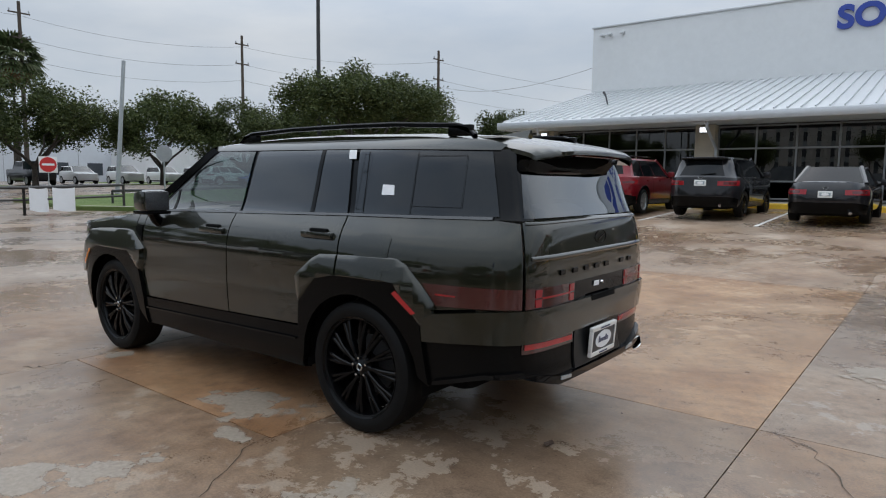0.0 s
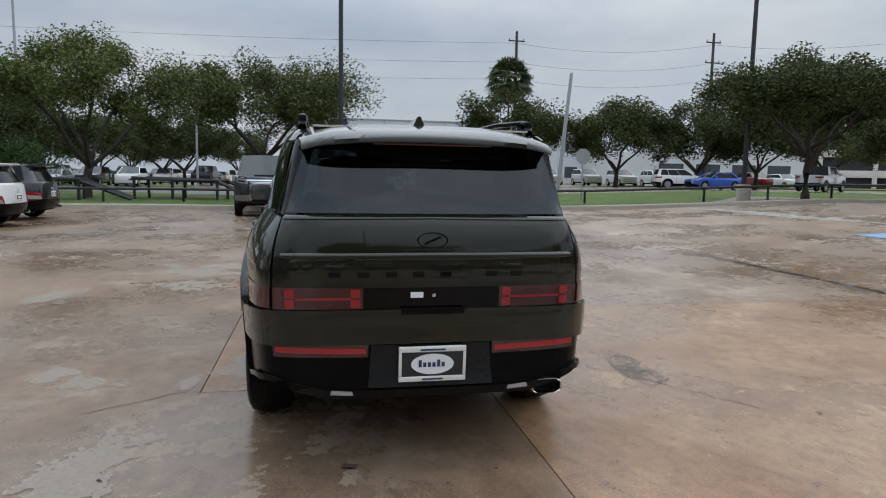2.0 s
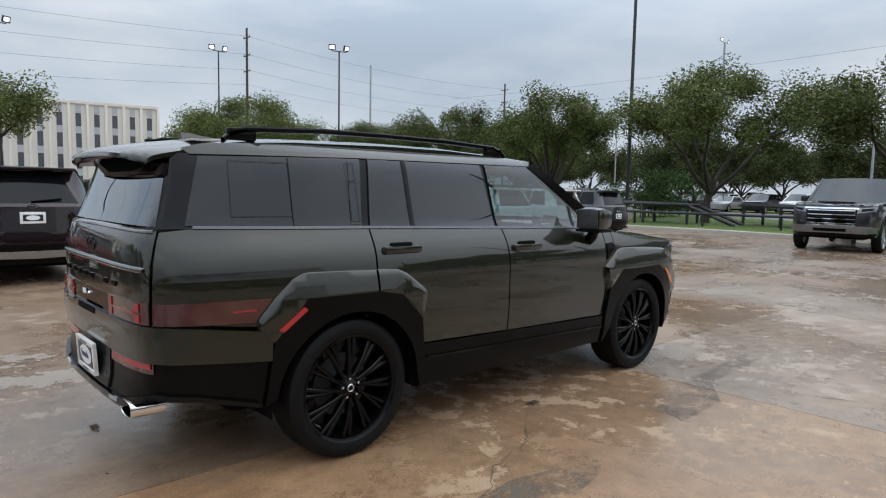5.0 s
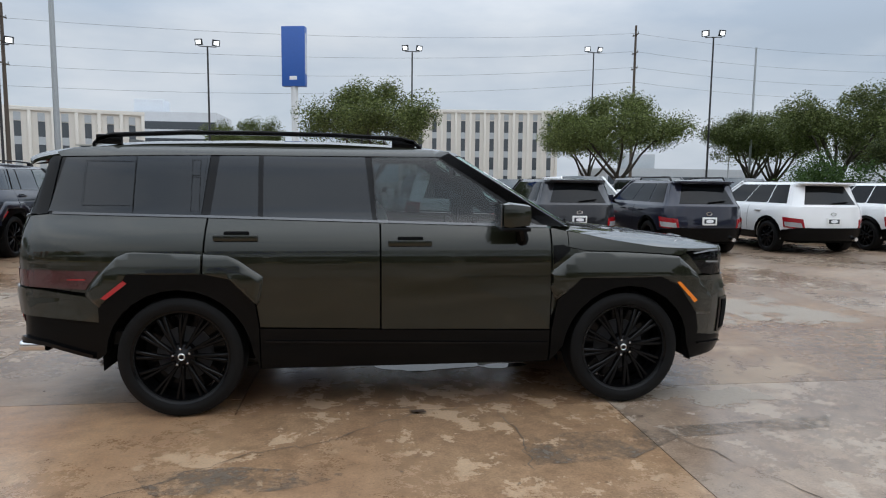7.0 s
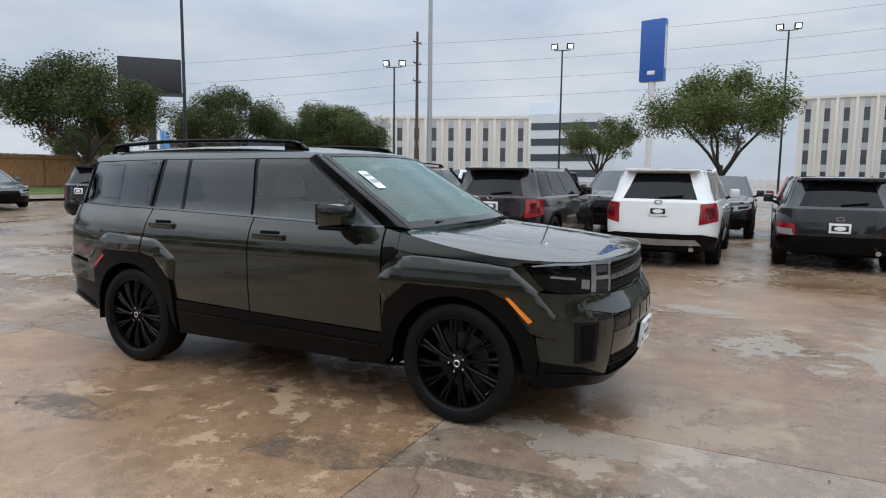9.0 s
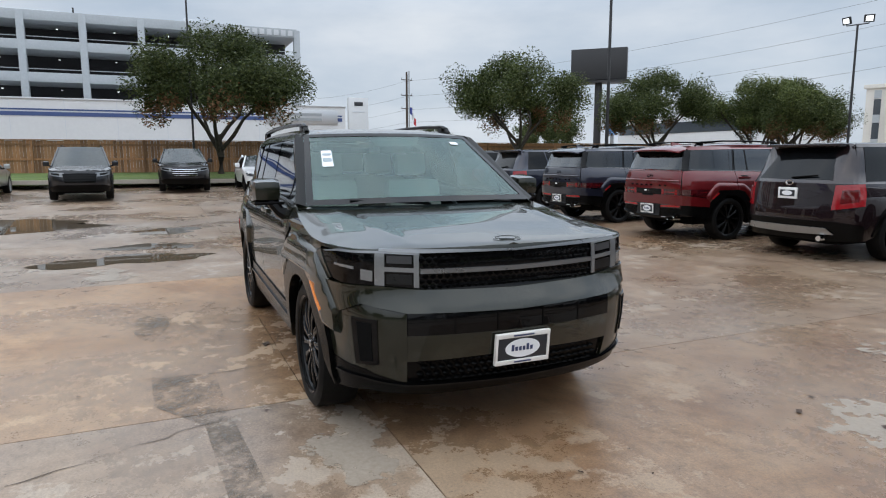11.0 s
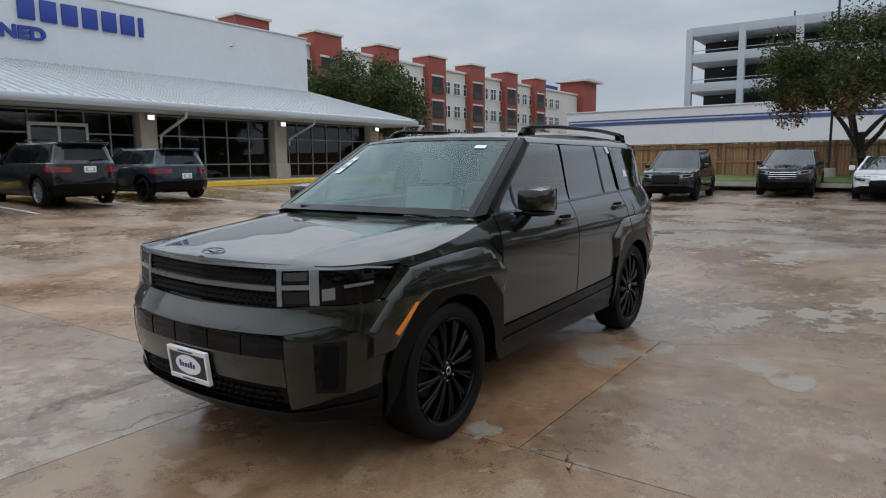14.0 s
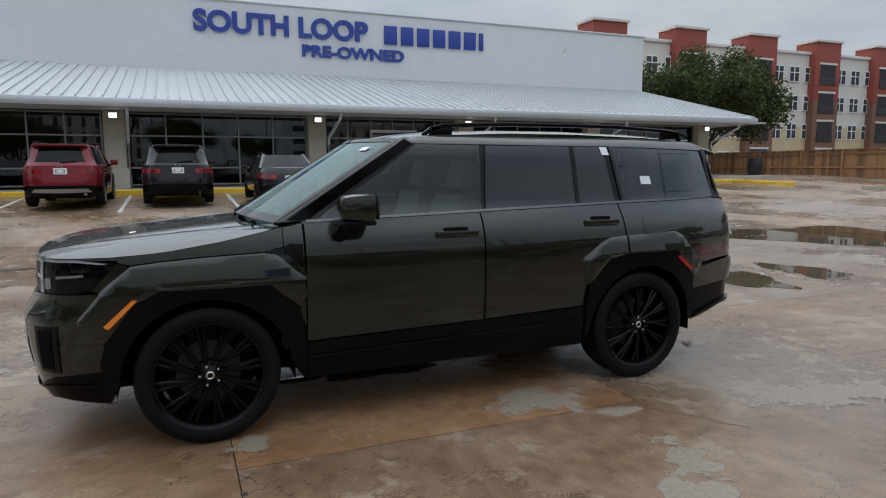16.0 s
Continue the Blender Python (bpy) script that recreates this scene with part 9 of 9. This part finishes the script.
def far_garage():
    t = thing("parking_garage", Matrix.Identity(4), "long cream parking garage beyond the shop corner", "building")
    p, q, h = Vector((86, -61, 0)), Vector((58, -90, 0)), 9.0
    d = (q - p)
    ang = math.atan2(d.y, d.x)
    m = Matrix.Translation(p) @ Matrix.Rotation(ang, 4, "Z")
    ln = d.length
    # dark block paints in the shade between the open decks
    part("core", box((0.3, 0.6, 0), (ln, 20, h - 0.4), 0, m), M_PAINTED_SHADE, t, smooth=False)
    for z in (2.7, 5.6, 8.6):
        part("deck", box((0, 0, z - 0.6), (ln, 20, z + 0.4), 0.03, m), M_CREAM, t)
    for k in range(7):
        part("pier", box((ln * k / 6 - 0.3, -0.1, 0), (ln * k / 6 + 0.3, 0.6, h), 0.02, m), M_CREAM, t)
    b = thing("low_building", Matrix.Identity(4), "low white building with shuttered bays", "building")
    part("wall", box((62, -56, 0), (86, -36, 4.6)), M_WALL_WHITE, b, smooth=False)
    for k in range(4):
        part("bay_door", box((61.95, -54 + 4.6 * k, 0.2), (62.0, -51 + 4.6 * k, 3.2)), M_GLASS_DARK, b, smooth=False)


far_garage()


# low pipe rails on the verges
def pipe_rail(pts, label, h=0.55, mat=M_POLE_BLACK, double=False):
    t = thing("low_rail", Matrix.Identity(4), label, "rail", "low rails")
    z = [ground_z(*p) + 0.12 for p in pts]
    part("bar", tube([(p[0], p[1], zz + h) for p, zz in zip(pts, z)], 0.055, 8), mat, t)
    if double:
        part("bar", tube([(p[0], p[1], zz + h * 0.5) for p, zz in zip(pts, z)], 0.04, 8), mat, t)
    for (x0, y0), (x1, y1) in zip(pts, pts[1:]):
        n = max(1, int(math.hypot(x1 - x0, y1 - y0) / 2.6))
        for k in range(n + 1):
            f = k / n
            x, y = x0 + (x1 - x0) * f, y0 + (y1 - y0) * f
            part("post", tube([(x, y, ground_z(x, y)), (x, y, ground_z(x, y) + 0.12 + h)], 0.05, 8), mat, t)


pipe_rail([(21.0, 40), (21.6, 20), (22.6, 12), (23.2, 6.0), (23.0, 3.8)], "low black pipe rail along the verge")
pipe_rail([(23.8, -9.6), (21.4, -11.0), (20.2, -16.0), (19.2, -21.5), (18.6, -27.0), (18.2, -40)], "low black pipe rail along the side verge")
pipe_rail([(20.9, -3.0), (21.3, -5.4), (21.6, -9.0)], "dark steel driveway rail on short posts", 0.85, M_DARK_FRAME, True)
for k, (y0, y1) in enumerate(((-5.55, -6.2), (-6.3, -7.1))):
    t = quad_sheet((21.26, y0, 0.20), (21.36, y1, 0.12), (21.36, y1, 0.98), (21.26, y0, 0.98), Vector((-0.10, 0, -0.05)), 10, 6)
    tagged(part("banner_cloth", t, M_PAPER), "white cloth draped over the driveway rail", "cloth", "cloths on the rail")


def display_ramp(x, y, yaw):
    t = thing("display_ramp", at(x, y, yaw, 1, 0.12), "black steel car display ramp on legs", "ramp", "display ramps")
    for s in (-0.75, 0.75):
        part("runner", tube([(-3.2, s, 0.05), (-1.2, s, 0.85), (2.6, s, 0.95)], 0.09, 6), M_POLE_BLACK, t)
        for xx, zz in ((-1.2, 0.85), (0.8, 0.9), (2.5, 0.95)):
            part("leg", tube([(xx, s, 0), (xx, s, zz)], 0.07, 6), M_POLE_BLACK, t)
    part("deck", box((-1.3, -0.85, 0.86), (2.7, 0.85, 0.92), 0.01), M_POLE_BLACK, t)


display_ramp(26.2, 6.0, 80)
display_ramp(24.6, 11.6, 100)
# traffic cone and mesh panels beside the shop corner
t = thing("traffic_cone", at(15.6, -27.0, 0, 1, 0.13), "orange traffic cone at the mesh fence", "cone")
part("cone", add_lathe(bmesh.new(), [(0.03, 0.7), (0.14, 0.05)], 16, "Z"), plain("cone_orange", (0.75, 0.15, 0.02), 0.5), t)
part("foot", box((-0.18, -0.18, 0), (0.18, 0.18, 0.05), 0.01), plain("cone_orange_foot", (0.5, 0.1, 0.02), 0.6), t)
t = thing("mesh_fence", Matrix.Identity(4), "grey steel mesh fence panels by the shop corner", "fence")
for k in range(4):
    y = -28.0 - 2.2 * k
    part("post", tube([(15.2, y, ground_z(15, y)), (15.2, y, ground_z(15, y) + 1.5)], 0.03, 6), M_POLE_GREY, t)
    bm = bmesh.new()
    for j in range(18):
        add_box(bm, (15.19, y - 2.2 * j / 18, ground_z(15, y) + 0.1), (15.205, y - 2.2 * j / 18 - 0.012, ground_z(15, y) + 1.45))
    for j in range(6):
        add_box(bm, (15.19, y - 2.2, ground_z(15, y) + 0.15 + 0.25 * j), (15.205, y, ground_z(15, y) + 0.162 + 0.25 * j))
    part("mesh_panel", bm, M_POLE_GREY, t, smooth=False)
# grill on the shop's end
t = thing("steel_bin", at(-27.3, -21.5, 0, 1, 0.0), "dark steel bin at the shop's end", "bin")
part("drum", add_lathe(bmesh.new(), [(0.0, 1.0), (0.35, 1.0), (0.4, 0.7), (0.4, 0.35), (0.3, 0.1), (0.0, 0.1)], 18, "Z"), M_POLE_BLACK, t)
for a in (0.3, 2.4, 4.5):
    part("leg", tube([(0.28 * math.cos(a), 0.28 * math.sin(a), -0.02), (0.25 * math.cos(a), 0.25 * math.sin(a), 0.3)], 0.025, 6), M_POLE_BLACK, t)
